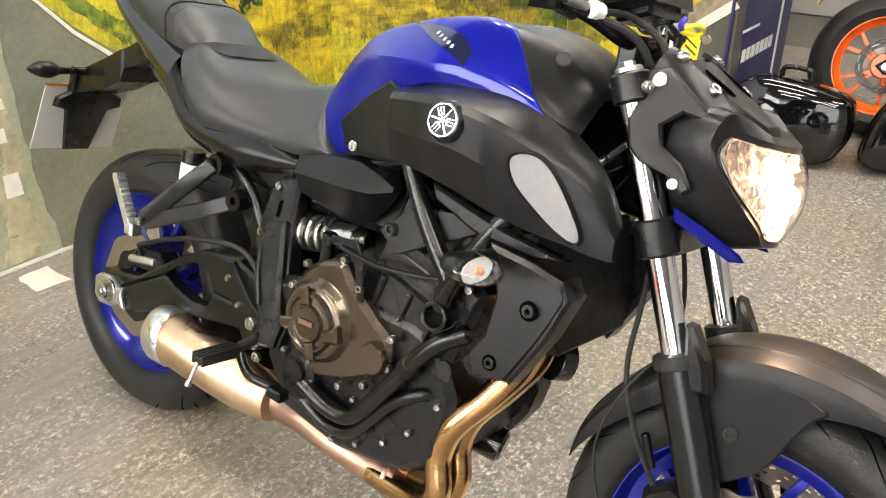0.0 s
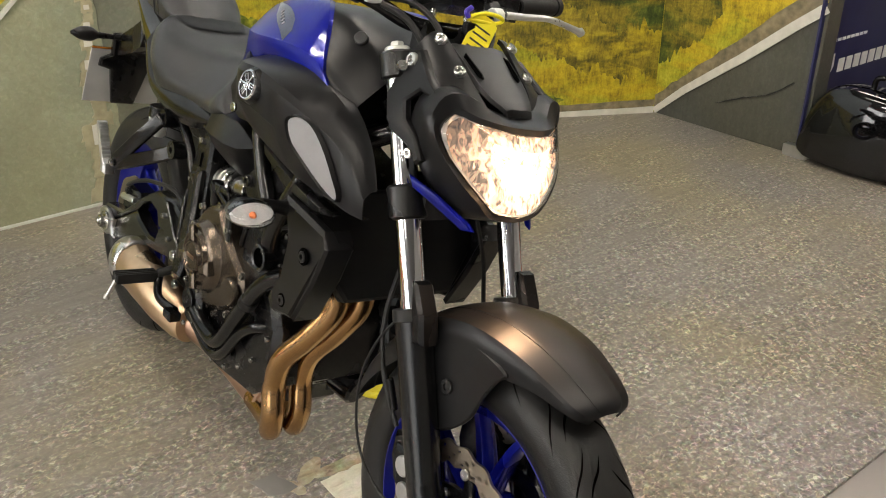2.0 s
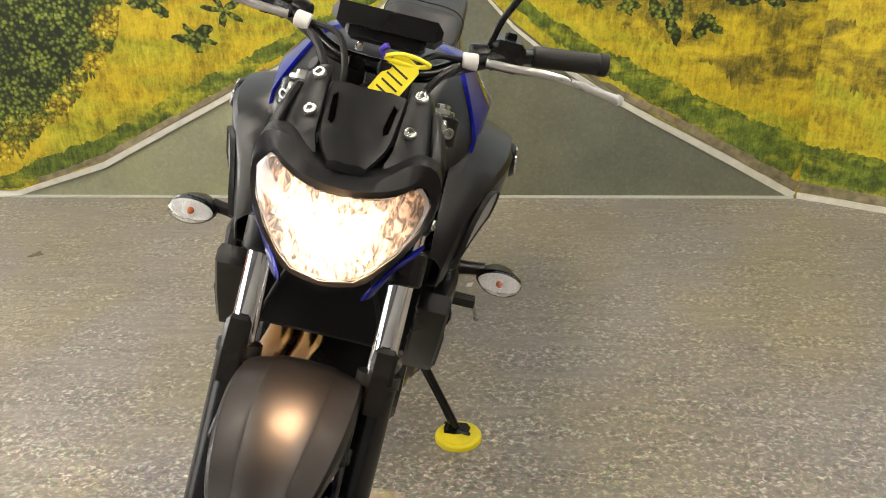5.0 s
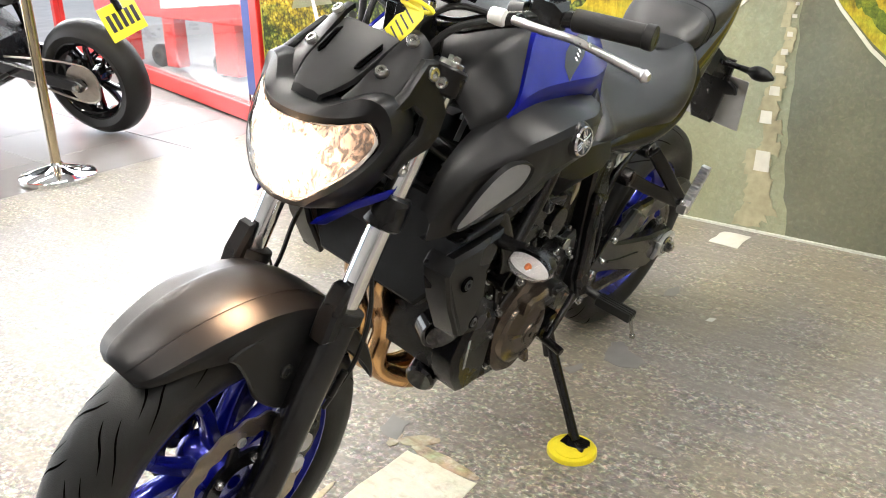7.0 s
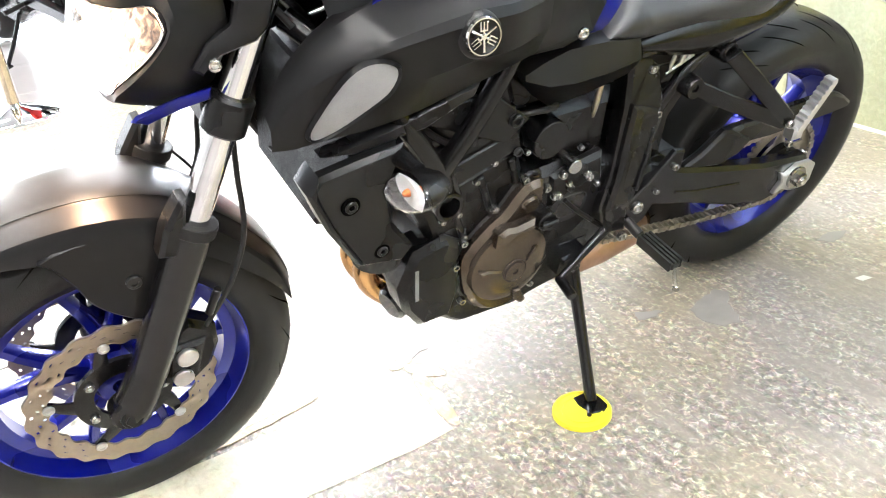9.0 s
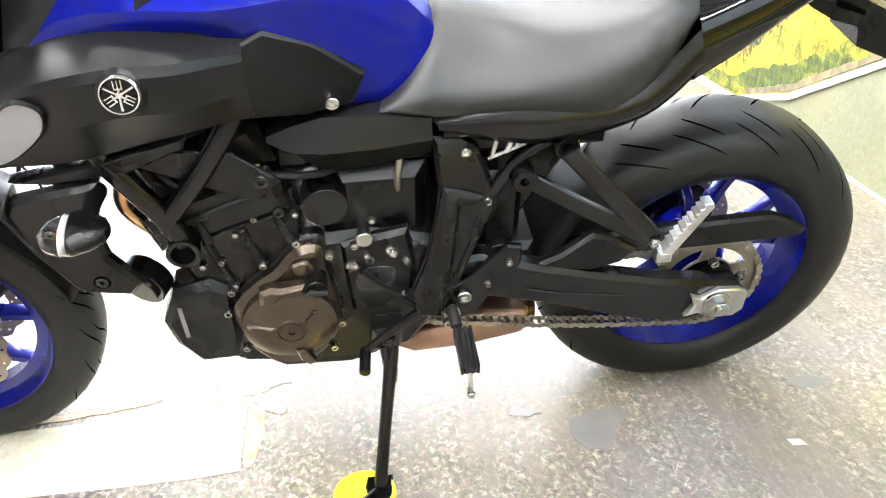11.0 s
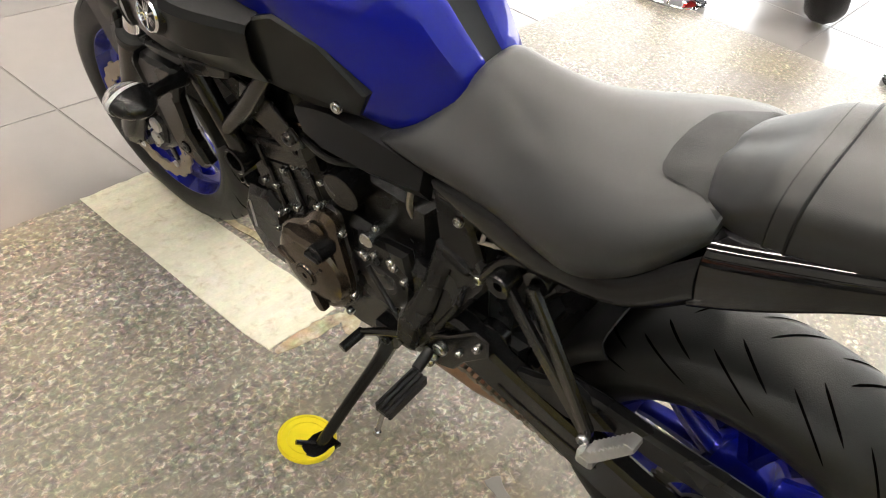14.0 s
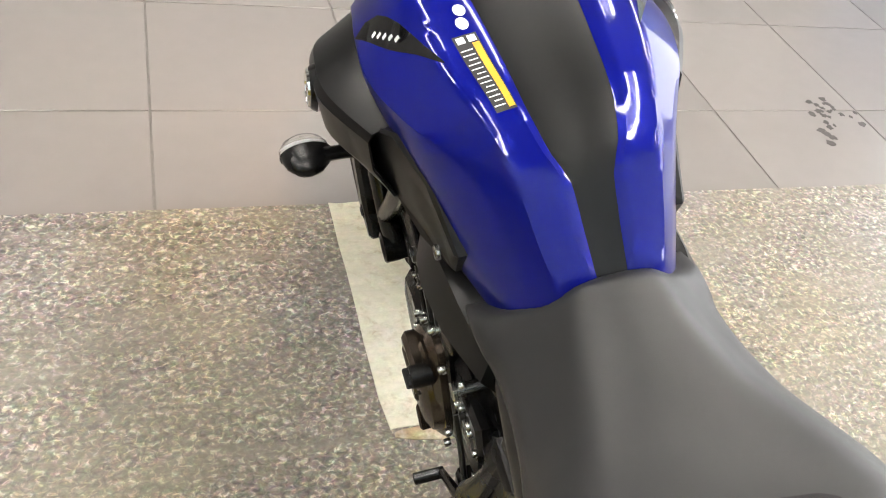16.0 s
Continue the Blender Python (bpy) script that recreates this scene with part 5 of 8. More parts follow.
part("hollow", plate([(0.752, 0.506), (0.724, 0.514), (0.716, 0.486), (0.744, 0.484)], 0.165, 0.176, 0.004, k=3), BRONZE, gen)
for q in ([(0.836, 0.396), (0.822, 0.398), (0.790, 0.386), (0.800, 0.378), (0.830, 0.384)], [(0.742, 0.388), (0.737, 0.393), (0.719, 0.416), (0.726, 0.418)], [(0.762, 0.328), (0.747, 0.328), (0.731, 0.294), (0.742, 0.288), (0.756, 0.302)]):
    part("lug", plate(q, 0.172, 0.192, 0.0035), BRONZE, gen)
part("oil_cap", merge(rod((0.714, 0.165, 0.474), (0.714, 0.200, 0.474), 0.0185, n=14), box((0.714, 0.203, 0.474), (0.033, 0.012, 0.009), 0.002)), BLACK, gen, "black oil filler cap")
for x, z in ((0.739, 0.541), (0.796, 0.500), (0.853, 0.448), (0.690, 0.508), (0.680, 0.352), (0.866, 0.400), (0.848, 0.312), (0.698, 0.292)):
    bolt(gen, (x, 0.150, z), (0, 1, 0), 0.0075, BOLTM, 0.011)
sc = part("sprocket_cover", plate([(0.672, 0.515), (0.560, 0.535), (0.548, 0.47), (0.555, 0.40), (0.60, 0.362), (0.66, 0.358), (0.668, 0.43)], 0.115, 0.142, 0.008), BLACK, bike, "black front sprocket cover")
part("recess", plate([(0.645, 0.452), (0.62, 0.462), (0.585, 0.455), (0.585, 0.425), (0.605, 0.405), (0.64, 0.405), (0.65, 0.42)], 0.139, 0.1428, 0.001, k=3), GREYB, sc)
for x, z, mt, r in ((0.586, 0.491, BOLTM, 0.008), (0.648, 0.515, BOLTM, 0.008), (0.625, 0.478, DARKBOLT, 0.007), (0.650, 0.470, BOLTM, 0.007)):
    bolt(sc, (x, 0.141, z), (0, 1, 0), r, mt, 0.008)
part("shift_shaft", merge(rod((0.632, 0.10, 0.532), (0.632, 0.150, 0.532), 0.010), rod((0.632, 0.148, 0.532), (0.632, 0.156, 0.532), 0.014)), BOLTM, bike, "plated bolt end")
part("stand_bracket", merge(plate([(0.628, 0.345), (0.560, 0.345), (0.545, 0.290), (0.575, 0.262), (0.625, 0.285)], 0.110, 0.136, 0.006), rod((0.612, 0.158, 0.285), (0.606, 0.178, 0.232), 0.009)), FRAME, bike, "black side stand bracket with switch")
part("shift_rod", tube([(0.640, 0.150, 0.46), (0.60, 0.155, 0.42), (0.545, 0.165, 0.375)], 0.005, 8), BLACK, bike)
part("shift_lever", merge(tube([(0.545, 0.170, 0.375), (0.60, 0.175, 0.335), (0.645, 0.180, 0.300)], [0.010, 0.008, 0.007], 10), rod((0.645, 0.175, 0.298), (0.650, 0.225, 0.292), 0.010)), FRAME, bike, "black gear shift lever with rubber tip")
part("overflow_pipe", tube([(0.570, 0.10, 0.575), (0.572, 0.112, 0.62), (0.564, 0.108, 0.672)], 0.0055, 10), CHAINM, bike)
for x, z, r in ((0.618, 0.563, 0.006), (0.630, 0.490, 0.006), (0.592, 0.499, 0.008), (0.660, 0.472, 0.007), (0.565, 0.470, 0.006), (0.572, 0.395, 0.006)):
    bolt(sc, (x, 0.141, z), (0, 1, 0), r, BOLTM, 0.007)
for x, z in ((0.86, 0.505), (0.735, 0.590), (0.798, 0.588), (0.83, 0.56), (0.890, 0.500), (0.737, 0.541), (0.846, 0.452), (0.839, 0.346)):
    bolt(crank, (x, 0.142, z), (0, 1, 0), 0.006, BOLTM, 0.008)
for p0, p1, p2 in (((0.66, 0.10, 0.64), (0.70, 0.150, 0.665), (0.80, 0.13, 0.66)), ((0.84, 0.12, 0.62), (0.90, 0.145, 0.66), (0.96, 0.10, 0.71))):
    part("loom", tube([p0, p1, p2], 0.0055, 8), RUBBER, bike)
part("gasket_plate", plate([(0.800, 0.690), (0.775, 0.676), (0.752, 0.648), (0.760, 0.640), (0.790, 0.655), (0.806, 0.676)], 0.128, 0.134, 0.002, k=2), HEADER2, bike)
# clutch cover on the right
CX = lambda x: 0.586 + (x - 0.60) * 0.92
cpoly = [(CX(p), q) for p, q in [(0.590, 0.45), (0.592, 0.50), (0.612, 0.545), (0.655, 0.575), (0.705, 0.585), (0.722, 0.575), (0.745, 0.55), (0.80, 0.51), (0.838, 0.488), (0.850, 0.46), (0.842, 0.425), (0.80, 0.395), (0.74, 0.37), (0.66, 0.352), (0.62, 0.37), (0.598, 0.41)]]
clutch = part("clutch_cover", plate(cpoly, -0.128, -0.170, 0.010, k=3), BRONZE, bike, "bronze-painted clutch cover")
cc = (CX(0.668), 0.465)
part("drum", mirror(revolve([(0.0, 0.032), (0.028, 0.033), (0.031, 0.036), (0.033, 0.036), (0.036, 0.028), (0.046, 0.027), (0.049, 0.031), (0.053, 0.031), (0.057, 0.022), (0.066, 0.020), (0.070, 0.016), (0.074, 0.006), (0.080, 0.0)], 72, (cc[0], 0.168, cc[1]), closed=False)), BRONZE, clutch)
for a in (75, 165, 255):
    part("rib", moved(box((0.050, -0.198, 0), (0.034, 0.012, 0.020), 0.004), pose(cc[0], 0, cc[1], 0, a, 0)), BRONZE, clutch)
part("wing", plate([(CX(0.700), 0.462), (CX(0.742), 0.480), (CX(0.748), 0.450), (CX(0.712), 0.438)], -0.176, -0.202, 0.006), BRONZE, clutch)
part("inspection_plug", mirror(revolve([(0.0, 0.012), (0.026, 0.012), (0.029, 0.008), (0.030, 0.0)], 32, (CX(0.820), 0.172, 0.444), closed=False)), BRONZE, clutch, "round plug in the clutch cover")
part("text_bar", box((CX(0.668), -0.2045, 0.467), (0.034, 0.001, 0.009), 0.0003), HEADER2, clutch, "faint cast lettering")
for x, z in ((0.585, 0.43), (0.588, 0.51), (0.62, 0.56), (0.715, 0.592), (0.76, 0.552), (0.852, 0.488), (0.852, 0.435), (0.80, 0.385), (0.74, 0.362), (0.665, 0.345)):
    bolt(clutch, (CX(x), -0.164, z), (0, -1, 0), 0.0075, BOLTM, 0.010)
part("clutch_arm", merge(rod((0.628, -0.150, 0.56), (0.640, -0.158, 0.612), 0.012), rod((0.640, -0.158, 0.606), (0.642, -0.159, 0.625), 0.014), tube([(0.642, -0.16, 0.618), (0.70, -0.175, 0.612), (0.80, -0.185, 0.610), (0.93, -0.17, 0.63), (1.02, -0.12, 0.68)], 0.005, 8)), BLACK, bike, "clutch cable and release arm")
part("cable_stay", plate([(0.655, 0.628), (0.715, 0.632), (0.735, 0.60), (0.742, 0.53), (0.730, 0.53), (0.718, 0.585), (0.695, 0.612), (0.66, 0.612)], -0.165, -0.172, 0.002), BLACK, bike)
# water pump and hoses low on the right
pump = part("water_pump", merge(plate([(0.575, 0.375), (0.60, 0.395), (0.64, 0.385), (0.655, 0.345), (0.64, 0.30), (0.60, 0.29), (0.575, 0.32)], -0.13, -0.178, 0.010, k=2), rod((0.612, -0.17, 0.35), (0.612, -0.186, 0.35), 0.026)), BLACK, bike, "black water pump")
for x, z in ((0.58, 0.385), (0.645, 0.385), (0.655, 0.315), (0.59, 0.285)):
    bolt(pump, (x, -0.176, z), (0, -1, 0), 0.006, BOLTM, 0.006)
part("coolant_hose", tube([(0.63, -0.172, 0.335), (0.70, -0.172, 0.312), (0.76, -0.172, 0.322), (0.83, -0.175, 0.41), (0.90, -0.170, 0.505), (0.955, -0.155, 0.545)], 0.016, 14), FRAME, bike, "satin black coolant hose")
part("coolant_hose", tube([(0.63, -0.165, 0.300), (0.70, -0.165, 0.275), (0.76, -0.165, 0.290), (0.83, -0.165, 0.37), (0.885, -0.155, 0.41), (0.905, -0.12, 0.40)], 0.012, 12), FRAME, bike, "thin black coolant pipe")
part("hose_clamp", rod((0.855, -0.172, 0.445), (0.868, -0.172, 0.463), 0.0185), BLACK, bike)
for x, y, z in ((0.70, -0.152, 0.245), (0.76, -0.152, 0.26), (0.82, -0.152, 0.29), (0.87, -0.152, 0.33), (0.92, -0.152, 0.40), (0.74, -0.152, 0.34)):
    bolt(crank, (x, y, z), (0, -1, 0), 0.006, BOLTM, 0.006)
# oil filter, horn, belly parts at the front
part("oil_filter", rod((0.88, 0.045, 0.275), (0.945, 0.062, 0.262), 0.034, 0.033, b=0.006), GLOSSB, bike, "gloss black oil filter canister")
part("belly_cover", plate([(0.945, 0.455), (0.885, 0.470), (0.850, 0.445), (0.852, 0.33), (0.866, 0.282), (0.930, 0.280), (0.962, 0.33), (0.974, 0.385)], 0.085, 0.156, 0.012), BLACK, bike, "black plastic side tank beside the engine")
part("sticker", plate([(0.945, 0.422), (0.938, 0.422), (0.936, 0.352), (0.943, 0.352)], 0.1558, 0.1568, 0.0002), GREYMESH, bike, "narrow silver sticker")
part("horn", merge(rod((0.985, 0.095, 0.455), (1.00, 0.125, 0.45), 0.042), rod((0.998, 0.122, 0.451), (1.003, 0.131, 0.449), 0.033)), GLOSSB, bike, "black horn")
# shock absorber
shock = part("shock_absorber", merge(rod((0.44, -0.075, 0.572), (0.66, -0.075, 0.606), 0.014), rod((0.585, -0.075, 0.594), (0.64, -0.075, 0.603), 0.027)), STEEL, bike, "shock absorber lying across the frame")
coil = []
for i in range(97):
    a = 2 * math.pi * i / 16
    s = i / 96
    coil.append((0.460 + 0.130 * s, -0.075 + 0.031 * math.cos(a), 0.575 + 0.020 * s + 0.031 * math.sin(a)))
part("spring", tube(coil, 0.0065, 8, k=1), STEEL, shock, "steel coil spring")
# airbox sides under the tank
for s in (-1, 1):
    part("air_duct_cover", loft([[(x, s * y, z) for y, z in ring] for x, ring in ((0.760, ((0.128, 0.736), (0.150, 0.736), (0.152, 0.728), (0.128, 0.726))), (0.725, ((0.10, 0.758), (0.150, 0.750), (0.168, 0.718), (0.12, 0.682))),
                                 (0.680, ((0.10, 0.772), (0.150, 0.762), (0.174, 0.716), (0.12, 0.645))), (0.600, ((0.10, 0.766), (0.145, 0.756), (0.168, 0.714), (0.12, 0.652))), (0.520, ((0.10, 0.746), (0.134, 0.738), (0.144, 0.706), (0.12, 0.668))))]), MATTE, bike, "satin black angular air duct cover")
part("gearbox_top", box((0.61, 0.035, 0.56), (0.17, 0.15, 0.15), 0.02), ENGINE, bike)
part("airbox", box((0.64, 0, 0.70), (0.26, 0.20, 0.14), 0.02), BLACK, bike)
part("battery_box", box((0.36, 0, 0.68), (0.26, 0.19, 0.10), 0.02), BLACK, bike)
part("seat_lock", rod((0.375, 0.120, 0.700), (0.375, 0.134, 0.700), 0.010), BOLTM, bike)
part("inner_fender", plate([(0.42, 0.70), (0.30, 0.705), (0.245, 0.66), (0.30, 0.60), (0.36, 0.50), (0.41, 0.52)], -0.085, 0.085, 0.010), BLACK, bike)

# -- exhaust
for y0, y1, y2 in ((-0.085, -0.126, -0.080), (-0.028, -0.066, -0.020)):
    part("header_pipe", tube([(0.965, y0, 0.60), (1.015, y0, 0.550), (1.022, y0, 0.500), (0.985, (y0 + y1) / 2, 0.430), (0.940, y1, 0.365), (0.922, y1, 0.300), (0.932, y1, 0.240), (0.910, y1 * 0.9, 0.190), (0.85, y2, 0.165), (0.74, y2 * 0.8, 0.160)], 0.0235, 18, 7), HEADER, bike, "gold-brown heat-tinted header pipe")
part("collector", tube([(0.80, -0.045, 0.163), (0.72, -0.045, 0.163), (0.62, -0.055, 0.175), (0.55, -0.075, 0.205), (0.50, -0.105, 0.235), (0.46, -0.125, 0.25)], [0.042, 0.038, 0.033, 0.036, 0.042, 0.040], 18, 6), HEADER2, bike, "heat-stained exhaust collector")
part("silencer_box", loft([[(x, 0.005 + w * math.cos(q), z + h * math.sin(q)) for q in (2 * math.pi * k / 28 for k in range(28))] for x, w, h, z in ((0.305, 0.02, 0.012, 0.235), (0.312, 0.065, 0.036, 0.232), (0.34, 0.088, 0.050, 0.224), (0.45, 0.094, 0.054, 0.210), (0.55, 0.090, 0.048, 0.200), (0.60, 0.060, 0.036, 0.196), (0.64, 0.03, 0.028, 0.19))]), HEADER2, bike, "stained steel silencer chamber")
part("pipe_clamp", rod((0.785, -0.045, 0.163), (0.775, -0.045, 0.163), 0.045), HEADER2, bike)
muff_rings = []
for x, yc, zc, ry, rz in ((0.52, -0.132, 0.238, 0.032, 0.042), (0.49, -0.138, 0.244, 0.042, 0.050), (0.42, -0.150, 0.257, 0.048, 0.056), (0.33, -0.160, 0.272, 0.050, 0.058), (0.25, -0.168, 0.284, 0.050, 0.058)):
    muff_rings.append([(x, yc + ry * math.cos(q), zc + rz * math.sin(q)) for q in (2 * math.pi * j / 32 for j in range(32))])
muff = part("muffler", loft(muff_rings), MUFFLER, bike, "stubby champagne-coloured muffler")
cap = []
for x, f in ((0.255, 1.0), (0.25, 1.07), (0.215, 1.07), (0.200, 0.98), (0.200, 0.62), (0.225, 0.58)):
    cap.append([(x, -0.1690 + 0.050 * f * math.cos(q), 0.285 + 0.060 * f * math.sin(q)) for q in (2 * math.pi * j / 32 for j in range(32))])
part("end_cap", loft(cap), ALU, muff, "silver muffler end cap")
part("heat_guard", tube([(0.60, -0.205, 0.32), (0.53, -0.215, 0.325), (0.475, -0.195, 0.36)], [0.010, 0.009, 0.010], 10), FRAME, bike, "black rear brake pedal")
part("pedal_pad", box((0.612, -0.215, 0.318), (0.035, 0.030, 0.020), 0.004), FRAME, bike)

# -- side stand
FOOT = (0.640, 0.322, 0.084)
stand = part("side_stand", merge(tube([(0.600, 0.150, 0.300), (0.602, 0.175, 0.262), (0.625, 0.262, 0.160), (0.640, 0.318, 0.092)], [0.016, 0.013, 0.011, 0.012], 12), plate([(0.575, 0.330), (0.63, 0.325), (0.635, 0.285), (0.605, 0.255), (0.58, 0.28)], 0.128, 0.162, 0.006)), FRAME, bike, "black side stand folded out")
part("foot", merge(moved(plate([(-0.024, -0.030), (0.022, -0.030), (0.028, -0.004), (0.022, 0.030), (0.0, 0.038), (-0.020, 0.028)], -0.006, 0.008, 0.003, ax="z"), pose(*FOOT, 14.2)), tube([(0.648, 0.325, 0.090), (0.662, 0.340, 0.096), (0.672, 0.352, 0.104)], 0.005, 8)), FRAME, stand)
spr = [(0.588 + 0.006 * math.cos(i * 1.2) + 0.012 * i / 60, 0.150 + 0.045 * i / 60, 0.285 - 0.06 * i / 60 + 0.006 * math.sin(i * 1.2)) for i in range(61)]
part("spring", tube(spr, 0.0016, 6, k=1), STEEL, stand)
bolt(stand, (0.602, 0.162, 0.300), (0, 1, 0), 0.012, DARKBOLT, 0.008)

# -- fuel tank: x, top, shoulder, flank, waist, hem as (y, z)
TANK = [(0.505, 0.852, (0.055, 0.840), (0.068, 0.806), (0.076, 0.770), (0.080, 0.745)),
        (0.540, 0.890, (0.066, 0.882), (0.080, 0.846), (0.092, 0.788), (0.092, 0.748)),
        (0.590, 0.946, (0.076, 0.940), (0.097, 0.896), (0.112, 0.820), (0.112, 0.752)),
        (0.650, 0.982, (0.090, 0.977), (0.124, 0.932), (0.134, 0.852), (0.130, 0.766)),
        (0.720, 1.004, (0.106, 0.998), (0.160, 0.944), (0.156, 0.888), (0.146, 0.780)),
        (0.800, 1.021, (0.116, 1.016), (0.182, 0.948), (0.174, 0.908), (0.152, 0.800)),
        (0.880, 1.028, (0.118, 1.022), (0.180, 0.952), (0.176, 0.914), (0.155, 0.815)),
        (0.960, 1.018, (0.110, 1.012), (0.170, 0.946), (0.170, 0.906), (0.155, 0.815)),
        (1.030, 0.982, (0.096, 0.974), (0.160, 0.916), (0.160, 0.878), (0.148, 0.815)),
        (1.070, 0.945, (0.080, 0.935), (0.138, 0.885), (0.140, 0.855), (0.132, 0.810))]


def tank_rows(s=1, lift=0.0):
    rows = []
    for x, zc, *ring in TANK:
        pts = [(0.0, zc), (ring[0][0] * 0.5, zc + 0.001)] + ring
        out = []
        for y, z in pts:
            d = Vector((y, (z - (zc - 0.12)) * 0.9))
            d = d.normalized() * lift if d.length > 0 else d
            out.append((x, s * (y + d.x), z + d.y))
        rows.append(out)
    return rows


def tank_point(u, v, s, lift):
    """A point of the tank's skin: u along it 0..1, v from the middle 0..1 down."""
    rows = tank_rows(s, lift)
    a, b = u * (len(rows) - 1), v * 5
    i, j = min(int(a), len(rows) - 2), 0

    def cr(p, t, n):
        k = min(int(t), n - 2)
        f = t - k
        q = [np.array(p[max(0, min(n - 1, k + e))], float) for e in (-1, 0, 1, 2)]
        return 0.5 * ((2 * q[1]) + (q[2] - q[0]) * f + (2 * q[0] - 5 * q[1] + 4 * q[2] - q[3]) * f * f + (3 * q[1] - q[0] - 3 * q[2] + q[3]) * f ** 3)

    def taut(p, t):
        k = min(int(t), 4)
        f = t - k
        return 0.30 * cr(p, t, 6) + 0.70 * ((1 - f) * np.array(p[k], float) + f * np.array(p[k + 1], float))

    lines = [taut(rows[k], b) for k in range(len(rows))]
    return cr(lines, a, len(rows))


half = loft([[tank_point(i / 36, j / 20, 1, 0.0) for j in range(21)] for i in range(37)], caps=False, closed=False)
tank = part("fuel_tank", merge(half, mirror(half)), MATTE, bike, "graphite centre cover of the fuel tank", 50)
STRIP = [(0.0, 0.125), (0.10, 0.12), (0.19, 0.125), (0.25, 0.195), (0.33, 0.212), (0.44, 0.198), (0.57, 0.20), (0.63, 0.245), (0.69, 0.34), (0.75, 0.44), (0.81, 0.545), (0.87, 0.645), (0.92, 0.73), (0.97, 0.79)]
for s in (-1, 1):
    rows = []
    for i in range(41):
        u = 0.97 * i / 40
        v0 = float(np.interp(u, [p[0] for p in STRIP], [p[1] for p in STRIP]))
        v1 = 0.98 if u < 0.42 else max(v0 + 0.02, 0.98 - 0.20 * min(1, (u - 0.42) / 0.16))
        row = []
        mid = min(max(0.6, v0 + 0.01), v1 - 0.005)
        for j in range(21):
            v = v0 + (mid - v0) * j / 12 if j <= 12 else mid + (v1 - mid) * (j - 12) / 8
            edge = min(j, 20 - j, i, 40 - i)
            row.append(tank_point(u, v, s, 0.0065 if edge > 0 else 0.001))
        rows.append(row)
    cover = part("tank_cover", loft(rows, caps=False, closed=False), BLUE, bike, "glossy blue tank cover", 28)
    # black graphic with white letters and a warning sticker
    quad = lambda u0, u1, v0, v1, l: loft([[tank_point(u0 + (u1 - u0) * i / 6, v0 + (v1 - v0) * j / 6, s, l) for j in range(7)] for i in range(7)], caps=False, closed=False)
    part("graphic", loft([[tank_point(u, v0 + (v1 - v0) * j / 5, s, 0.0072) for j in range(6)] for u, v0, v1 in ((0.455, 0.40, 0.405), (0.505, 0.425, 0.455), (0.545, 0.440, 0.495), (0.585, 0.455, 0.525), (0.62, 0.475, 0.550), (0.65, 0.500, 0.575), (0.675, 0.545, 0.60))], caps=False, closed=False), GLOSSB if s > 0 else FLASHM, cover, "black flash on the tank")
    for k in range(5):
        part("letter_bar", quad(0.556 + 0.015 * k, 0.564 + 0.015 * k, 0.468 + 0.013 * k, 0.482 + 0.013 * k, 0.0078), PRINTW if s > 0 else GREYMESH, cover)
    if s > 0:
        st = part("warning_sticker", quad(0.330, 0.490, 0.240, 0.335, 0.0074), PRINTK, cover, "black and orange warning sticker")
        part("orange_field", quad(0.334, 0.470, 0.244, 0.272, 0.0080), PRINTO, st)
        for k in range(13):
            part("text_bar", quad(0.340 + 0.0098 * k, 0.3425 + 0.0098 * k, 0.280, 0.329 - 0.012 * (k % 3 == 1), 0.0080), PRINTW, st)
        for q in (0.248, 0.292):
            part("icon_bar", quad(0.473, 0.486, q, q + 0.032, 0.0080), PRINTW, st)
        for q in (0.512, 0.540):
            part("round_label", loft([[tank_point(q + 0.013 * f * math.cos(a), 0.272 + (q - 0.51) * -0.5 + 0.024 * f * math.sin(a), s, 0.0076) for a in (2 * math.pi * i / 16 for i in range(17))] for f in (0.05, 1.0)], caps=False, closed=False), PRINTW, cover, "round white label")
part("tank_cap_bolt", rod((1.005, -0.105, 0.985), (1.010, -0.112, 0.99), 0.012), PRINTK, bike)

# -- side panels: x, then (y, z) from top edge to bottom edge
SIDE = [(0.768, ((0.145, 0.907), (0.172, 0.906), (0.197, 0.896), (0.203, 0.886), (0.202, 0.842), (0.180, 0.792), (0.145, 0.786))),
        (0.850, ((0.145, 0.926), (0.178, 0.925), (0.234, 0.906), (0.242, 0.895), (0.239, 0.843), (0.196, 0.784), (0.150, 0.776))),
        (0.915, ((0.145, 0.930), (0.178, 0.929), (0.238, 0.908), (0.246, 0.896), (0.242, 0.842), (0.198, 0.772), (0.155, 0.764))),
        (0.985, ((0.145, 0.924), (0.174, 0.922), (0.230, 0.895), (0.237, 0.884), (0.232, 0.826), (0.196, 0.755), (0.160, 0.748))),
        (1.045, ((0.140, 0.902), (0.164, 0.900), (0.208, 0.872), (0.214, 0.862), (0.210, 0.806), (0.188, 0.744), (0.155, 0.738))),
        (1.100, ((0.138, 0.868), (0.154, 0.866), (0.184, 0.844), (0.189, 0.834), (0.189, 0.786), (0.178, 0.738), (0.150, 0.733))),
        (1.140, ((0.138, 0.826), (0.152, 0.824), (0.171, 0.806), (0.174, 0.798), (0.175, 0.766), (0.170, 0.731), (0.148, 0.727))),
        (1.168, ((0.140, 0.776), (0.150, 0.775), (0.161, 0.764), (0.163, 0.760), (0.163, 0.748), (0.160, 0.729), (0.146, 0.727)))]


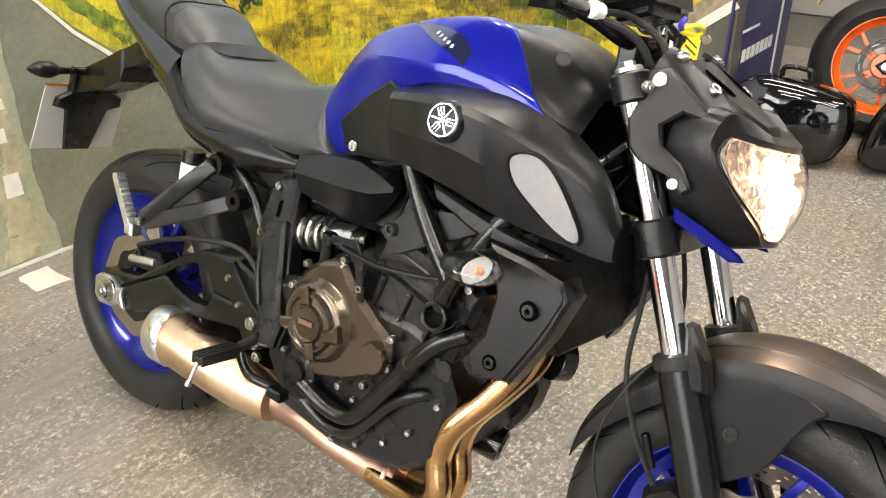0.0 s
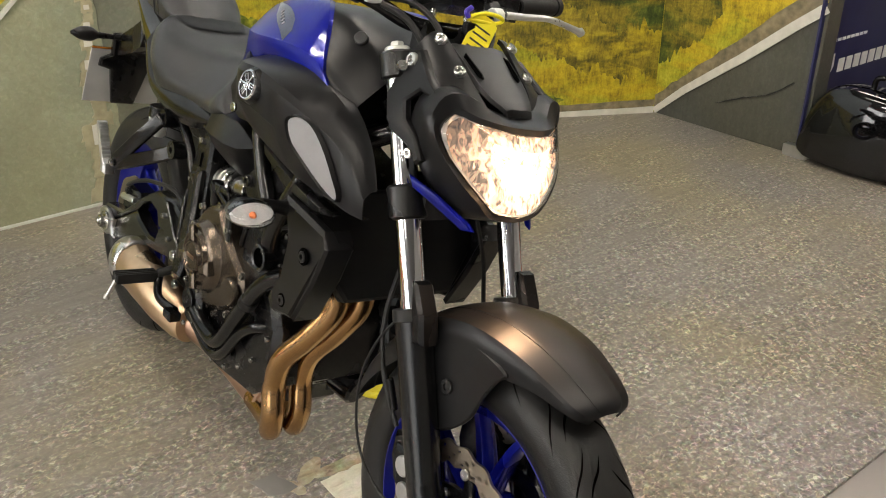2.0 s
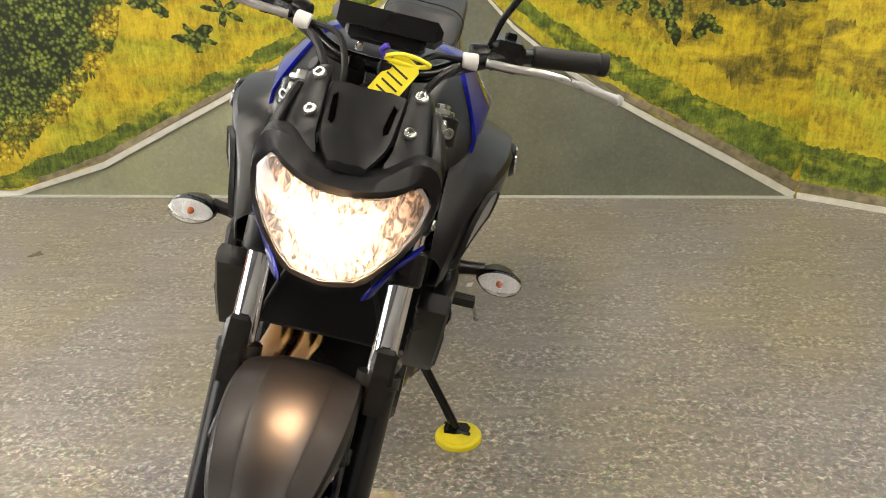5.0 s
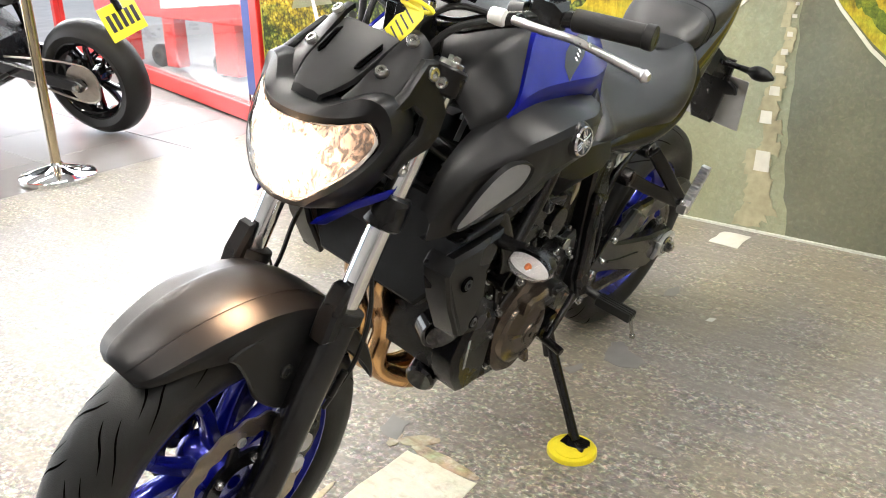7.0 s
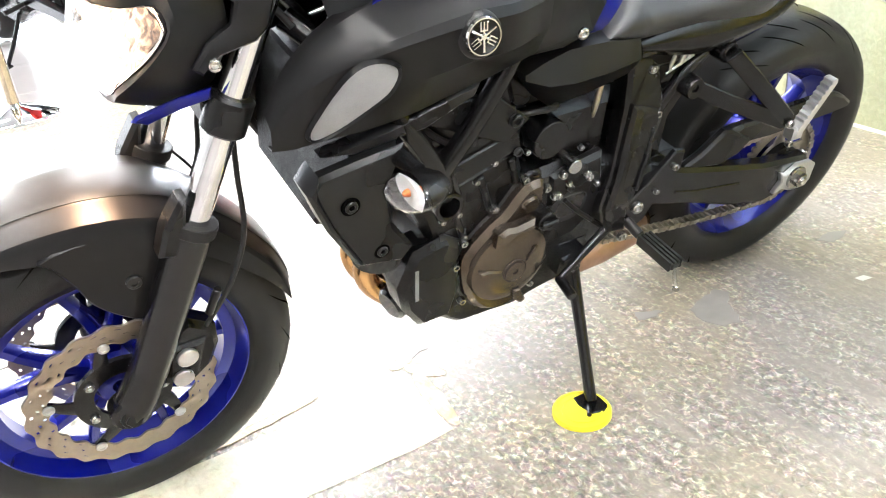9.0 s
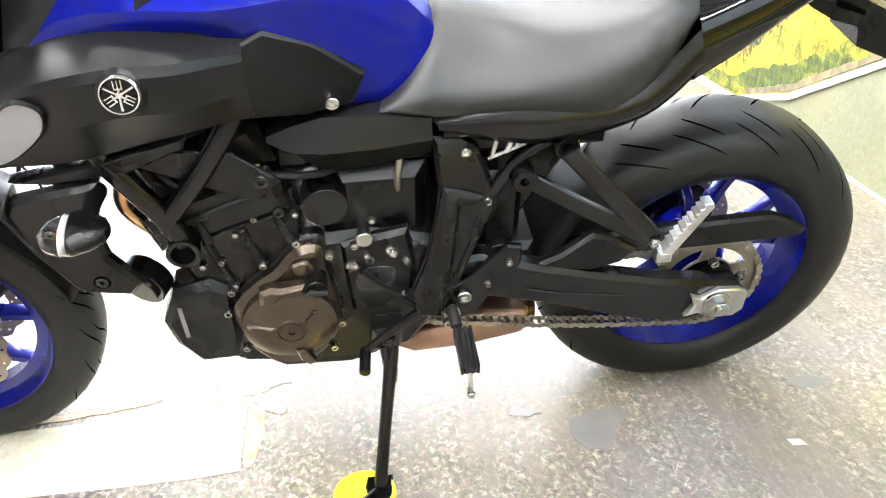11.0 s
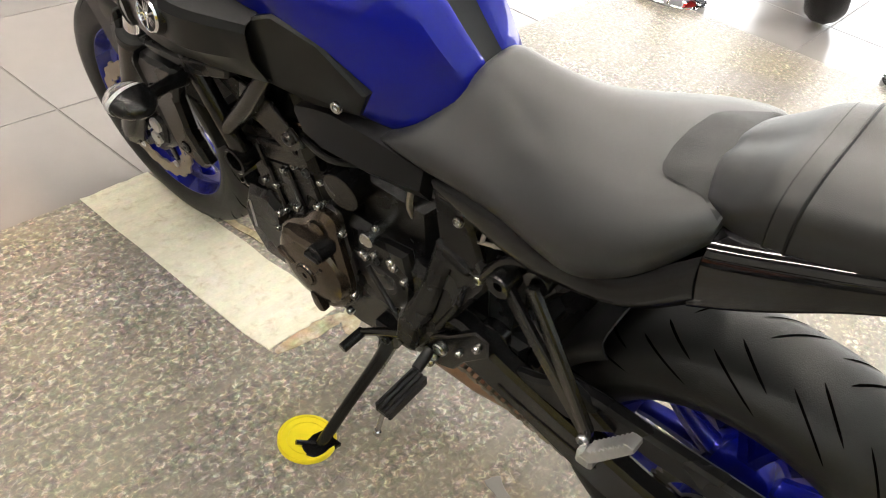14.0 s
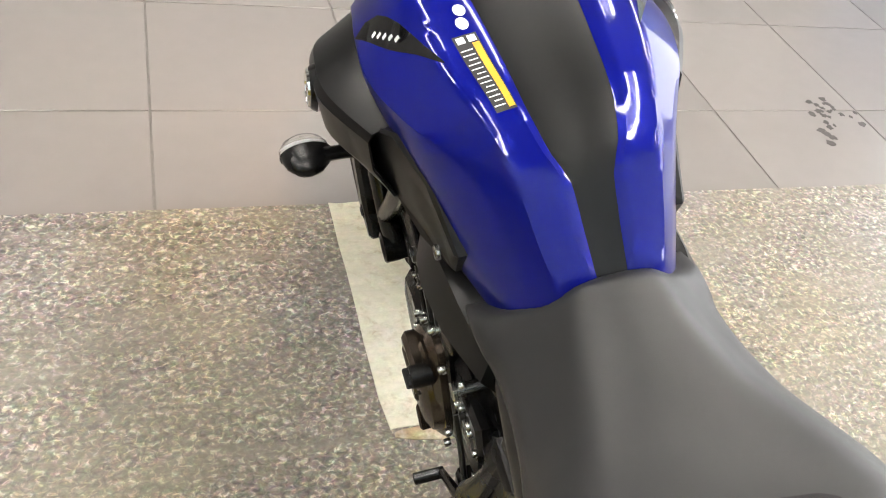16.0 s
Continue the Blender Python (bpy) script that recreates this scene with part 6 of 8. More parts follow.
def panel_y(x, z):
    """How far out the side panel stands at (x, z)."""
    xs = [r[0] for r in SIDE]
    i = max(0, min(len(xs) - 2, int(np.searchsorted(xs, x)) - 1))
    f = (x - xs[i]) / (xs[i + 1] - xs[i])
    ring = [((1 - f) * np.array(a) + f * np.array(b)) for a, b in zip(SIDE[i][1], SIDE[i + 1][1])]
    ring = ring[1:6]
    zs = [p[1] for p in ring][::-1]
    return float(np.interp(z, zs, [p[0] for p in ring][::-1]))


for s in (-1, 1):
    rows = [[(x, s * y, z) for y, z in ring] for x, ring in SIDE]
    pan = part("side_panel", shell(grid(rows, 4, 1) if s < 0 else grid([r[::-1] for r in rows], 4, 1), 0.003), MATTE, bike, "matte graphite side panel with air intake", 24)
    part("knee_panel", plate([(0.613, 0.822), (0.632, 0.778), (0.70, 0.774), (0.804, 0.786), (0.800, 0.850), (0.776, 0.900), (0.742, 0.911), (0.682, 0.880)], s * 0.100, s * 0.142, 0.004, bow=lambda x, z: s * max(0.0, (x - 0.645) * 0.465) - s * max(0, z - 0.84) * 0.09 - s * max(0.0, 0.845 - z) * max(0.0, x - 0.69) * 4.6 - s * 0.006 * min(1.0, max(0.0, (x - 0.64) / 0.12))), MATTE, bike, "angular graphite knee panel")
    # recess and mesh of the air intake
    out = [(1.014, 0.850), (1.046, 0.862), (1.078, 0.842), (1.116, 0.784), (1.128, 0.752), (1.112, 0.741), (1.074, 0.762), (1.026, 0.810)]
    inn = [tuple(p) for p in smooth_line(inset(out, 0.0045), 4, True)]
    outs = [tuple(p) for p in smooth_line(out, 4, True)]
    rim = part("intake_rim", loft([[(x, s * (panel_y(x, z) + 0.002), z) for x, z in outs], [(x, s * (panel_y(x, z) + 0.010), z) for x, z in [tuple(p) for p in smooth_line(inset(out, 0.002), 4, True)]], [(x, s * (panel_y(x, z) + 0.004), z) for x, z in inn]], caps=False), MATTE, pan)
    part("intake_mesh", loft([[(x, s * (panel_y(x, z) + 0.0065), z) for x, z in inn], [(1.065 + (x - 1.065) * 0.5, s * (panel_y(1.065 + (x - 1.065) * 0.5, 0.805 + (z - 0.805) * 0.5) + 0.0065), 0.805 + (z - 0.805) * 0.5) for x, z in inn], [(1.065 + (x - 1.065) * 0.05, s * (panel_y(1.065, 0.805) + 0.0065), 0.805 + (z - 0.805) * 0.05) for x, z in inn]]), GREYMESH, rim, "pale grey mesh insert")
    # raised collar and round badge
    bx, bz = 0.912, 0.879
    by = panel_y(bx, bz)
    n = Vector((0.05, s * 1.0, 0.16)).normalized()
    col = revolve([(0.0, 0.004), (0.0285, 0.004), (0.0315, 0.002), (0.036, -0.006)], 40, closed=False)
    turn = Matrix.Translation((bx, s * (by + 0.004), bz)) @ Vector((0, 1, 0)).rotation_difference(n).to_matrix().to_4x4()
    turn = turn @ Matrix.Scale(0.88, 4)
    bd = part("badge", moved(col, turn), BLACK, pan, "round chrome badge on a black field")
    ring = moved(revolve([(0.0245, 0.004), (0.0255, 0.0075), (0.0275, 0.0075), (0.0290, 0.004)], 40), turn)
    part("ring", ring, CHROME, bd)
    rays = []
    for i in range(3):
        a = 2 * math.pi * i / 3 + math.pi / 6
        spin = turn @ pose(0, 0, 0, 0, math.degrees(a), 0)
        rays.append(moved(box((-0.006, 0.0055, 0), (0.034, 0.003, 0.0036), 0.0008), spin))
        for q in (-1, 0, 1):
            rays.append(moved(box((0.0155, 0.0055, q * 0.0052), (0.013, 0.003, 0.0024), 0.0006), spin))
        rays.append(moved(box((0.0090, 0.0055, 0), (0.003, 0.003, 0.0128), 0.0006), spin))
    part("emblem", merge(*rays, moved(rod((0, 0.004, 0), (0, 0.008, 0), 0.0052), turn)), CHROME, bd)
    bolt(pan, (0.662, s * 0.150, 0.786), (0, s, 0), 0.010, BOLTM, 0.006)
    part("lower_flap", plate([(0.86, 0.772), (1.00, 0.735), (1.11, 0.715), (1.06, 0.705), (0.95, 0.715), (0.87, 0.748)], s * 0.155, s * 0.185, 0.005), BLACK, pan)

# -- seats
SEAT = [(0.596, 0.758, (0.060, 0.758), (0.118, 0.758), (0.138, 0.756), (0.120, 0.748)),
        (0.560, 0.785, (0.060, 0.782), (0.120, 0.780), (0.142, 0.760), (0.130, 0.742)),
        (0.525, 0.835, (0.058, 0.828), (0.104, 0.800), (0.138, 0.762), (0.132, 0.738)),
        (0.495, 0.866, (0.050, 0.852), (0.092, 0.806), (0.132, 0.762), (0.130, 0.736)),
        (0.440, 0.856, (0.058, 0.842), (0.098, 0.800), (0.134, 0.764), (0.132, 0.738)),
        (0.380, 0.848, (0.072, 0.834), (0.112, 0.800), (0.144, 0.768), (0.140, 0.742)),
        (0.320, 0.850, (0.096, 0.836), (0.138, 0.806), (0.160, 0.772), (0.152, 0.742)),
        (0.260, 0.862, (0.118, 0.848), (0.156, 0.816), (0.168, 0.780), (0.158, 0.744)),
        (0.205, 0.880, (0.118, 0.868), (0.150, 0.838), (0.158, 0.808), (0.148, 0.772)),
        (0.160, 0.896, (0.102, 0.886), (0.130, 0.860), (0.136, 0.838), (0.128, 0.812)),
        (0.128, 0.900, (0.080, 0.890), (0.104, 0.874), (0.108, 0.862), (0.100, 0.848))]
PILL = [(0.176, 0.888, (0.030, 0.887), (0.050, 0.884), (0.056, 0.878), (0.050, 0.872)),
        (0.160, 0.903, (0.052, 0.901), (0.076, 0.891), (0.082, 0.884), (0.076, 0.866)),
        (0.122, 0.930, (0.066, 0.926), (0.090, 0.913), (0.098, 0.898), (0.090, 0.868)),
        (0.092, 0.953, (0.073, 0.949), (0.096, 0.935), (0.103, 0.913), (0.095, 0.869)),
        (0.058, 0.966, (0.076, 0.962), (0.099, 0.947), (0.106, 0.922), (0.098, 0.872)),
        (0.000, 0.980, (0.080, 0.977), (0.101, 0.966), (0.108, 0.938), (0.098, 0.894)),
        (-0.055, 0.996, (0.078, 0.993), (0.099, 0.984), (0.106, 0.958), (0.094, 0.918)),
        (-0.110, 1.008, (0.069, 1.006), (0.088, 0.998), (0.094, 0.976), (0.084, 0.944)),
        (-0.160, 1.014, (0.055, 1.012), (0.072, 1.004), (0.078, 0.990), (0.068, 0.968)),
        (-0.195, 1.010, (0.036, 1.008), (0.052, 1.000), (0.055, 0.992), (0.045, 0.980))]


def cushion(secs, ku=4):
    rows = []
    for x, zc, *r in secs:
        rows.append([(x, -y, z) for y, z in r[::-1]] + [(x, -r[0][0] * 0.5, zc * 0.7 + r[0][1] * 0.3 + 0.002), (x, 0, zc), (x, r[0][0] * 0.5, zc * 0.7 + r[0][1] * 0.3 + 0.002)] + [(x, y, z) for y, z in r])
    g = grid(rows, ku, 3)
    m = len(smooth_line(rows[0], 3))
    k = len(g[0]) // m
    return g[0], g[1] + [tuple(range(m)), tuple(reversed(range((k - 1) * m, k * m)))] + [tuple(range(0, k * m, m)) + tuple(reversed(range(m - 1, k * m, m)))]


seat = part("seat", cushion(SEAT), VINYL, bike, "dark grey smooth vinyl rider seat", 60)
pillion = part("pillion_seat", cushion(PILL), VINYL, bike, "dark grey vinyl passenger seat", 60)
for x, r in ((0.057, 0.0024), (0.080, 0.0014)):
    i = 3 if x > 0.058 else 4
    f = (PILL[i][0] - x) / (PILL[i][0] - PILL[i + 1][0])
    zc = PILL[i][1] * (1 - f) + PILL[i + 1][1] * f
    half = [(PILL[i][k][0] * (1 - f) + PILL[i + 1][k][0] * f, PILL[i][k][1] * (1 - f) + PILL[i + 1][k][1] * f) for k in (2, 3, 4, 5)]
    line = [(x, -y, z) for y, z in half[::-1]] + [(x, -half[0][0] * 0.5, zc * 0.7 + half[0][1] * 0.3 + 0.002), (x, 0, zc), (x, half[0][0] * 0.5, zc * 0.7 + half[0][1] * 0.3 + 0.002)] + [(x, y, z) for y, z in half]
    part("seam", tube(line, r, 6, 4), VINYL2, pillion)


def seat_top(x, y, lift):
    xs = [r[0] for r in SEAT][::-1]
    sec = SEAT[::-1]
    i = max(0, min(len(xs) - 2, int(np.searchsorted(xs, x)) - 1))
    f = (x - xs[i]) / (xs[i + 1] - xs[i])
    prof = lambda r: float(np.interp(abs(y), [0, r[2][0] * 0.5, r[2][0], r[3][0], r[4][0]], [r[1], r[1] * 0.7 + r[2][1] * 0.3 + 0.002, r[2][1], r[3][1], r[4][1]]))
    return (x, y, (1 - f) * prof(sec[i]) + f * prof(sec[i + 1]) + lift)


rows = []
for i in range(17):
    x = 0.229 - 0.098 * i / 16
    w = float(np.interp(0.229 - x, [0, 0.003, 0.008, 0.018, 0.032, 0.070, 0.098], [0.020, 0.044, 0.061, 0.072, 0.077, 0.088, 0.100]))
    rows.append([seat_top(x, w * (j / 8 - 1), 0.0035) for j in range(17)])
part("grip_patch", loft(rows, caps=False, closed=False), VINYL2, seat, "grained darker patch at the back of the seat", 60)

# -- tail
for s in (-1, 1):
    lower = [(0.505, 0.704), (0.42, 0.684), (0.32, 0.684), (0.195, 0.716), (0.118, 0.774), (0.0, 0.838), (-0.12, 0.926), (-0.24, 0.998)]
    upper = [(0.512, 0.730), (0.42, 0.746), (0.33, 0.751), (0.215, 0.766), (0.126, 0.846), (0.05, 0.862), (-0.09, 0.950), (-0.24, 1.020)]
    rows = []
    for i, ((a, b), (c, d)) in enumerate(zip(lower, upper)):
        y0 = (0.122, 0.136, 0.149, 0.147, 0.131, 0.114, 0.090, 0.045)[i]
        rows.append([(a, s * (y0 - 0.012), b), ((2 * a + c) / 3, s * (y0 + 0.004), (2 * b + d) / 3), ((a + 2 * c) / 3, s * (y0 + 0.004), (b + 2 * d) / 3), (c, s * (y0 - 0.010), d)])
    part("seat_side_cover", shell(grid(rows[:5] if s > 0 else [r[::-1] for r in rows[:5]], 5, 4), 0.003), FRAME, bike, "satin black cover under the seat edge", 50)
    # broad gloss panel from the seat's end to the tail, rolled under and climbing inwards below the pillion pad
    tail = []
    for x, y, zb, zt in ((0.126, 0.131, 0.766, 0.858), (0.080, 0.124, 0.790, 0.874), (0.035, 0.117, 0.818, 0.892), (-0.020, 0.108, 0.856, 0.914), (-0.085, 0.097, 0.892, 0.942), (-0.150, 0.080, 0.925, 0.970), (-0.200, 0.062, 0.952, 0.992), (-0.240, 0.044, 0.980, 1.012)):
        h = zt - zb
        tail.append([(x, s * (y - 0.045), zb + 0.006), (x, s * (y - 0.008), zb), (x, s * y, zb + 0.22 * h), (x, s * (y - 0.001), zb + 0.55 * h), (x, s * (y - 0.010), zb + 0.84 * h), (x, s * (y - 0.026), zt), (x, s * max(y - 0.070, 0.004), zt + 0.010)])
    part("tail_cover", shell(grid(tail if s > 0 else [r[::-1] for r in tail], 4, 3), 0.003), GLOSSB, bike, "gloss black tail cover", 40)
    # rear indicator
    part("rear_indicator", merge(tube([(-0.31, s * 0.03, 0.758), (-0.32, s * 0.08, 0.757), (-0.325, s * 0.12, 0.756)], [0.010, 0.008, 0.010], 10), tube([(-0.322, s * 0.115, 0.756), (-0.325, s * 0.135, 0.757), (-0.327, s * 0.165, 0.757), (-0.328, s * 0.190, 0.756)], [0.008, 0.020, 0.018, 0.004], 14)), BLACK, bike, "black rear indicator pod")
part("wiring_clip", merge(rod((0.425, 0.122, 0.650), (0.416, 0.122, 0.692), 0.0035), rod((0.402, 0.122, 0.658), (0.392, 0.122, 0.690), 0.0045), rod((0.388, 0.122, 0.664), (0.380, 0.122, 0.688), 0.0035), rod((0.432, 0.122, 0.648), (0.372, 0.122, 0.672), 0.003)), ALU, bike, "small bare metal bracket below the seat")
part("tail_light", plate([(-0.195, 0.926), (-0.215, 0.930), (-0.262, 0.992), (-0.255, 1.006), (-0.215, 0.985)], -0.045, 0.045, 0.006), REDP, bike, "red tail light lens")
part("undertail", loft([[(x, y, z) for y, z in ((-w, z0), (w, z0), (w, z1), (-w, z1))] for x, w, z0, z1 in ((0.28, 0.10, 0.70, 0.73), (0.12, 0.085, 0.772, 0.80), (-0.05, 0.060, 0.880, 0.905), (-0.2, 0.030, 0.955, 0.975))]), BLACK, bike)
tilt = lambda y, z: -(0.74 - z) * 0.38
hold = part("plate_holder", merge(loft([[(x, y, z) for y, z in ((-w, z0), (w, z0), (w, z1), (-w, z1))] for x, w, z0, z1 in ((-0.035, 0.026, 0.868, 0.886), (-0.088, 0.040, 0.827, 0.868), (-0.13, 0.040, 0.803, 0.856), (-0.178, 0.040, 0.788, 0.834), (-0.183, 0.045, 0.756, 0.832), (-0.25, 0.045, 0.727, 0.800), (-0.35, 0.050, 0.700, 0.755))]),
                                  plate([(-0.066, 0.765), (0.066, 0.765), (0.060, 0.700), (0.088, 0.684), (0.090, 0.660), (0.055, 0.650), (0.033, 0.540), (-0.033, 0.540), (-0.055, 0.650), (-0.090, 0.660), (-0.088, 0.684), (-0.060, 0.700)], -0.368, -0.345, 0.005, ax="x", bow=tilt)), BLACK, bike, "black number plate holder")
# dark sheet on the holder's side, painted as shade in its slot
part("slot_shade", plate([(-0.125, 0.838), (-0.20, 0.808), (-0.205, 0.800), (-0.13, 0.826)], 0.0405, 0.0425, 0.0005), VOIDSHADE, hold)
pl = part("number_plate", plate([(-0.114, 0.540), (0.114, 0.540), (0.114, 0.710), (-0.114, 0.710)], -0.374, -0.370, 0.001, ax="x", bow=tilt), PLATEB, bike, "pale number plate seen from behind")
part("reflector", box((-0.378, -0.085, 0.714), (0.008, 0.06, 0.006), 0.002), AMBER, hold, "amber reflector strip")

# -- front fork (axis from the top clamp to the axle)
def fork_x(z):
    return 1.120 + 0.430 * (0.967 - z)


for s in (-1, 1):
    y = s * 0.107
    fk = part("fork_leg", rod((fork_x(0.56), y, 0.56), (fork_x(0.955), y, 0.955), 0.0205, n=28), CHROME, bike, "polished chrome fork tube")
    part("slider", merge(rod((fork_x(0.605), y, 0.605), (fork_x(0.36), y, 0.36), 0.031, 0.029, n=28, b=0.004), tube([(fork_x(0.37), y, 0.37), (fork_x(0.32) + 0.005, y, 0.32), (WB, y * 0.98, FAX - 0.005)], [0.029, 0.031, 0.031], 20)), FRAME, fk, "matte black fork slider")
    part("dust_seal", rod((fork_x(0.618), y, 0.618), (fork_x(0.60), y, 0.60), 0.034, n=28), RUBBER, fk)
    part("fork_protector", moved(plate([(-0.010, -0.040), (0.018, -0.044), (0.022, 0.0), (0.014, 0.050), (0.004, 0.056), (-0.004, 0.02), (-0.010, 0.0)], s * -0.016, s * 0.022, 0.006), pose(fork_x(0.615) + 0.026, y, 0.615, 0, -23.3, 0)), BLACK, fk, "black fork guard")
    part("lower_clamp", rod((fork_x(0.745), y, 0.745), (fork_x(0.795), y, 0.795), 0.031, n=28, b=0.004), BLACK, fk)
    part("upper_clamp", rod((fork_x(0.945), y, 0.945), (fork_x(0.985), y, 0.985), 0.029, n=28, b=0.004), BLACK, fk)
    part("fork_cap", merge(rod((fork_x(0.983), y, 0.983), (fork_x(0.992), y, 0.992), 0.020), rod((fork_x(0.99), y, 0.99), (fork_x(1.0), y, 1.0), 0.011, n=6)), BOLTM, fk)
    bolt(fk, (fork_x(0.966) + 0.026, s * 0.120, 0.972), (0.9, s * 0.4, 0.1), 0.009, BOLTM, 0.010)
    part("axle_clamp", rod((WB, s * 0.088, FAX), (WB, s * 0.124, FAX), 0.032, n=32, b=0.004), FRAME, fk)
    part("axle_end", merge(rod((WB, s * 0.105, FAX), (WB, s * 0.136, FAX), 0.014, n=6), rod((WB, s * 0.10, FAX), (WB, s * 0.131, FAX), 0.020)), BLACK, fk)
    # brake caliper behind the slider
    cal = part("brake_caliper", merge(plate([(1.265, 0.392), (1.305, 0.422), (1.355, 0.402), (1.375, 0.352), (1.365, 0.302), (1.32, 0.282), (1.282, 0.312), (1.265, 0.352)], s * 0.050, s * 0.096, 0.010), plate([(1.285, 0.382), (1.345, 0.382), (1.355, 0.322), (1.305, 0.312)], s * 0.090, s * 0.104, 0.006)), FRAME, bike, "black four-piston brake caliper")
    for x, z, r in ((1.320, 0.360, 0.0175), (1.332, 0.319, 0.0165)):
        part("piston_cap", rod((x, s * 0.100, z), (x, s * 0.110, z), r), ALU, cal, "silver piston cap")
    bolt(cal, (1.355, s * 0.098, 0.392), (0, s, 0), 0.010, BOLTM, 0.010)
    bolt(cal, (1.372, s * 0.094, 0.327), (0, s, 0), 0.010, BOLTM, 0.010)
    part("brake_hose", tube([(1.282, s * 0.104, 0.412), (1.238, s * 0.116, 0.49), (1.205, s * 0.108, 0.57), (1.198, s * 0.088, 0.66), (1.185, s * 0.05, 0.76)], 0.0042, 8), RUBBER, bike, "thin black brake hose")
    part("banjo", rod((1.276, s * 0.110, 0.440), (1.258, s * 0.118, 0.49), 0.0065), BLACK, cal)
part("sensor_cable", tube([(1.245, -0.100, 0.60), (1.208, -0.118, 0.53), (1.190, -0.125, 0.44), (1.225, -0.130, 0.35), (1.30, -0.130, 0.305), (1.375, -0.126, 0.312)], 0.0024, 8), RUBBER, bike, "thin black wheel sensor cable")
part("lower_yoke", box((1.205, 0, 0.77), (0.06, 0.21, 0.040), 0.010), BLACK, bike)
part("upper_yoke", plate([(1.06, -0.05), (1.095, -0.125), (1.135, -0.130), (1.125, 0), (1.135, 0.130), (1.095, 0.125), (1.06, 0.05)], 0.955, 0.978, 0.006, ax="z"), BLACK, bike)
part("head_tube", rod((1.175, 0, 0.78), (1.095, 0, 0.96), 0.035), FRAME, bike)

# -- front mudguard
rows = []
for a, w, R, drop in ((59, 0.030, 0.350, 0.004), (60.5, 0.050, 0.356, 0.008), (64, 0.064, 0.359, 0.014), (72, 0.076, 0.360, 0.026), (82, 0.086, 0.360, 0.044), (94, 0.091, 0.360, 0.058), (106, 0.091, 0.357, 0.058), (116, 0.089, 0.349, 0.046),
                      (130, 0.087, 0.336, 0.038), (146, 0.086, 0.328, 0.026), (157, 0.085, 0.322, 0.012), (162.5, 0.083, 0.316, 0.003)):
    c, q = math.cos(math.radians(a)), math.sin(math.radians(a))
    k = min(1.0, w / 0.076)
    rows.append([(WB + (R - d) * c, y * w, FAX + (R - d) * q) for y, d in ((-1.0, 0.016 + drop), (-1.0, 0.016 + drop * 0.4), (-0.93, 0.015 * k), (-0.56, 0.0065 * k), (-0.49, 0.0045 * k), (-0.44, 0.0022 * k), (0, 0.0), (0.44, 0.0022 * k), (0.49, 0.0045 * k), (0.56, 0.0065 * k), (0.93, 0.015 * k), (1.0, 0.016 + drop * 0.4), (1.0, 0.016 + drop))])
guard = part("front_mudguard", shell(grid(rows, 5, 2), 0.003), MATTE, bike, "matte graphite front mudguard", 30)
for s in (-1, 1):
    part("fork_mount", plate([(1.275, 0.575), (1.31, 0.602), (1.40, 0.618), (1.475, 0.606), (1.462, 0.586), (1.442, 0.548), (1.425, 0.504), (1.390, 0.466), (1.360, 0.449), (1.335, 0.462), (1.305, 0.51), (1.28, 0.55)], s * 0.082, s * 0.0905, 0.003, k=3), MATTE, guard)
    bolt(guard, (1.366, s * 0.0905, 0.528), (0, s, 0), 0.012, DARKBOLT, 0.005)
    bolt(guard, (1.295, s * 0.0905, 0.560), (0, s, 0), 0.008, DARKBOLT, 0.004)

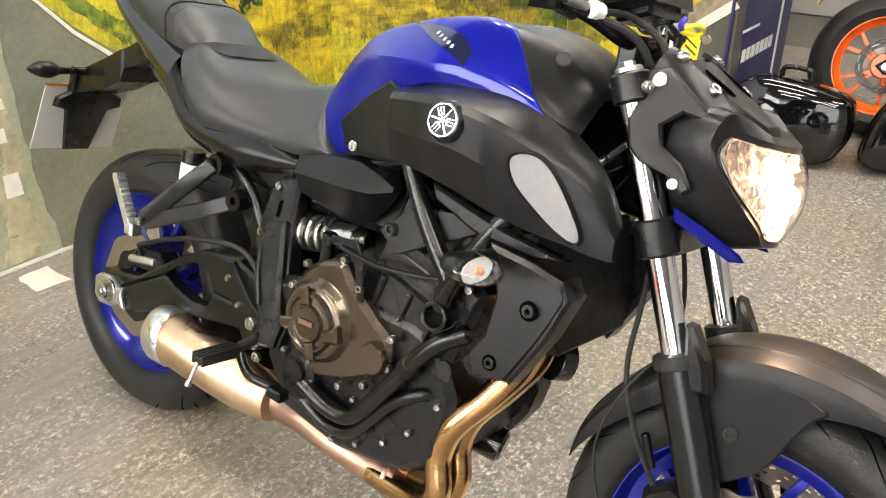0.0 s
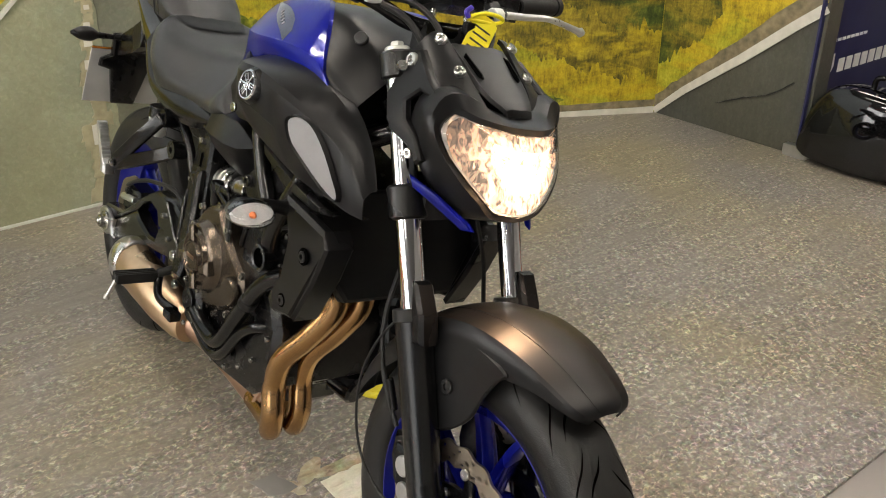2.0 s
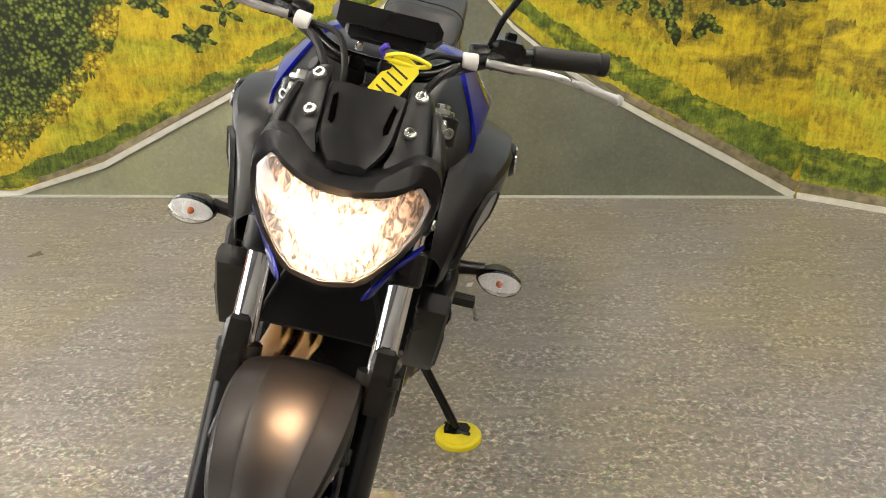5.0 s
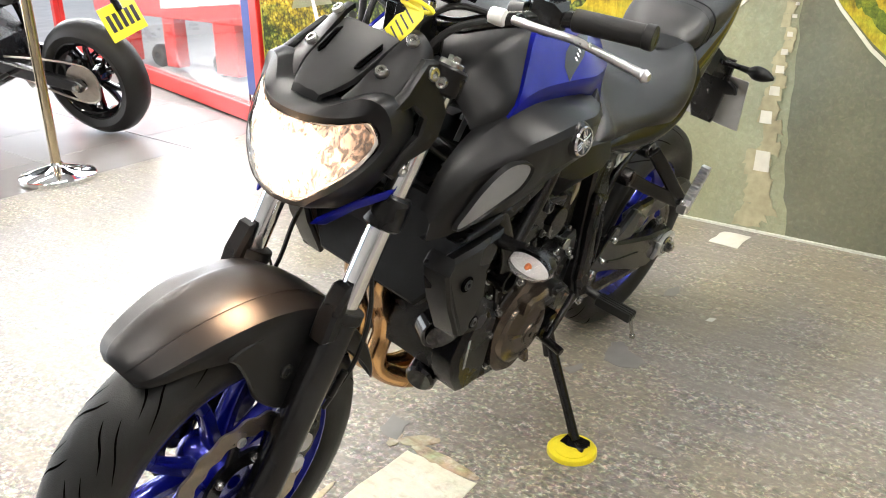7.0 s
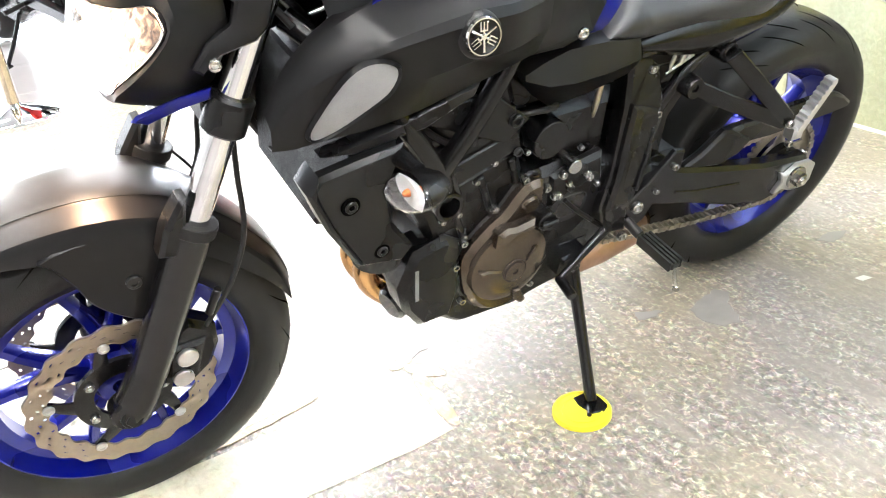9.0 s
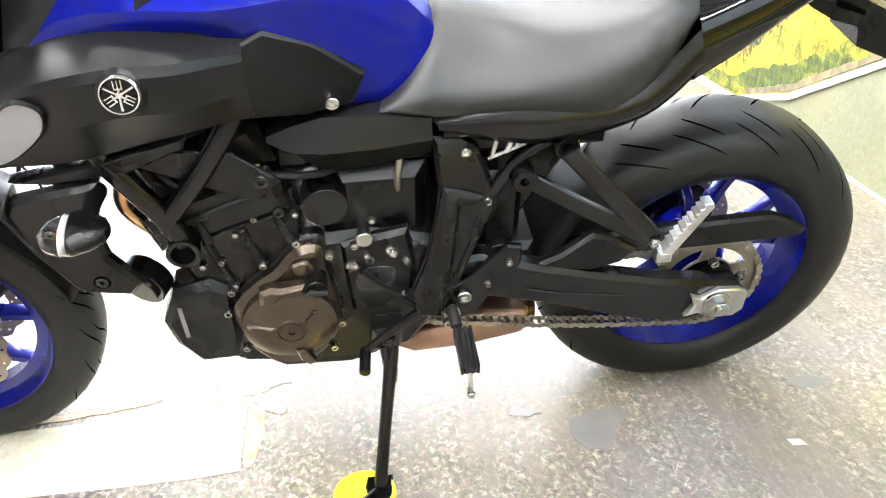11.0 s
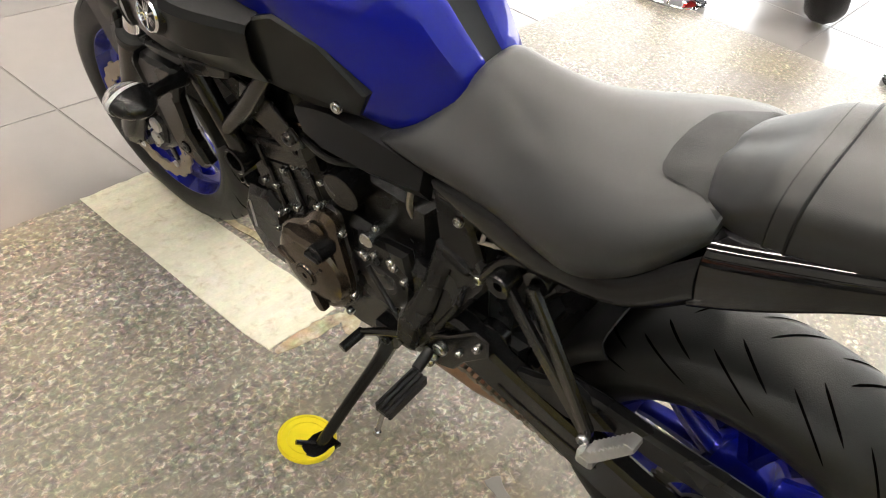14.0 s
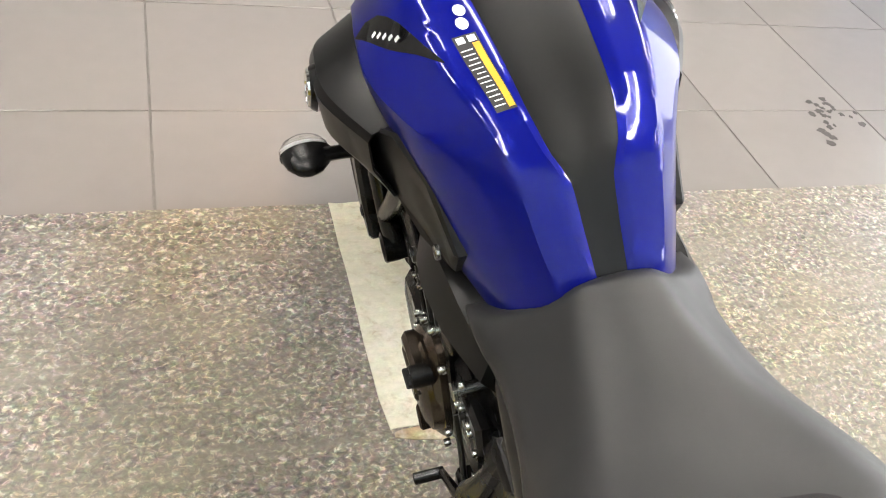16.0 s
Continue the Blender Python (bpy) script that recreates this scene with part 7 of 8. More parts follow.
# -- radiator
part("radiator", moved(plate([(-0.168, 0.1125), (0.168, 0.1125), (0.168, 0.0), (0.115, -0.082), (-0.115, -0.082), (-0.168, 0.0)], -0.018, 0.018, 0.006, ax="x"), pose(1.062, 0, 0.625, 0, -16, 0)), COREM, bike, "black radiator")
for s in (-1, 1):
    sh = part("radiator_shroud", plate([(0.990, 0.712), (1.066, 0.702), (1.116, 0.686), (1.130, 0.664), (1.106, 0.597), (1.060, 0.512), (0.992, 0.498), (0.972, 0.520), (1.007, 0.575), (1.016, 0.64)], s * 0.172, s * 0.200, 0.007, bow=lambda x, z: s * (-0.010 if x > 1.1 else 0)), BLACK, bike, "black radiator side shroud")
    part("front_lip", plate([(1.118, 0.692), (1.137, 0.667), (1.110, 0.594), (1.063, 0.508), (1.053, 0.514), (1.096, 0.60), (1.121, 0.66)], s * 0.140, s * 0.196, 0.005), BLACK, sh)
    # black discs on the surface paint the shade round the sunk bolts
    part("well_shade", rod((1.076, s * 0.196, 0.633), (1.076, s * 0.2008, 0.633), 0.0150), VOIDSHADE, sh)
    bolt(sh, (1.076, s * 0.1985, 0.633), (0, s, 0), 0.010, DARKBOLT, 0.005)
    part("well_shade", rod((1.028, s * 0.196, 0.534), (1.028, s * 0.2008, 0.534), 0.0135), VOIDSHADE, sh)
    bolt(sh, (1.028, s * 0.1985, 0.534), (0, s, 0), 0.009, DARKBOLT, 0.005)
    # front indicator on a stalk
    pod = loft([[(x, s * (0.272 + ry * math.cos(q)), 0.691 + rz * math.sin(q)) for q in (2 * math.pi * k / 24 for k in range(24))] for x, ry, rz in ((0.968, 0.010, 0.007), (0.974, 0.022, 0.013), (0.990, 0.034, 0.0185), (1.010, 0.0400, 0.0215), (1.016, 0.0400, 0.0215), (1.016, 0.038, 0.0200), (1.008, 0.036, 0.019))])
    ind = part("front_indicator", merge(tube([(1.000, s * 0.180, 0.690), (0.998, s * 0.215, 0.694), (0.996, s * 0.245, 0.697)], [0.016, 0.012, 0.012], 12), pod), BLACK, bike, "front indicator with clear lens")
    lens = []
    for f, x in ((1.0, 1.012), (0.97, 1.028), (0.80, 1.044), (0.45, 1.056), (0.08, 1.060)):
        lens.append([(x, s * (0.274 + 0.040 * f * math.cos(q)), 0.691 + 0.0205 * f * math.sin(q)) for q in (2 * math.pi * j / 24 for j in range(24))])
    part("lens", shell(loft(lens, caps=False), 0.0015), CLEAR, ind, "clear ribbed lens").visible_shadow = False
    part("reflector", loft([[(x, s * (0.274 + 0.038 * f * math.cos(q)), 0.691 + 0.0195 * f * math.sin(q)) for q in (2 * math.pi * j / 24 for j in range(24))] for f, x in ((1.0, 1.026), (0.75, 1.018), (0.4, 1.012), (0.1, 1.010))]), SILVER, ind, "bright silver reflector")
    part("bulb", loft([[(x, s * 0.274 + r * math.cos(q), 0.691 + r * math.sin(q)) for q in (2 * math.pi * j / 12 for j in range(12))] for x, r in ((1.008, 0.0045), (1.028, 0.0060), (1.034, 0.004), (1.036, 0.001))]), AMBERB, ind, "amber bulb")
part("frame_sticker", plate([(1.012, 0.93), (1.028, 0.935), (1.066, 0.855), (1.050, 0.848)], 0.150, 0.1515, 0.0004, bow=lambda x, z: -0.045 if x > 1.0 else 0), GREYMESH, bike, "small grey rating plate")

# -- headlight and cowl: outline points (y, z), front lens set back towards the sides
LENS = [(0.0, 0.914), (0.040, 0.915), (0.078, 0.920), (0.104, 0.927), (0.121, 0.902), (0.112, 0.868), (0.090, 0.838), (0.064, 0.812), (0.043, 0.795), (0.0, 0.790)]


def nose_x(y, z):
    """The headlight's front surface."""
    return 1.336 + 0.022 * (1 - ((z - 0.850) / 0.07) ** 2) - 5.3 * y * y


full = lambda L: L + [(-y, z) for y, z in L[-2:0:-1]]
ZL = 0.864
ring = full(LENS)
head = part("headlight", loft([[(nose_x(y, z) - 0.002, y, z) for y, z in ring], [(nose_x(y, z) - 0.016, y * 1.03, ZL + (z - ZL) * 1.03) for y, z in ring], [(1.22, y * 0.95, ZL + (z - ZL) * 0.95) for y, z in ring], [(1.18, y * 0.6, ZL + (z - ZL) * 0.6) for y, z in ring]], caps=False), BLACK, bike, "switched-on headlight")
lens_rows = []
for f in (1.0, 0.85, 0.65, 0.4, 0.15, 0.02):
    lens_rows.append([(nose_x(y * f, ZL + (z - ZL) * f), y * f, ZL + (z - ZL) * f) for y, z in ring])
part("lens", shell(loft(lens_rows, caps=False), 0.002), CLEAR, head, "clear headlight lens").visible_shadow = False
rnd = random.Random(7)
fine = [tuple(p) for p in smooth_line(ring, 3, True)]
jit = [rnd.uniform(-0.006, 0.006) for _ in fine]
refl = []
for i, (f, d) in enumerate(((0.985, 0.003), (0.955, 0.006), (0.925, 0.010))):
    refl.append([(nose_x(y * f, ZL + (z - ZL) * f) - d + (jit[(j * 3 + i) % len(fine)] * 0.5 if i else 0), y * f, ZL + (z - ZL) * f) for j, (y, z) in enumerate(fine)])
part("reflector", loft(refl, caps=False), ALU, head, "faceted mirror reflector", 15)
# bowl whose lit look is painted as emission
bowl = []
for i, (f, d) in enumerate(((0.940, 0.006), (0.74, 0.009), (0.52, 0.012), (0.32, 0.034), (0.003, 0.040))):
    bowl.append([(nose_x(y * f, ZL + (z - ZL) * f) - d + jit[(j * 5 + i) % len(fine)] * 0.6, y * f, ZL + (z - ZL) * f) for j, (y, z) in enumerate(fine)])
part("lit_bowl", loft(bowl, caps=False), BOWLGLOW, head, "headlight bowl with its warm glow painted on", 15)
# cowl round the lens: rings from the lens edge back to the rear hem
brow = [(0.0, 0.924), (0.042, 0.925), (0.080, 0.930), (0.110, 0.938), (0.130, 0.905), (0.120, 0.866), (0.097, 0.832), (0.069, 0.805), (0.047, 0.786), (0.0, 0.781)]
mids = [(0.0, 0.929, 1.324), (0.045, 0.934, 1.309), (0.085, 0.956, 1.275), (0.119, 0.950, 1.262), (0.133, 0.912, 1.256), (0.125, 0.868, 1.262), (0.104, 0.828, 1.273), (0.076, 0.799, 1.297), (0.050, 0.779, 1.312), (0.0, 0.774, 1.318)]
hem = [(0.0, 0.932, 1.285), (0.050, 0.942, 1.268), (0.090, 0.962, 1.248), (0.120, 0.954, 1.238), (0.131, 0.915, 1.232), (0.124, 0.868, 1.236), (0.105, 0.820, 1.246), (0.080, 0.788, 1.252), (0.055, 0.769, 1.272), (0.0, 0.764, 1.282)]
full3 = lambda L: [(x, y, z) for y, z, x in L] + [(x, -y, z) for y, z, x in L[-2:0:-1]]
sec0 = [(nose_x(y, z) - 0.004, y, z) for y, z in full(LENS)]
sec1 = [(nose_x(y * 0.97, z) + 0.003, y, z) for y, z in full(brow)]
sec3 = full3(hem)
sec4 = [(x - 0.04, y * 0.90, 0.86 + (z - 0.86) * 0.88) for x, y, z in sec3]
secs = [[tuple(p) for p in smooth_line(q, 3, True)] for q in (sec0, sec1, full3(mids), sec3, sec4)]
part("headlight_cowl", loft(secs, caps=False), MATTE, bike, "matte graphite headlight cowl", 34)
OFF, DX, DZ = 0.0, -0.006, -0.009
for s in (-1, 1):
    part("chin_wing", plate([(1.226, 0.822), (1.262, 0.800), (1.310, 0.768), (1.317, 0.759), (1.299, 0.757), (1.257, 0.780), (1.226, 0.802)], s * 0.108 + OFF, s * 0.116 + OFF, 0.0025, bow=lambda x, z: -s * 0.58 * max(0, x - 1.225) + s * 0.5 * (z - 0.79) * (x < 1.29)), BLUE, bike, "blue chin wing under the headlight")
    ear = part("cowl_bracket", plate([(x + DX, z + DZ) for x, z in [(1.148, 1.006), (1.146, 0.970), (1.140, 0.934), (1.150, 0.897), (1.168, 0.880), (1.214, 0.870), (1.238, 0.848), (1.250, 0.858), (1.228, 0.890), (1.197, 0.907), (1.190, 0.934), (1.214, 0.955), (1.252, 0.948), (1.262, 0.955), (1.225, 0.976), (1.176, 1.010)]], s * 0.116 + OFF, s * 0.132 + OFF, 0.004, bow=lambda x, z: -s * max(0.0, 0.36 * (z - 0.93)) - s * max(0.0, 0.12 * (x - 1.22))), MATTE, bike, "graphite bracket beside the flyscreen")
    wing = [[(x + DX, s * y + OFF, z + 0.005 + DZ) for x, y, z in row] for row in (
        ((1.156, 0.061, 1.034), (1.157, 0.078, 1.031), (1.152, 0.093, 1.014), (1.150, 0.099, 0.996)),
        ((1.176, 0.060, 1.026), (1.177, 0.076, 1.022), (1.174, 0.096, 1.003), (1.173, 0.104, 0.984)),
        ((1.229, 0.056, 0.988), (1.229, 0.070, 0.983), (1.226, 0.098, 0.969), (1.223, 0.108, 0.955)),
        ((1.258, 0.054, 0.966), (1.258, 0.068, 0.963), (1.252, 0.098, 0.952), (1.248, 0.108, 0.944)),
        ((1.280, 0.046, 0.946), (1.278, 0.062, 0.944), (1.268, 0.096, 0.940), (1.262, 0.106, 0.935)))]
    part("top_plate", shell(grid(wing if s < 0 else [r[::-1] for r in wing], 3, 2), 0.008), MATTE, ear)
    for p in ((1.176, 0.0735, 1.0270), (1.229, 0.0695, 0.9885)):
        bolt(ear, (p[0] + DX, s * p[1] + OFF, p[2] + DZ), (0.55, s * 0.25, 0.75), 0.0100, BOLTM, 0.007)
    bolt(ear, (1.162, s * 0.111 + OFF, 0.983), (0.1, s, 0.2), 0.011, BOLTM, 0.007)
    bolt(ear, (1.218, s * 0.130 + OFF, 0.853), (0.2, s, 0), 0.0085, BOLTM, 0.006)
rows = []
for x, w, z in ((1.180, 0.0575, 1.020), (1.205, 0.0560, 1.006), (1.238, 0.0535, 0.986), (1.264, 0.0490, 0.970), (1.286, 0.0385, 0.957), (1.302, 0.0280, 0.948), (1.307, 0.0270, 0.936)):
    x, z = x + DX, z + DZ
    rows.append([(x - 0.004, -w + OFF, z - 0.002), (x, -w * 0.93 + OFF, z + 0.003), (x, -w * 0.55 + OFF, z + 0.006), (x + 0.001, OFF, z + 0.005), (x, w * 0.55 + OFF, z + 0.006), (x, w * 0.93 + OFF, z + 0.003), (x - 0.004, w + OFF, z - 0.002)])
screen = part("flyscreen", shell(grid(rows[::-1], 2, 1), 0.010), MATTE, bike, "small graphite flyscreen", 16)
for s in (-1, 1):
    # black outlines that paint the shade of the screen's slots
    slot_shade = [(1.200, 0.0400), (1.206, 0.0460), (1.244, 0.0425), (1.249, 0.0360), (1.240, 0.0335)]
    part("slot_shade", loft([[(x + e + DX, s * y + OFF, 1.0125 + DZ - 0.605 * (x - 1.205) - 0.10 * (y - 0.030) + e) for x, y in pl] for pl, e in ((slot_shade, -0.0005), (slot_shade, 0.0015), (inset(slot_shade, 0.002), 0.0015), (inset(slot_shade, 0.0025), 0.0002))]), VOIDSHADE, screen)
part("inner_shell", box((1.17, 0, 0.89), (0.07, 0.15, 0.12), 0.02), BLACK, bike)

# -- bars, controls and dials
bar_pts = [(0.985, -0.345, 1.092), (1.00, -0.22, 1.080), (1.045, -0.13, 1.055), (1.075, -0.07, 1.030), (1.080, 0, 1.026), (1.075, 0.07, 1.030), (1.045, 0.13, 1.055), (1.00, 0.22, 1.080), (0.985, 0.345, 1.092)]
bars = part("handlebar", tube(bar_pts, 0.0125, 14), FRAME, bike, "black tapered handlebar")
for s in (-1, 1):
    part("grip", merge(rod((0.999, s * 0.225, 1.081), (0.984, s * 0.335, 1.091), 0.0168), rod((0.985, s * 0.330, 1.091), (0.983, s * 0.345, 1.092), 0.0185)), RUBBER, bike, "black rubber grip")
    part("switch_block", merge(moved(box((0, 0, 0), (0.042, 0.055, 0.048), 0.010), pose(1.008, s * 0.185, 1.076)), moved(box((0, 0, 0), (0.026, 0.018, 0.012), 0.003), pose(0.99, s * 0.185, 1.103))), BLACK, bike, "black switch housing")
    part("lever_perch", merge(rod((1.020, s * 0.130, 1.062), (1.015, s * 0.155, 1.068), 0.020), tube([(1.02, s * 0.150, 1.065), (1.05, s * 0.165, 1.064)], 0.010, 8)), BLACK, bike)
    part("adjuster", rod((1.055, s * 0.118, 1.060), (1.052, s * 0.142, 1.062), 0.013, n=10), WHITEP, bike, "pale cable adjuster")
    part("lever", merge(tube([(1.050, s * 0.155, 1.064), (1.052, s * 0.20, 1.066), (1.054, s * 0.26, 1.070), (1.044, s * 0.33, 1.061), (1.039, s * 0.362, 1.056)], [0.007, 0.0065, 0.006, 0.0062, 0.007], 10), revolve([(0.0, -0.0095), (0.006, -0.0075), (0.0095, 0.0), (0.006, 0.0075), (0.0, 0.0095)], 16, (1.038, s * 0.368, 1.055), closed=False)), ALU, bike, "polished silver lever")
    part("mirror_stalk", tube([(1.012, s * 0.155, 1.080), (1.018, s * 0.165, 1.13), (1.020, s * 0.20, 1.20)], 0.0055, 8), BLACK, bike)
    part("clamp", merge(box((1.078, s * 0.036, 1.005), (0.036, 0.032, 0.060), 0.006)), BLACK, bike)
    bolt(bars, (1.090, s * 0.036, 1.046), (0, 0, 1), 0.006, BOLTM, 0.012)
    part("cable", tube([(1.052, s * 0.12, 1.060), (1.085, s * 0.07, 1.060), (1.135, s * 0.045, 1.020), (1.150, s * 0.05, 0.94), (1.10, s * 0.09, 0.86)], 0.0052, 8), RUBBER, bike)
    part("cable", tube([(1.040, s * 0.13, 1.055), (1.10, s * 0.09, 1.035), (1.130, s * 0.062, 0.98), (1.135, s * 0.06, 0.90)], 0.006, 8), RUBBER, bike)
dash = part("instrument_panel", moved(merge(box((0, 0, 0), (0.085, 0.165, 0.030), 0.010), box((0.0, 0, -0.02), (0.06, 0.12, 0.02), 0.006)), pose(1.070, 0, 1.088, 0, -18, 0)), BLACK, bike, "black digital instrument panel")
part("display", moved(box((0.0, 0, 0.0155), (0.060, 0.135, 0.002), 0.0005), pose(1.070, 0, 1.088, 0, -18, 0)), GLOSSB, dash)
part("ignition_lock", merge(rod((1.115, 0, 0.975), (1.128, 0, 1.000), 0.022), rod((1.127, 0, 0.999), (1.130, 0, 1.004), 0.016)), BLACK, bike)

# ---- small things at the bike ----
bm = bike.matrix_world
puck = thing("stand_puck", pose(0.668, 0.318, 0), "round yellow plastic puck under the side stand", "stand pad")
pp = [(0.0555 * math.cos(2 * math.pi * i / 48), 0.0555 * math.sin(2 * math.pi * i / 48)) for i in range(48)]
part("plate", plate(pp, 0.0, 0.008, 0.002, ax="z"), YELLOW, puck)
part("rim", moved(revolve([(0.049, 0.0), (0.049, 0.010), (0.054, 0.010), (0.056, 0.007), (0.056, 0.0)], 48), pose(0, 0, 0, 90)), YELLOW, puck)
part("ring", moved(revolve([(0.036, 0.007), (0.036, 0.0095), (0.039, 0.0095), (0.039, 0.007)], 48), pose(0, 0, 0, 90)), YELLOW, puck)
tag = thing("key_tag", bm @ pose(1.128, 0.012, 1.000), "yellow card key tag hanging at the ignition", "key tag")
part("card", moved(plate([(-0.022, -0.03), (0.022, -0.03), (0.022, 0.035), (0.014, 0.042), (-0.014, 0.042), (-0.022, 0.035)], -0.0008, 0.0008, 0.0003), pose(0.012, 0.014, 0.024, -20, 24, 70)), TAGY, tag)
for i in range(4):
    part("text_bar", moved(box((0, -0.0012, -0.018 + 0.012 * i), (0.030, 0.0006, 0.003), 0.0001), pose(0.012, 0.014, 0.024, -20, 24, 70)), PRINTK, tag)
part("strap", tube([(0.0, -0.004, 0.055), (0.01, 0.02, 0.066), (0.012, 0.05, 0.064), (0.008, 0.062, 0.058), (0.006, 0.045, 0.052), (0.004, 0.016, 0.052)], 0.0034, 8, 5, True), TAGY, tag)
part("band", tube([(0.0, -0.004, 0.056), (0.0, -0.010, 0.064), (0.002, -0.002, 0.072)], 0.0045, 8), INKP, tag, "purple band")
part("key", merge(rod((-0.0, 0, 0.004), (0.0, 0, 0.03), 0.004), box((0, 0, 0.038), (0.012, 0.024, 0.02), 0.004)), BLACK, tag)

# ---- things round the bike ----
banner = thing("roll_up_banner", pose(0.41, 3.05, 0, 0, 0, 90), "navy blue display banner with pale lettering bars", "banner")
part("cloth", box((0, 0, 1.0), (0.86, 0.012, 1.94), 0.002), NAVY, banner)
part("base", box((0, 0, 0.025), (0.88, 0.12, 0.05), 0.008), ALU, banner)
part("white_line", box((0.265, -0.0080, 1.0), (0.030, 0.003, 1.8), 0.001), PRINTW, banner)
part("emblem", plate([(-0.31, 0.320), (-0.275, 0.365), (-0.28, 0.42), (-0.31, 0.395), (-0.34, 0.42), (-0.345, 0.365)], -0.010, -0.0065, 0.0005), PRINTW, banner, "pale shield emblem")
for i in range(7):
    part("letter_bar", box((-0.215 + 0.062 * i, -0.0085, 0.362), (0.046, 0.003, 0.056), 0.0005), PRINTW, banner)
for i in range(8):
    part("text_bar", box((-0.30 + 0.034 * i, -0.0085, 0.475), (0.024, 0.003, 0.012), 0.0003), PRINTW, banner)


def pannier(m):
    """A hard motorcycle side case with a bulged lid."""
    ob = thing("pannier", m, "gloss black hard side case on the floor", "side case", "side cases on the floor")
    rings = []
    for y, f, g in ((-0.12, 0.80, 0.82), (-0.105, 0.93, 0.94), (-0.05, 1.0, 1.0), (0.03, 1.0, 1.0), (0.09, 0.95, 0.95), (0.12, 0.85, 0.86)):
        poly = [(-0.24, 0.02), (0.14, 0.0), (0.25, 0.10), (0.26, 0.22), (0.20, 0.30), (-0.10, 0.34), (-0.22, 0.28), (-0.27, 0.14)]
        rings.append([(q[0] * f, y, 0.17 + (q[1] - 0.17) * g) for q in [tuple(p) for p in smooth_line(poly, 4, True)]])
    part("shell", loft(rings), GLOSSB, ob)
    part("seam", loft([[(x * 1.004, y, 0.17 + (z - 0.17) * 1.004) for x, _, z in rings[2]] for y in (-0.055, -0.047)], caps=False), BLACK, ob)
    part("handle", tube([(-0.06, 0.02, 0.325), (-0.05, 0.02, 0.372), (0.05, 0.02, 0.368), (0.06, 0.02, 0.315)], 0.011, 10), BLACK, ob)
    part("latch", box((0.17, -0.112, 0.17), (0.05, 0.02, 0.05), 0.005), BLACK, ob)
    return ob


pannier(pose(0.69, 2.68, 0, -6, 0, 4))
pannier(pose(1.26, 2.78, 0, -6, 0, 8))


def far_bike(m, wheel_mat, label, tank_mat):
    """A parked motorcycle of the same build, seen from a distance."""
    ob = thing("parked_motorcycle", m, label, "motorcycle", "parked motorcycles")
    for c, w, R in (((0, 0, 0.315), 0.18, 0.315), ((1.40, 0, 0.30), 0.12, 0.30)):
        prof = [(0.215, -w * 0.42), (0.25, -w * 0.5), (R - 0.045, -w * 0.46), (R - 0.014, -w * 0.28), (R, 0), (R - 0.014, w * 0.28), (R - 0.045, w * 0.46), (0.25, w * 0.5), (0.215, w * 0.42)]
        wh = part("wheel", merge(rim_geo(c, 0.215, w * 0.8), revolve([(0.02, 0.06), (0.05, 0.06), (0.06, 0), (0.05, -0.06), (0.02, -0.06)], 28, c)), wheel_mat, ob)
        for i in range(5):
            for k in (-1, 1):
                part("spoke", spoke(c, 2 * math.pi * i / 5 + 0.1 * k, 2 * math.pi * i / 5 + 0.26 * k, 0.05, 0.19, 0.011, 0.008, 0.02, 0.014), wheel_mat, wh)
        part("tyre", revolve(prof, 72, c, closed=False), RUBBER, wh)
        part("disc", disc(c, 0.075 if c[0] else -0.09, 0.085, 0.118, 0, n=80), FRAME, wh)
    for s in (-1, 1):
        part("swingarm", plate([(0.52, 0.44), (0.52, 0.36), (0.0, 0.28), (-0.04, 0.315), (0.0, 0.345)], s * 0.11, s * 0.15, 0.008), FRAME, ob)
        part("fork_leg", rod((1.10, s * 0.10, 0.95), (1.40, s * 0.10, 0.30), 0.026), FRAME, ob)
        part("axle_nut", rod((0, s * 0.15, 0.315), (0, s * 0.175, 0.315), 0.018, n=6), BOLTM, ob)
        part("footpeg", rod((0.46, s * 0.15, 0.36), (0.45, s * 0.26, 0.36), 0.012), RUBBER, ob)
    part("sprocket", revolve([(0.03, 0.0), (0.105, 0.0), (0.105, 0.008), (0.03, 0.012)], 48, (0, 0.10, 0.315)), CHAINM, ob)
    part("chain", tube([(0.0, 0.106, 0.42), (0.50, 0.106, 0.44), (0.545, 0.106, 0.40), (0.50, 0.106, 0.355), (0.0, 0.106, 0.21), (-0.10, 0.106, 0.315)], 0.006, 6, 5, True), CHAINM, ob)
    part("engine", merge(plate([(0.50, 0.52), (0.52, 0.30), (0.70, 0.22), (0.92, 0.28), (0.95, 0.50), (0.98, 0.70), (0.75, 0.74)], -0.15, 0.15, 0.03)), ENGINE, ob)
    part("side_cover", rod((0.76, 0.14, 0.40), (0.76, 0.18, 0.40), 0.085), ENGINE, ob)
    part("frame", merge(*[tube([(1.08, s * 0.05, 0.88), (0.85, s * 0.15, 0.78), (0.55, s * 0.13, 0.68), (0.50, s * 0.12, 0.42)], 0.022, 10) for s in (-1, 1)]), FRAME, ob)
    part("fuel_tank", cushion([(0.50, 0.85, (0.05, 0.84), (0.10, 0.80), (0.11, 0.78), (0.10, 0.75)), (0.65, 0.98, (0.09, 0.97), (0.15, 0.90), (0.15, 0.84), (0.13, 0.78)), (0.88, 1.02, (0.11, 1.01), (0.18, 0.95), (0.18, 0.88), (0.15, 0.80)), (1.05, 0.95, (0.08, 0.94), (0.14, 0.89), (0.14, 0.85), (0.12, 0.80))]), tank_mat, ob)
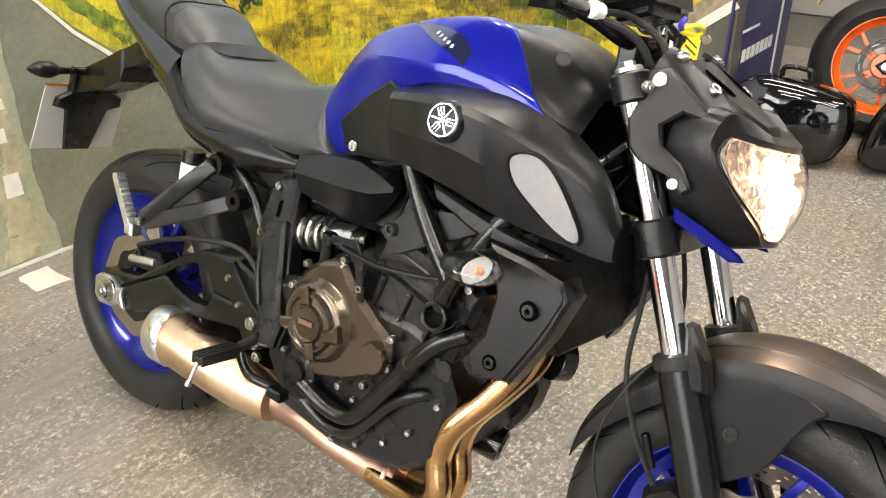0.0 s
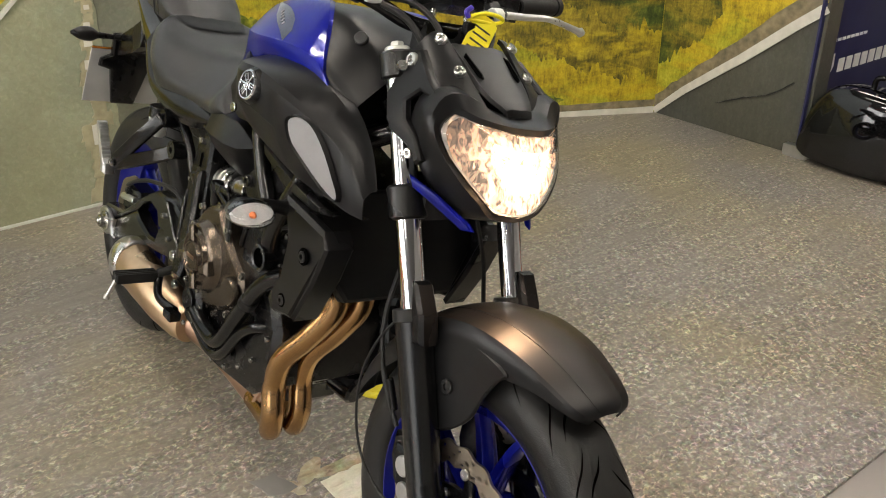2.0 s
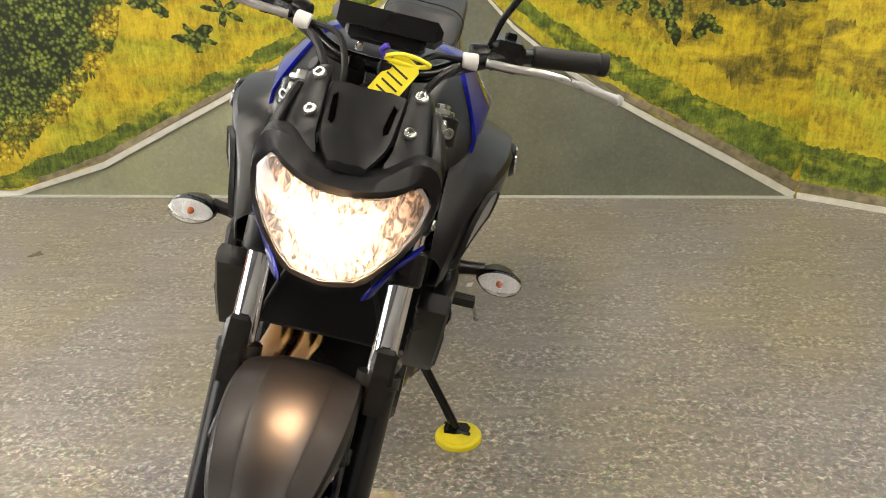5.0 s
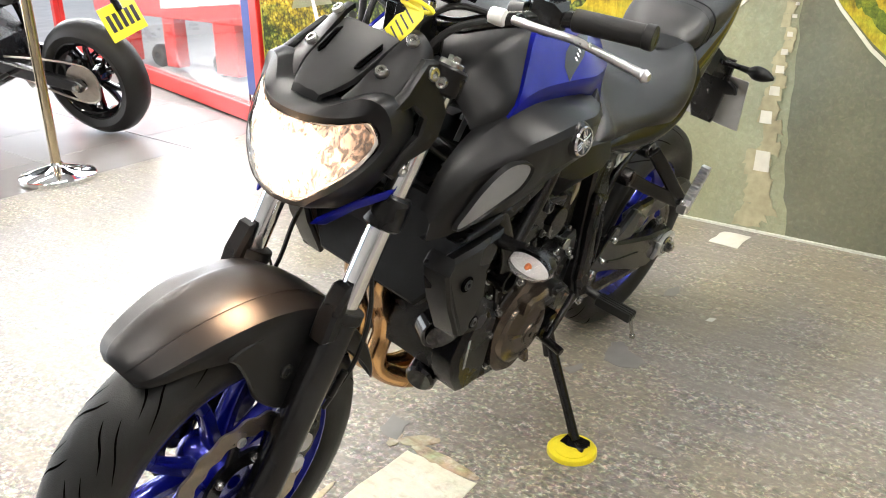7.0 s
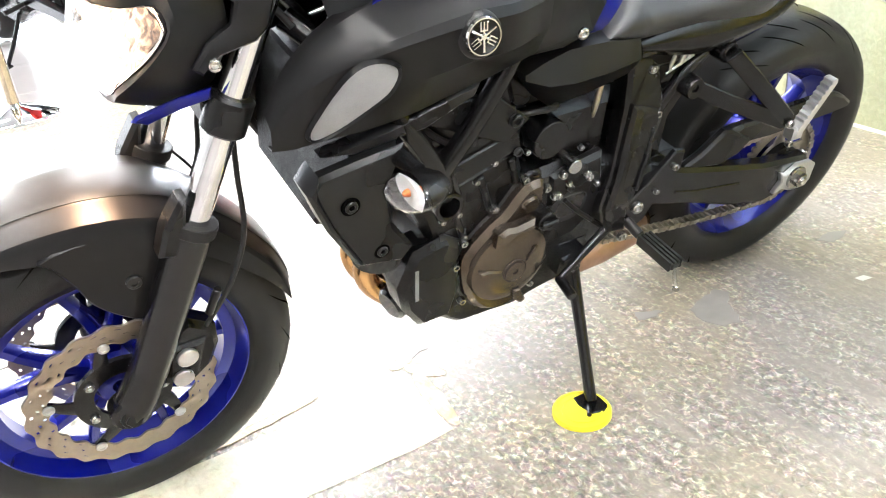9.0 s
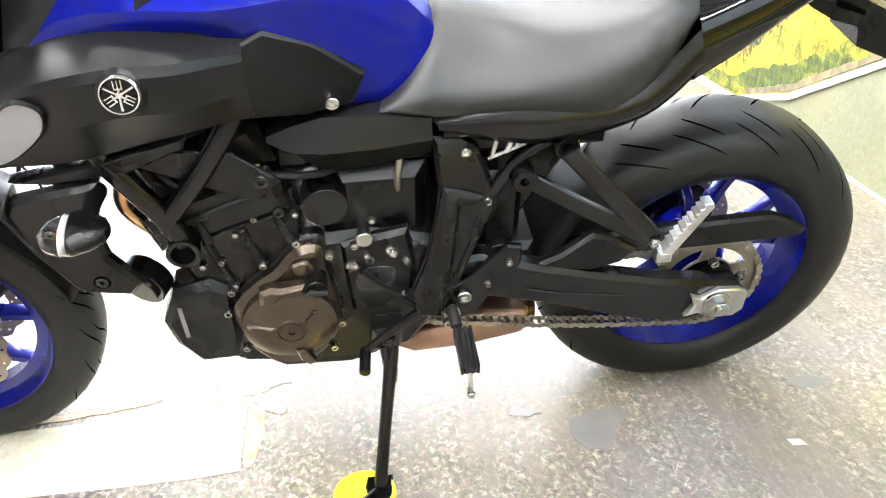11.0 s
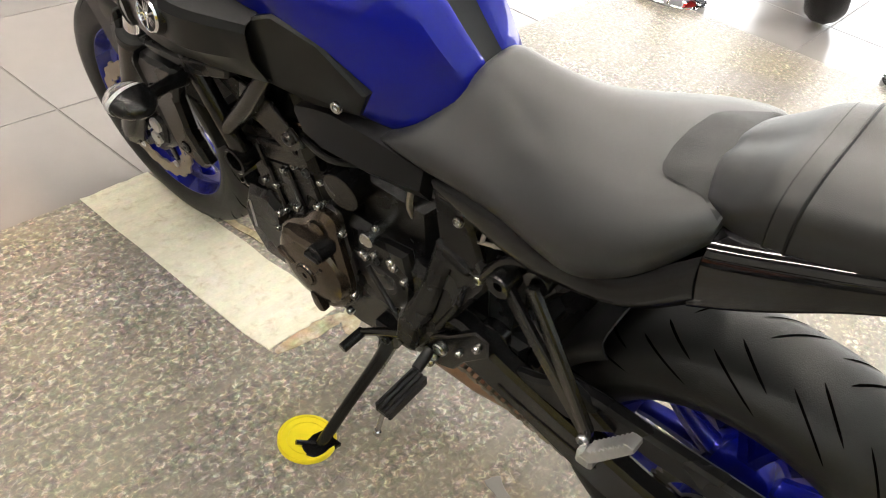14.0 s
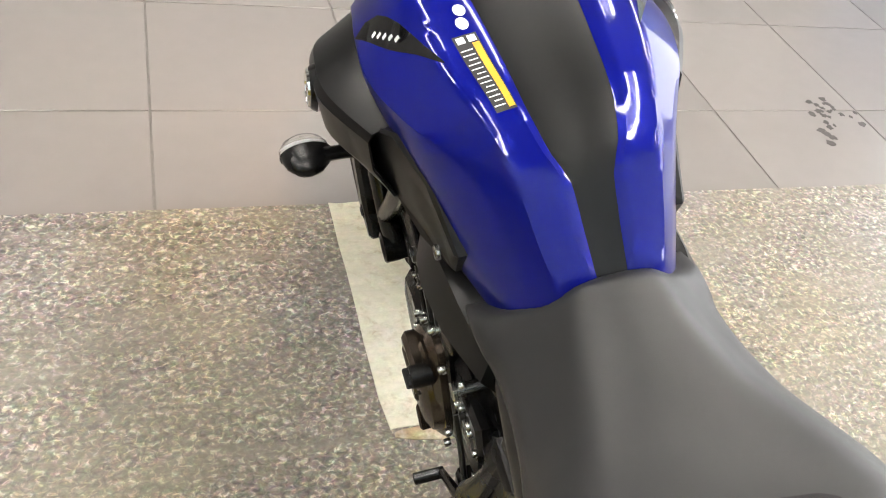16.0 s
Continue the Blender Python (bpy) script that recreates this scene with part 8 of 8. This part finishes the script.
    part("seat", cushion(SEAT[2:]), VINYL, ob)
    part("tail", loft([[(x, y, z) for y, z in ((-w, z0), (w, z0), (w, z1), (-w, z1))] for x, w, z0, z1 in ((0.40, 0.13, 0.70, 0.76), (0.1, 0.12, 0.78, 0.88), (-0.25, 0.06, 0.93, 1.0))]), tank_mat, ob)
    part("muffler", tube([(0.55, -0.05, 0.22), (0.42, -0.12, 0.27), (0.15, -0.15, 0.33)], [0.03, 0.05, 0.052], 16), STEEL, ob)
    part("side_stand", merge(tube([(0.60, 0.14, 0.30), (0.62, 0.23, 0.18), (0.64, 0.31, 0.085)], 0.011, 10), box((0.64, 0.32, 0.082), (0.06, 0.05, 0.012), 0.003)), FRAME, ob)
    part("handlebar", tube([(0.98, -0.34, 1.09), (1.06, -0.12, 1.05), (1.08, 0, 1.03), (1.06, 0.12, 1.05), (0.98, 0.34, 1.09)], 0.014, 10), FRAME, ob)
    np_tilt = lambda y, z: -(0.62 - z) * 0.35
    rp = part("number_plate", plate([(-0.13, 0.56), (0.13, 0.56), (0.13, 0.72), (-0.13, 0.72)], -0.300, -0.294, 0.001, ax="x", bow=np_tilt), TAGY, ob, "yellow rear number plate with dark bars")
    for y in (-0.09, -0.045, 0.0, 0.045, 0.09):
        part("plate_bar", plate([(y - 0.014, 0.60), (y + 0.014, 0.60), (y + 0.014, 0.68), (y - 0.014, 0.68)], -0.3015, -0.3002, 0.0003, ax="x", bow=np_tilt), PRINTK, rp)
    part("plate_stay", tube([(-0.16, 0, 0.90), (-0.24, 0, 0.80), (-0.285, 0, 0.68)], 0.020, 8), BLACK, ob)
    part("headlight", rod((1.18, 0, 0.86), (1.32, 0, 0.84), 0.10, 0.085), GLOSSB, ob)
    part("mudguard", tube([(1.16, 0, 0.50), (1.25, 0, 0.60), (1.40, 0, 0.635), (1.56, 0, 0.58)], [0.03, 0.055, 0.055, 0.03], 10), GLOSSB, ob)
    return ob


far_bike(pose(-0.44, -3.16, 0, -12, 0, -74), GLOSSB, "black parked motorcycle with black wheels", GLOSSB)
far_bike(pose(0.77, -2.98, 0, -12, 0, -73), GLOSSB, "black parked motorcycle beside the rope posts", REDP)
far_bike(pose(0.93, 3.20, 0, -12, 0, 12), ORANGE, "black parked motorcycle with orange wheels", GLOSSB)


def rope_post(m, pole_mat, label):
    ob = thing("rope_post", m, label, "barrier post", "rope posts")
    prof = [(0.0, 0.0), (0.165, 0.0), (0.165, 0.018), (0.158, 0.026), (0.09, 0.045), (0.03, 0.062), (0.0255, 0.075), (0.0, 0.075)]
    part("base", moved(revolve(prof, 56, closed=False), pose(0, 0, 0, 90)), CHROME, ob)
    part("pole", rod((0, 0, 0.06), (0, 0, 0.93), 0.0225), pole_mat, ob)
    part("finial", moved(revolve([(0.0, 0.90), (0.03, 0.90), (0.034, 0.93), (0.034, 0.96), (0.026, 0.985), (0.0, 0.995)], 28, closed=False), pose(0, 0, 0, 90)), pole_mat, ob)
    return ob


rope_post(pose(0.22, -2.58, 0), BRASS, "pale brass-coloured rope post with polished domed base")
rope_post(pose(1.33, -2.53, 0), BRASS, "pale brass-coloured rope post with polished domed base")


def ceiling_light(m):
    ob = thing("ceiling_light", m, "long fluorescent ceiling light in a white tray", "ceiling light", "ceiling lights")
    part("tray", box((0, 0, 0.03), (1.5, 0.30, 0.05), 0.006), WHITEP, ob)
    for y in (-0.08, 0.08):
        part("tube", rod((-0.72, y, -0.012), (0.72, y, -0.012), 0.019), TUBE, ob)
    return ob


for x in (0.3, 2.5):
    for y in (-4.6, -2.6, -0.6, 1.4, 3.4):
        ceiling_light(pose(x, y, 2.96))

# ---- floor tiles, last ----
TILEM = mat("grey_floor_tile", (0.24, 0.224, 0.216), 0.22, vary=0.03, scale=14, rvary=0.0)
tm = TILEM.node_tree
oi = tm.nodes.new("ShaderNodeObjectInfo")
mr = tm.nodes.new("ShaderNodeMapRange")
mr.inputs[3].default_value, mr.inputs[4].default_value = 0.93, 1.06
tm.links.new(oi.outputs["Random"], mr.inputs[0])
pb = tm.nodes["Principled BSDF"]
src = pb.inputs["Base Color"].links[0].from_socket
sc2 = tm.nodes.new("ShaderNodeVectorMath")
sc2.operation = "SCALE"
tm.links.new(src, sc2.inputs[0])
tm.links.new(mr.outputs[0], sc2.inputs["Scale"])
tm.links.new(sc2.outputs[0], pb.inputs["Base Color"])
tile_mesh = mesh_of("tile", plate([(-0.2975, -0.2975), (0.2975, -0.2975), (0.2975, 0.2975), (-0.2975, 0.2975)], -0.012, -0.008, 0.0015, ax="z"), TILEM)
turn = math.degrees(math.atan(-SKEW))
for i in range(-5, 9):
    for j in range(-11, 8):
        u, v = 1.985 + 0.6 * i + 0.3, 0.61 - 0.3 + 0.6 * j
        x, y = u + SKEW * v, v - SKEW * (u - 1.985)
        if x - 0.3 > X_EDGE + SKEW * y - 0.62 and x < 6.8 and -6.4 < y < 5.8 or (y + 0.3 < -2.0 and -1.2 < x < 6.8 and y > -6.4):
            tl = new("tile", tile_mesh)
            tl.matrix_basis = pose(x, y, 0, 0, 0, turn)
            tl.parent = floor
DAMP = mat("damp_tile", (0.105, 0.098, 0.095), 0.12, vary=0.15)
rnd = random.Random(31)
for k in range(30):
    q = k / 29
    x, y = 1.90 + 0.09 * math.sin(5.0 * q) + rnd.gauss(0, 0.022), -1.74 + 0.20 * q + rnd.gauss(0, 0.03)
    r = rnd.uniform(0.004, 0.018)
    part("wet_mark", flat([(x + r * rnd.uniform(0.5, 1.2) * math.cos(q), y + r * rnd.uniform(0.5, 1.2) * math.sin(q)) for q in (2 * math.pi * i / 12 for i in range(12))], -0.0074 + 0.00003 * k, 0.0005), DAMP, floor)
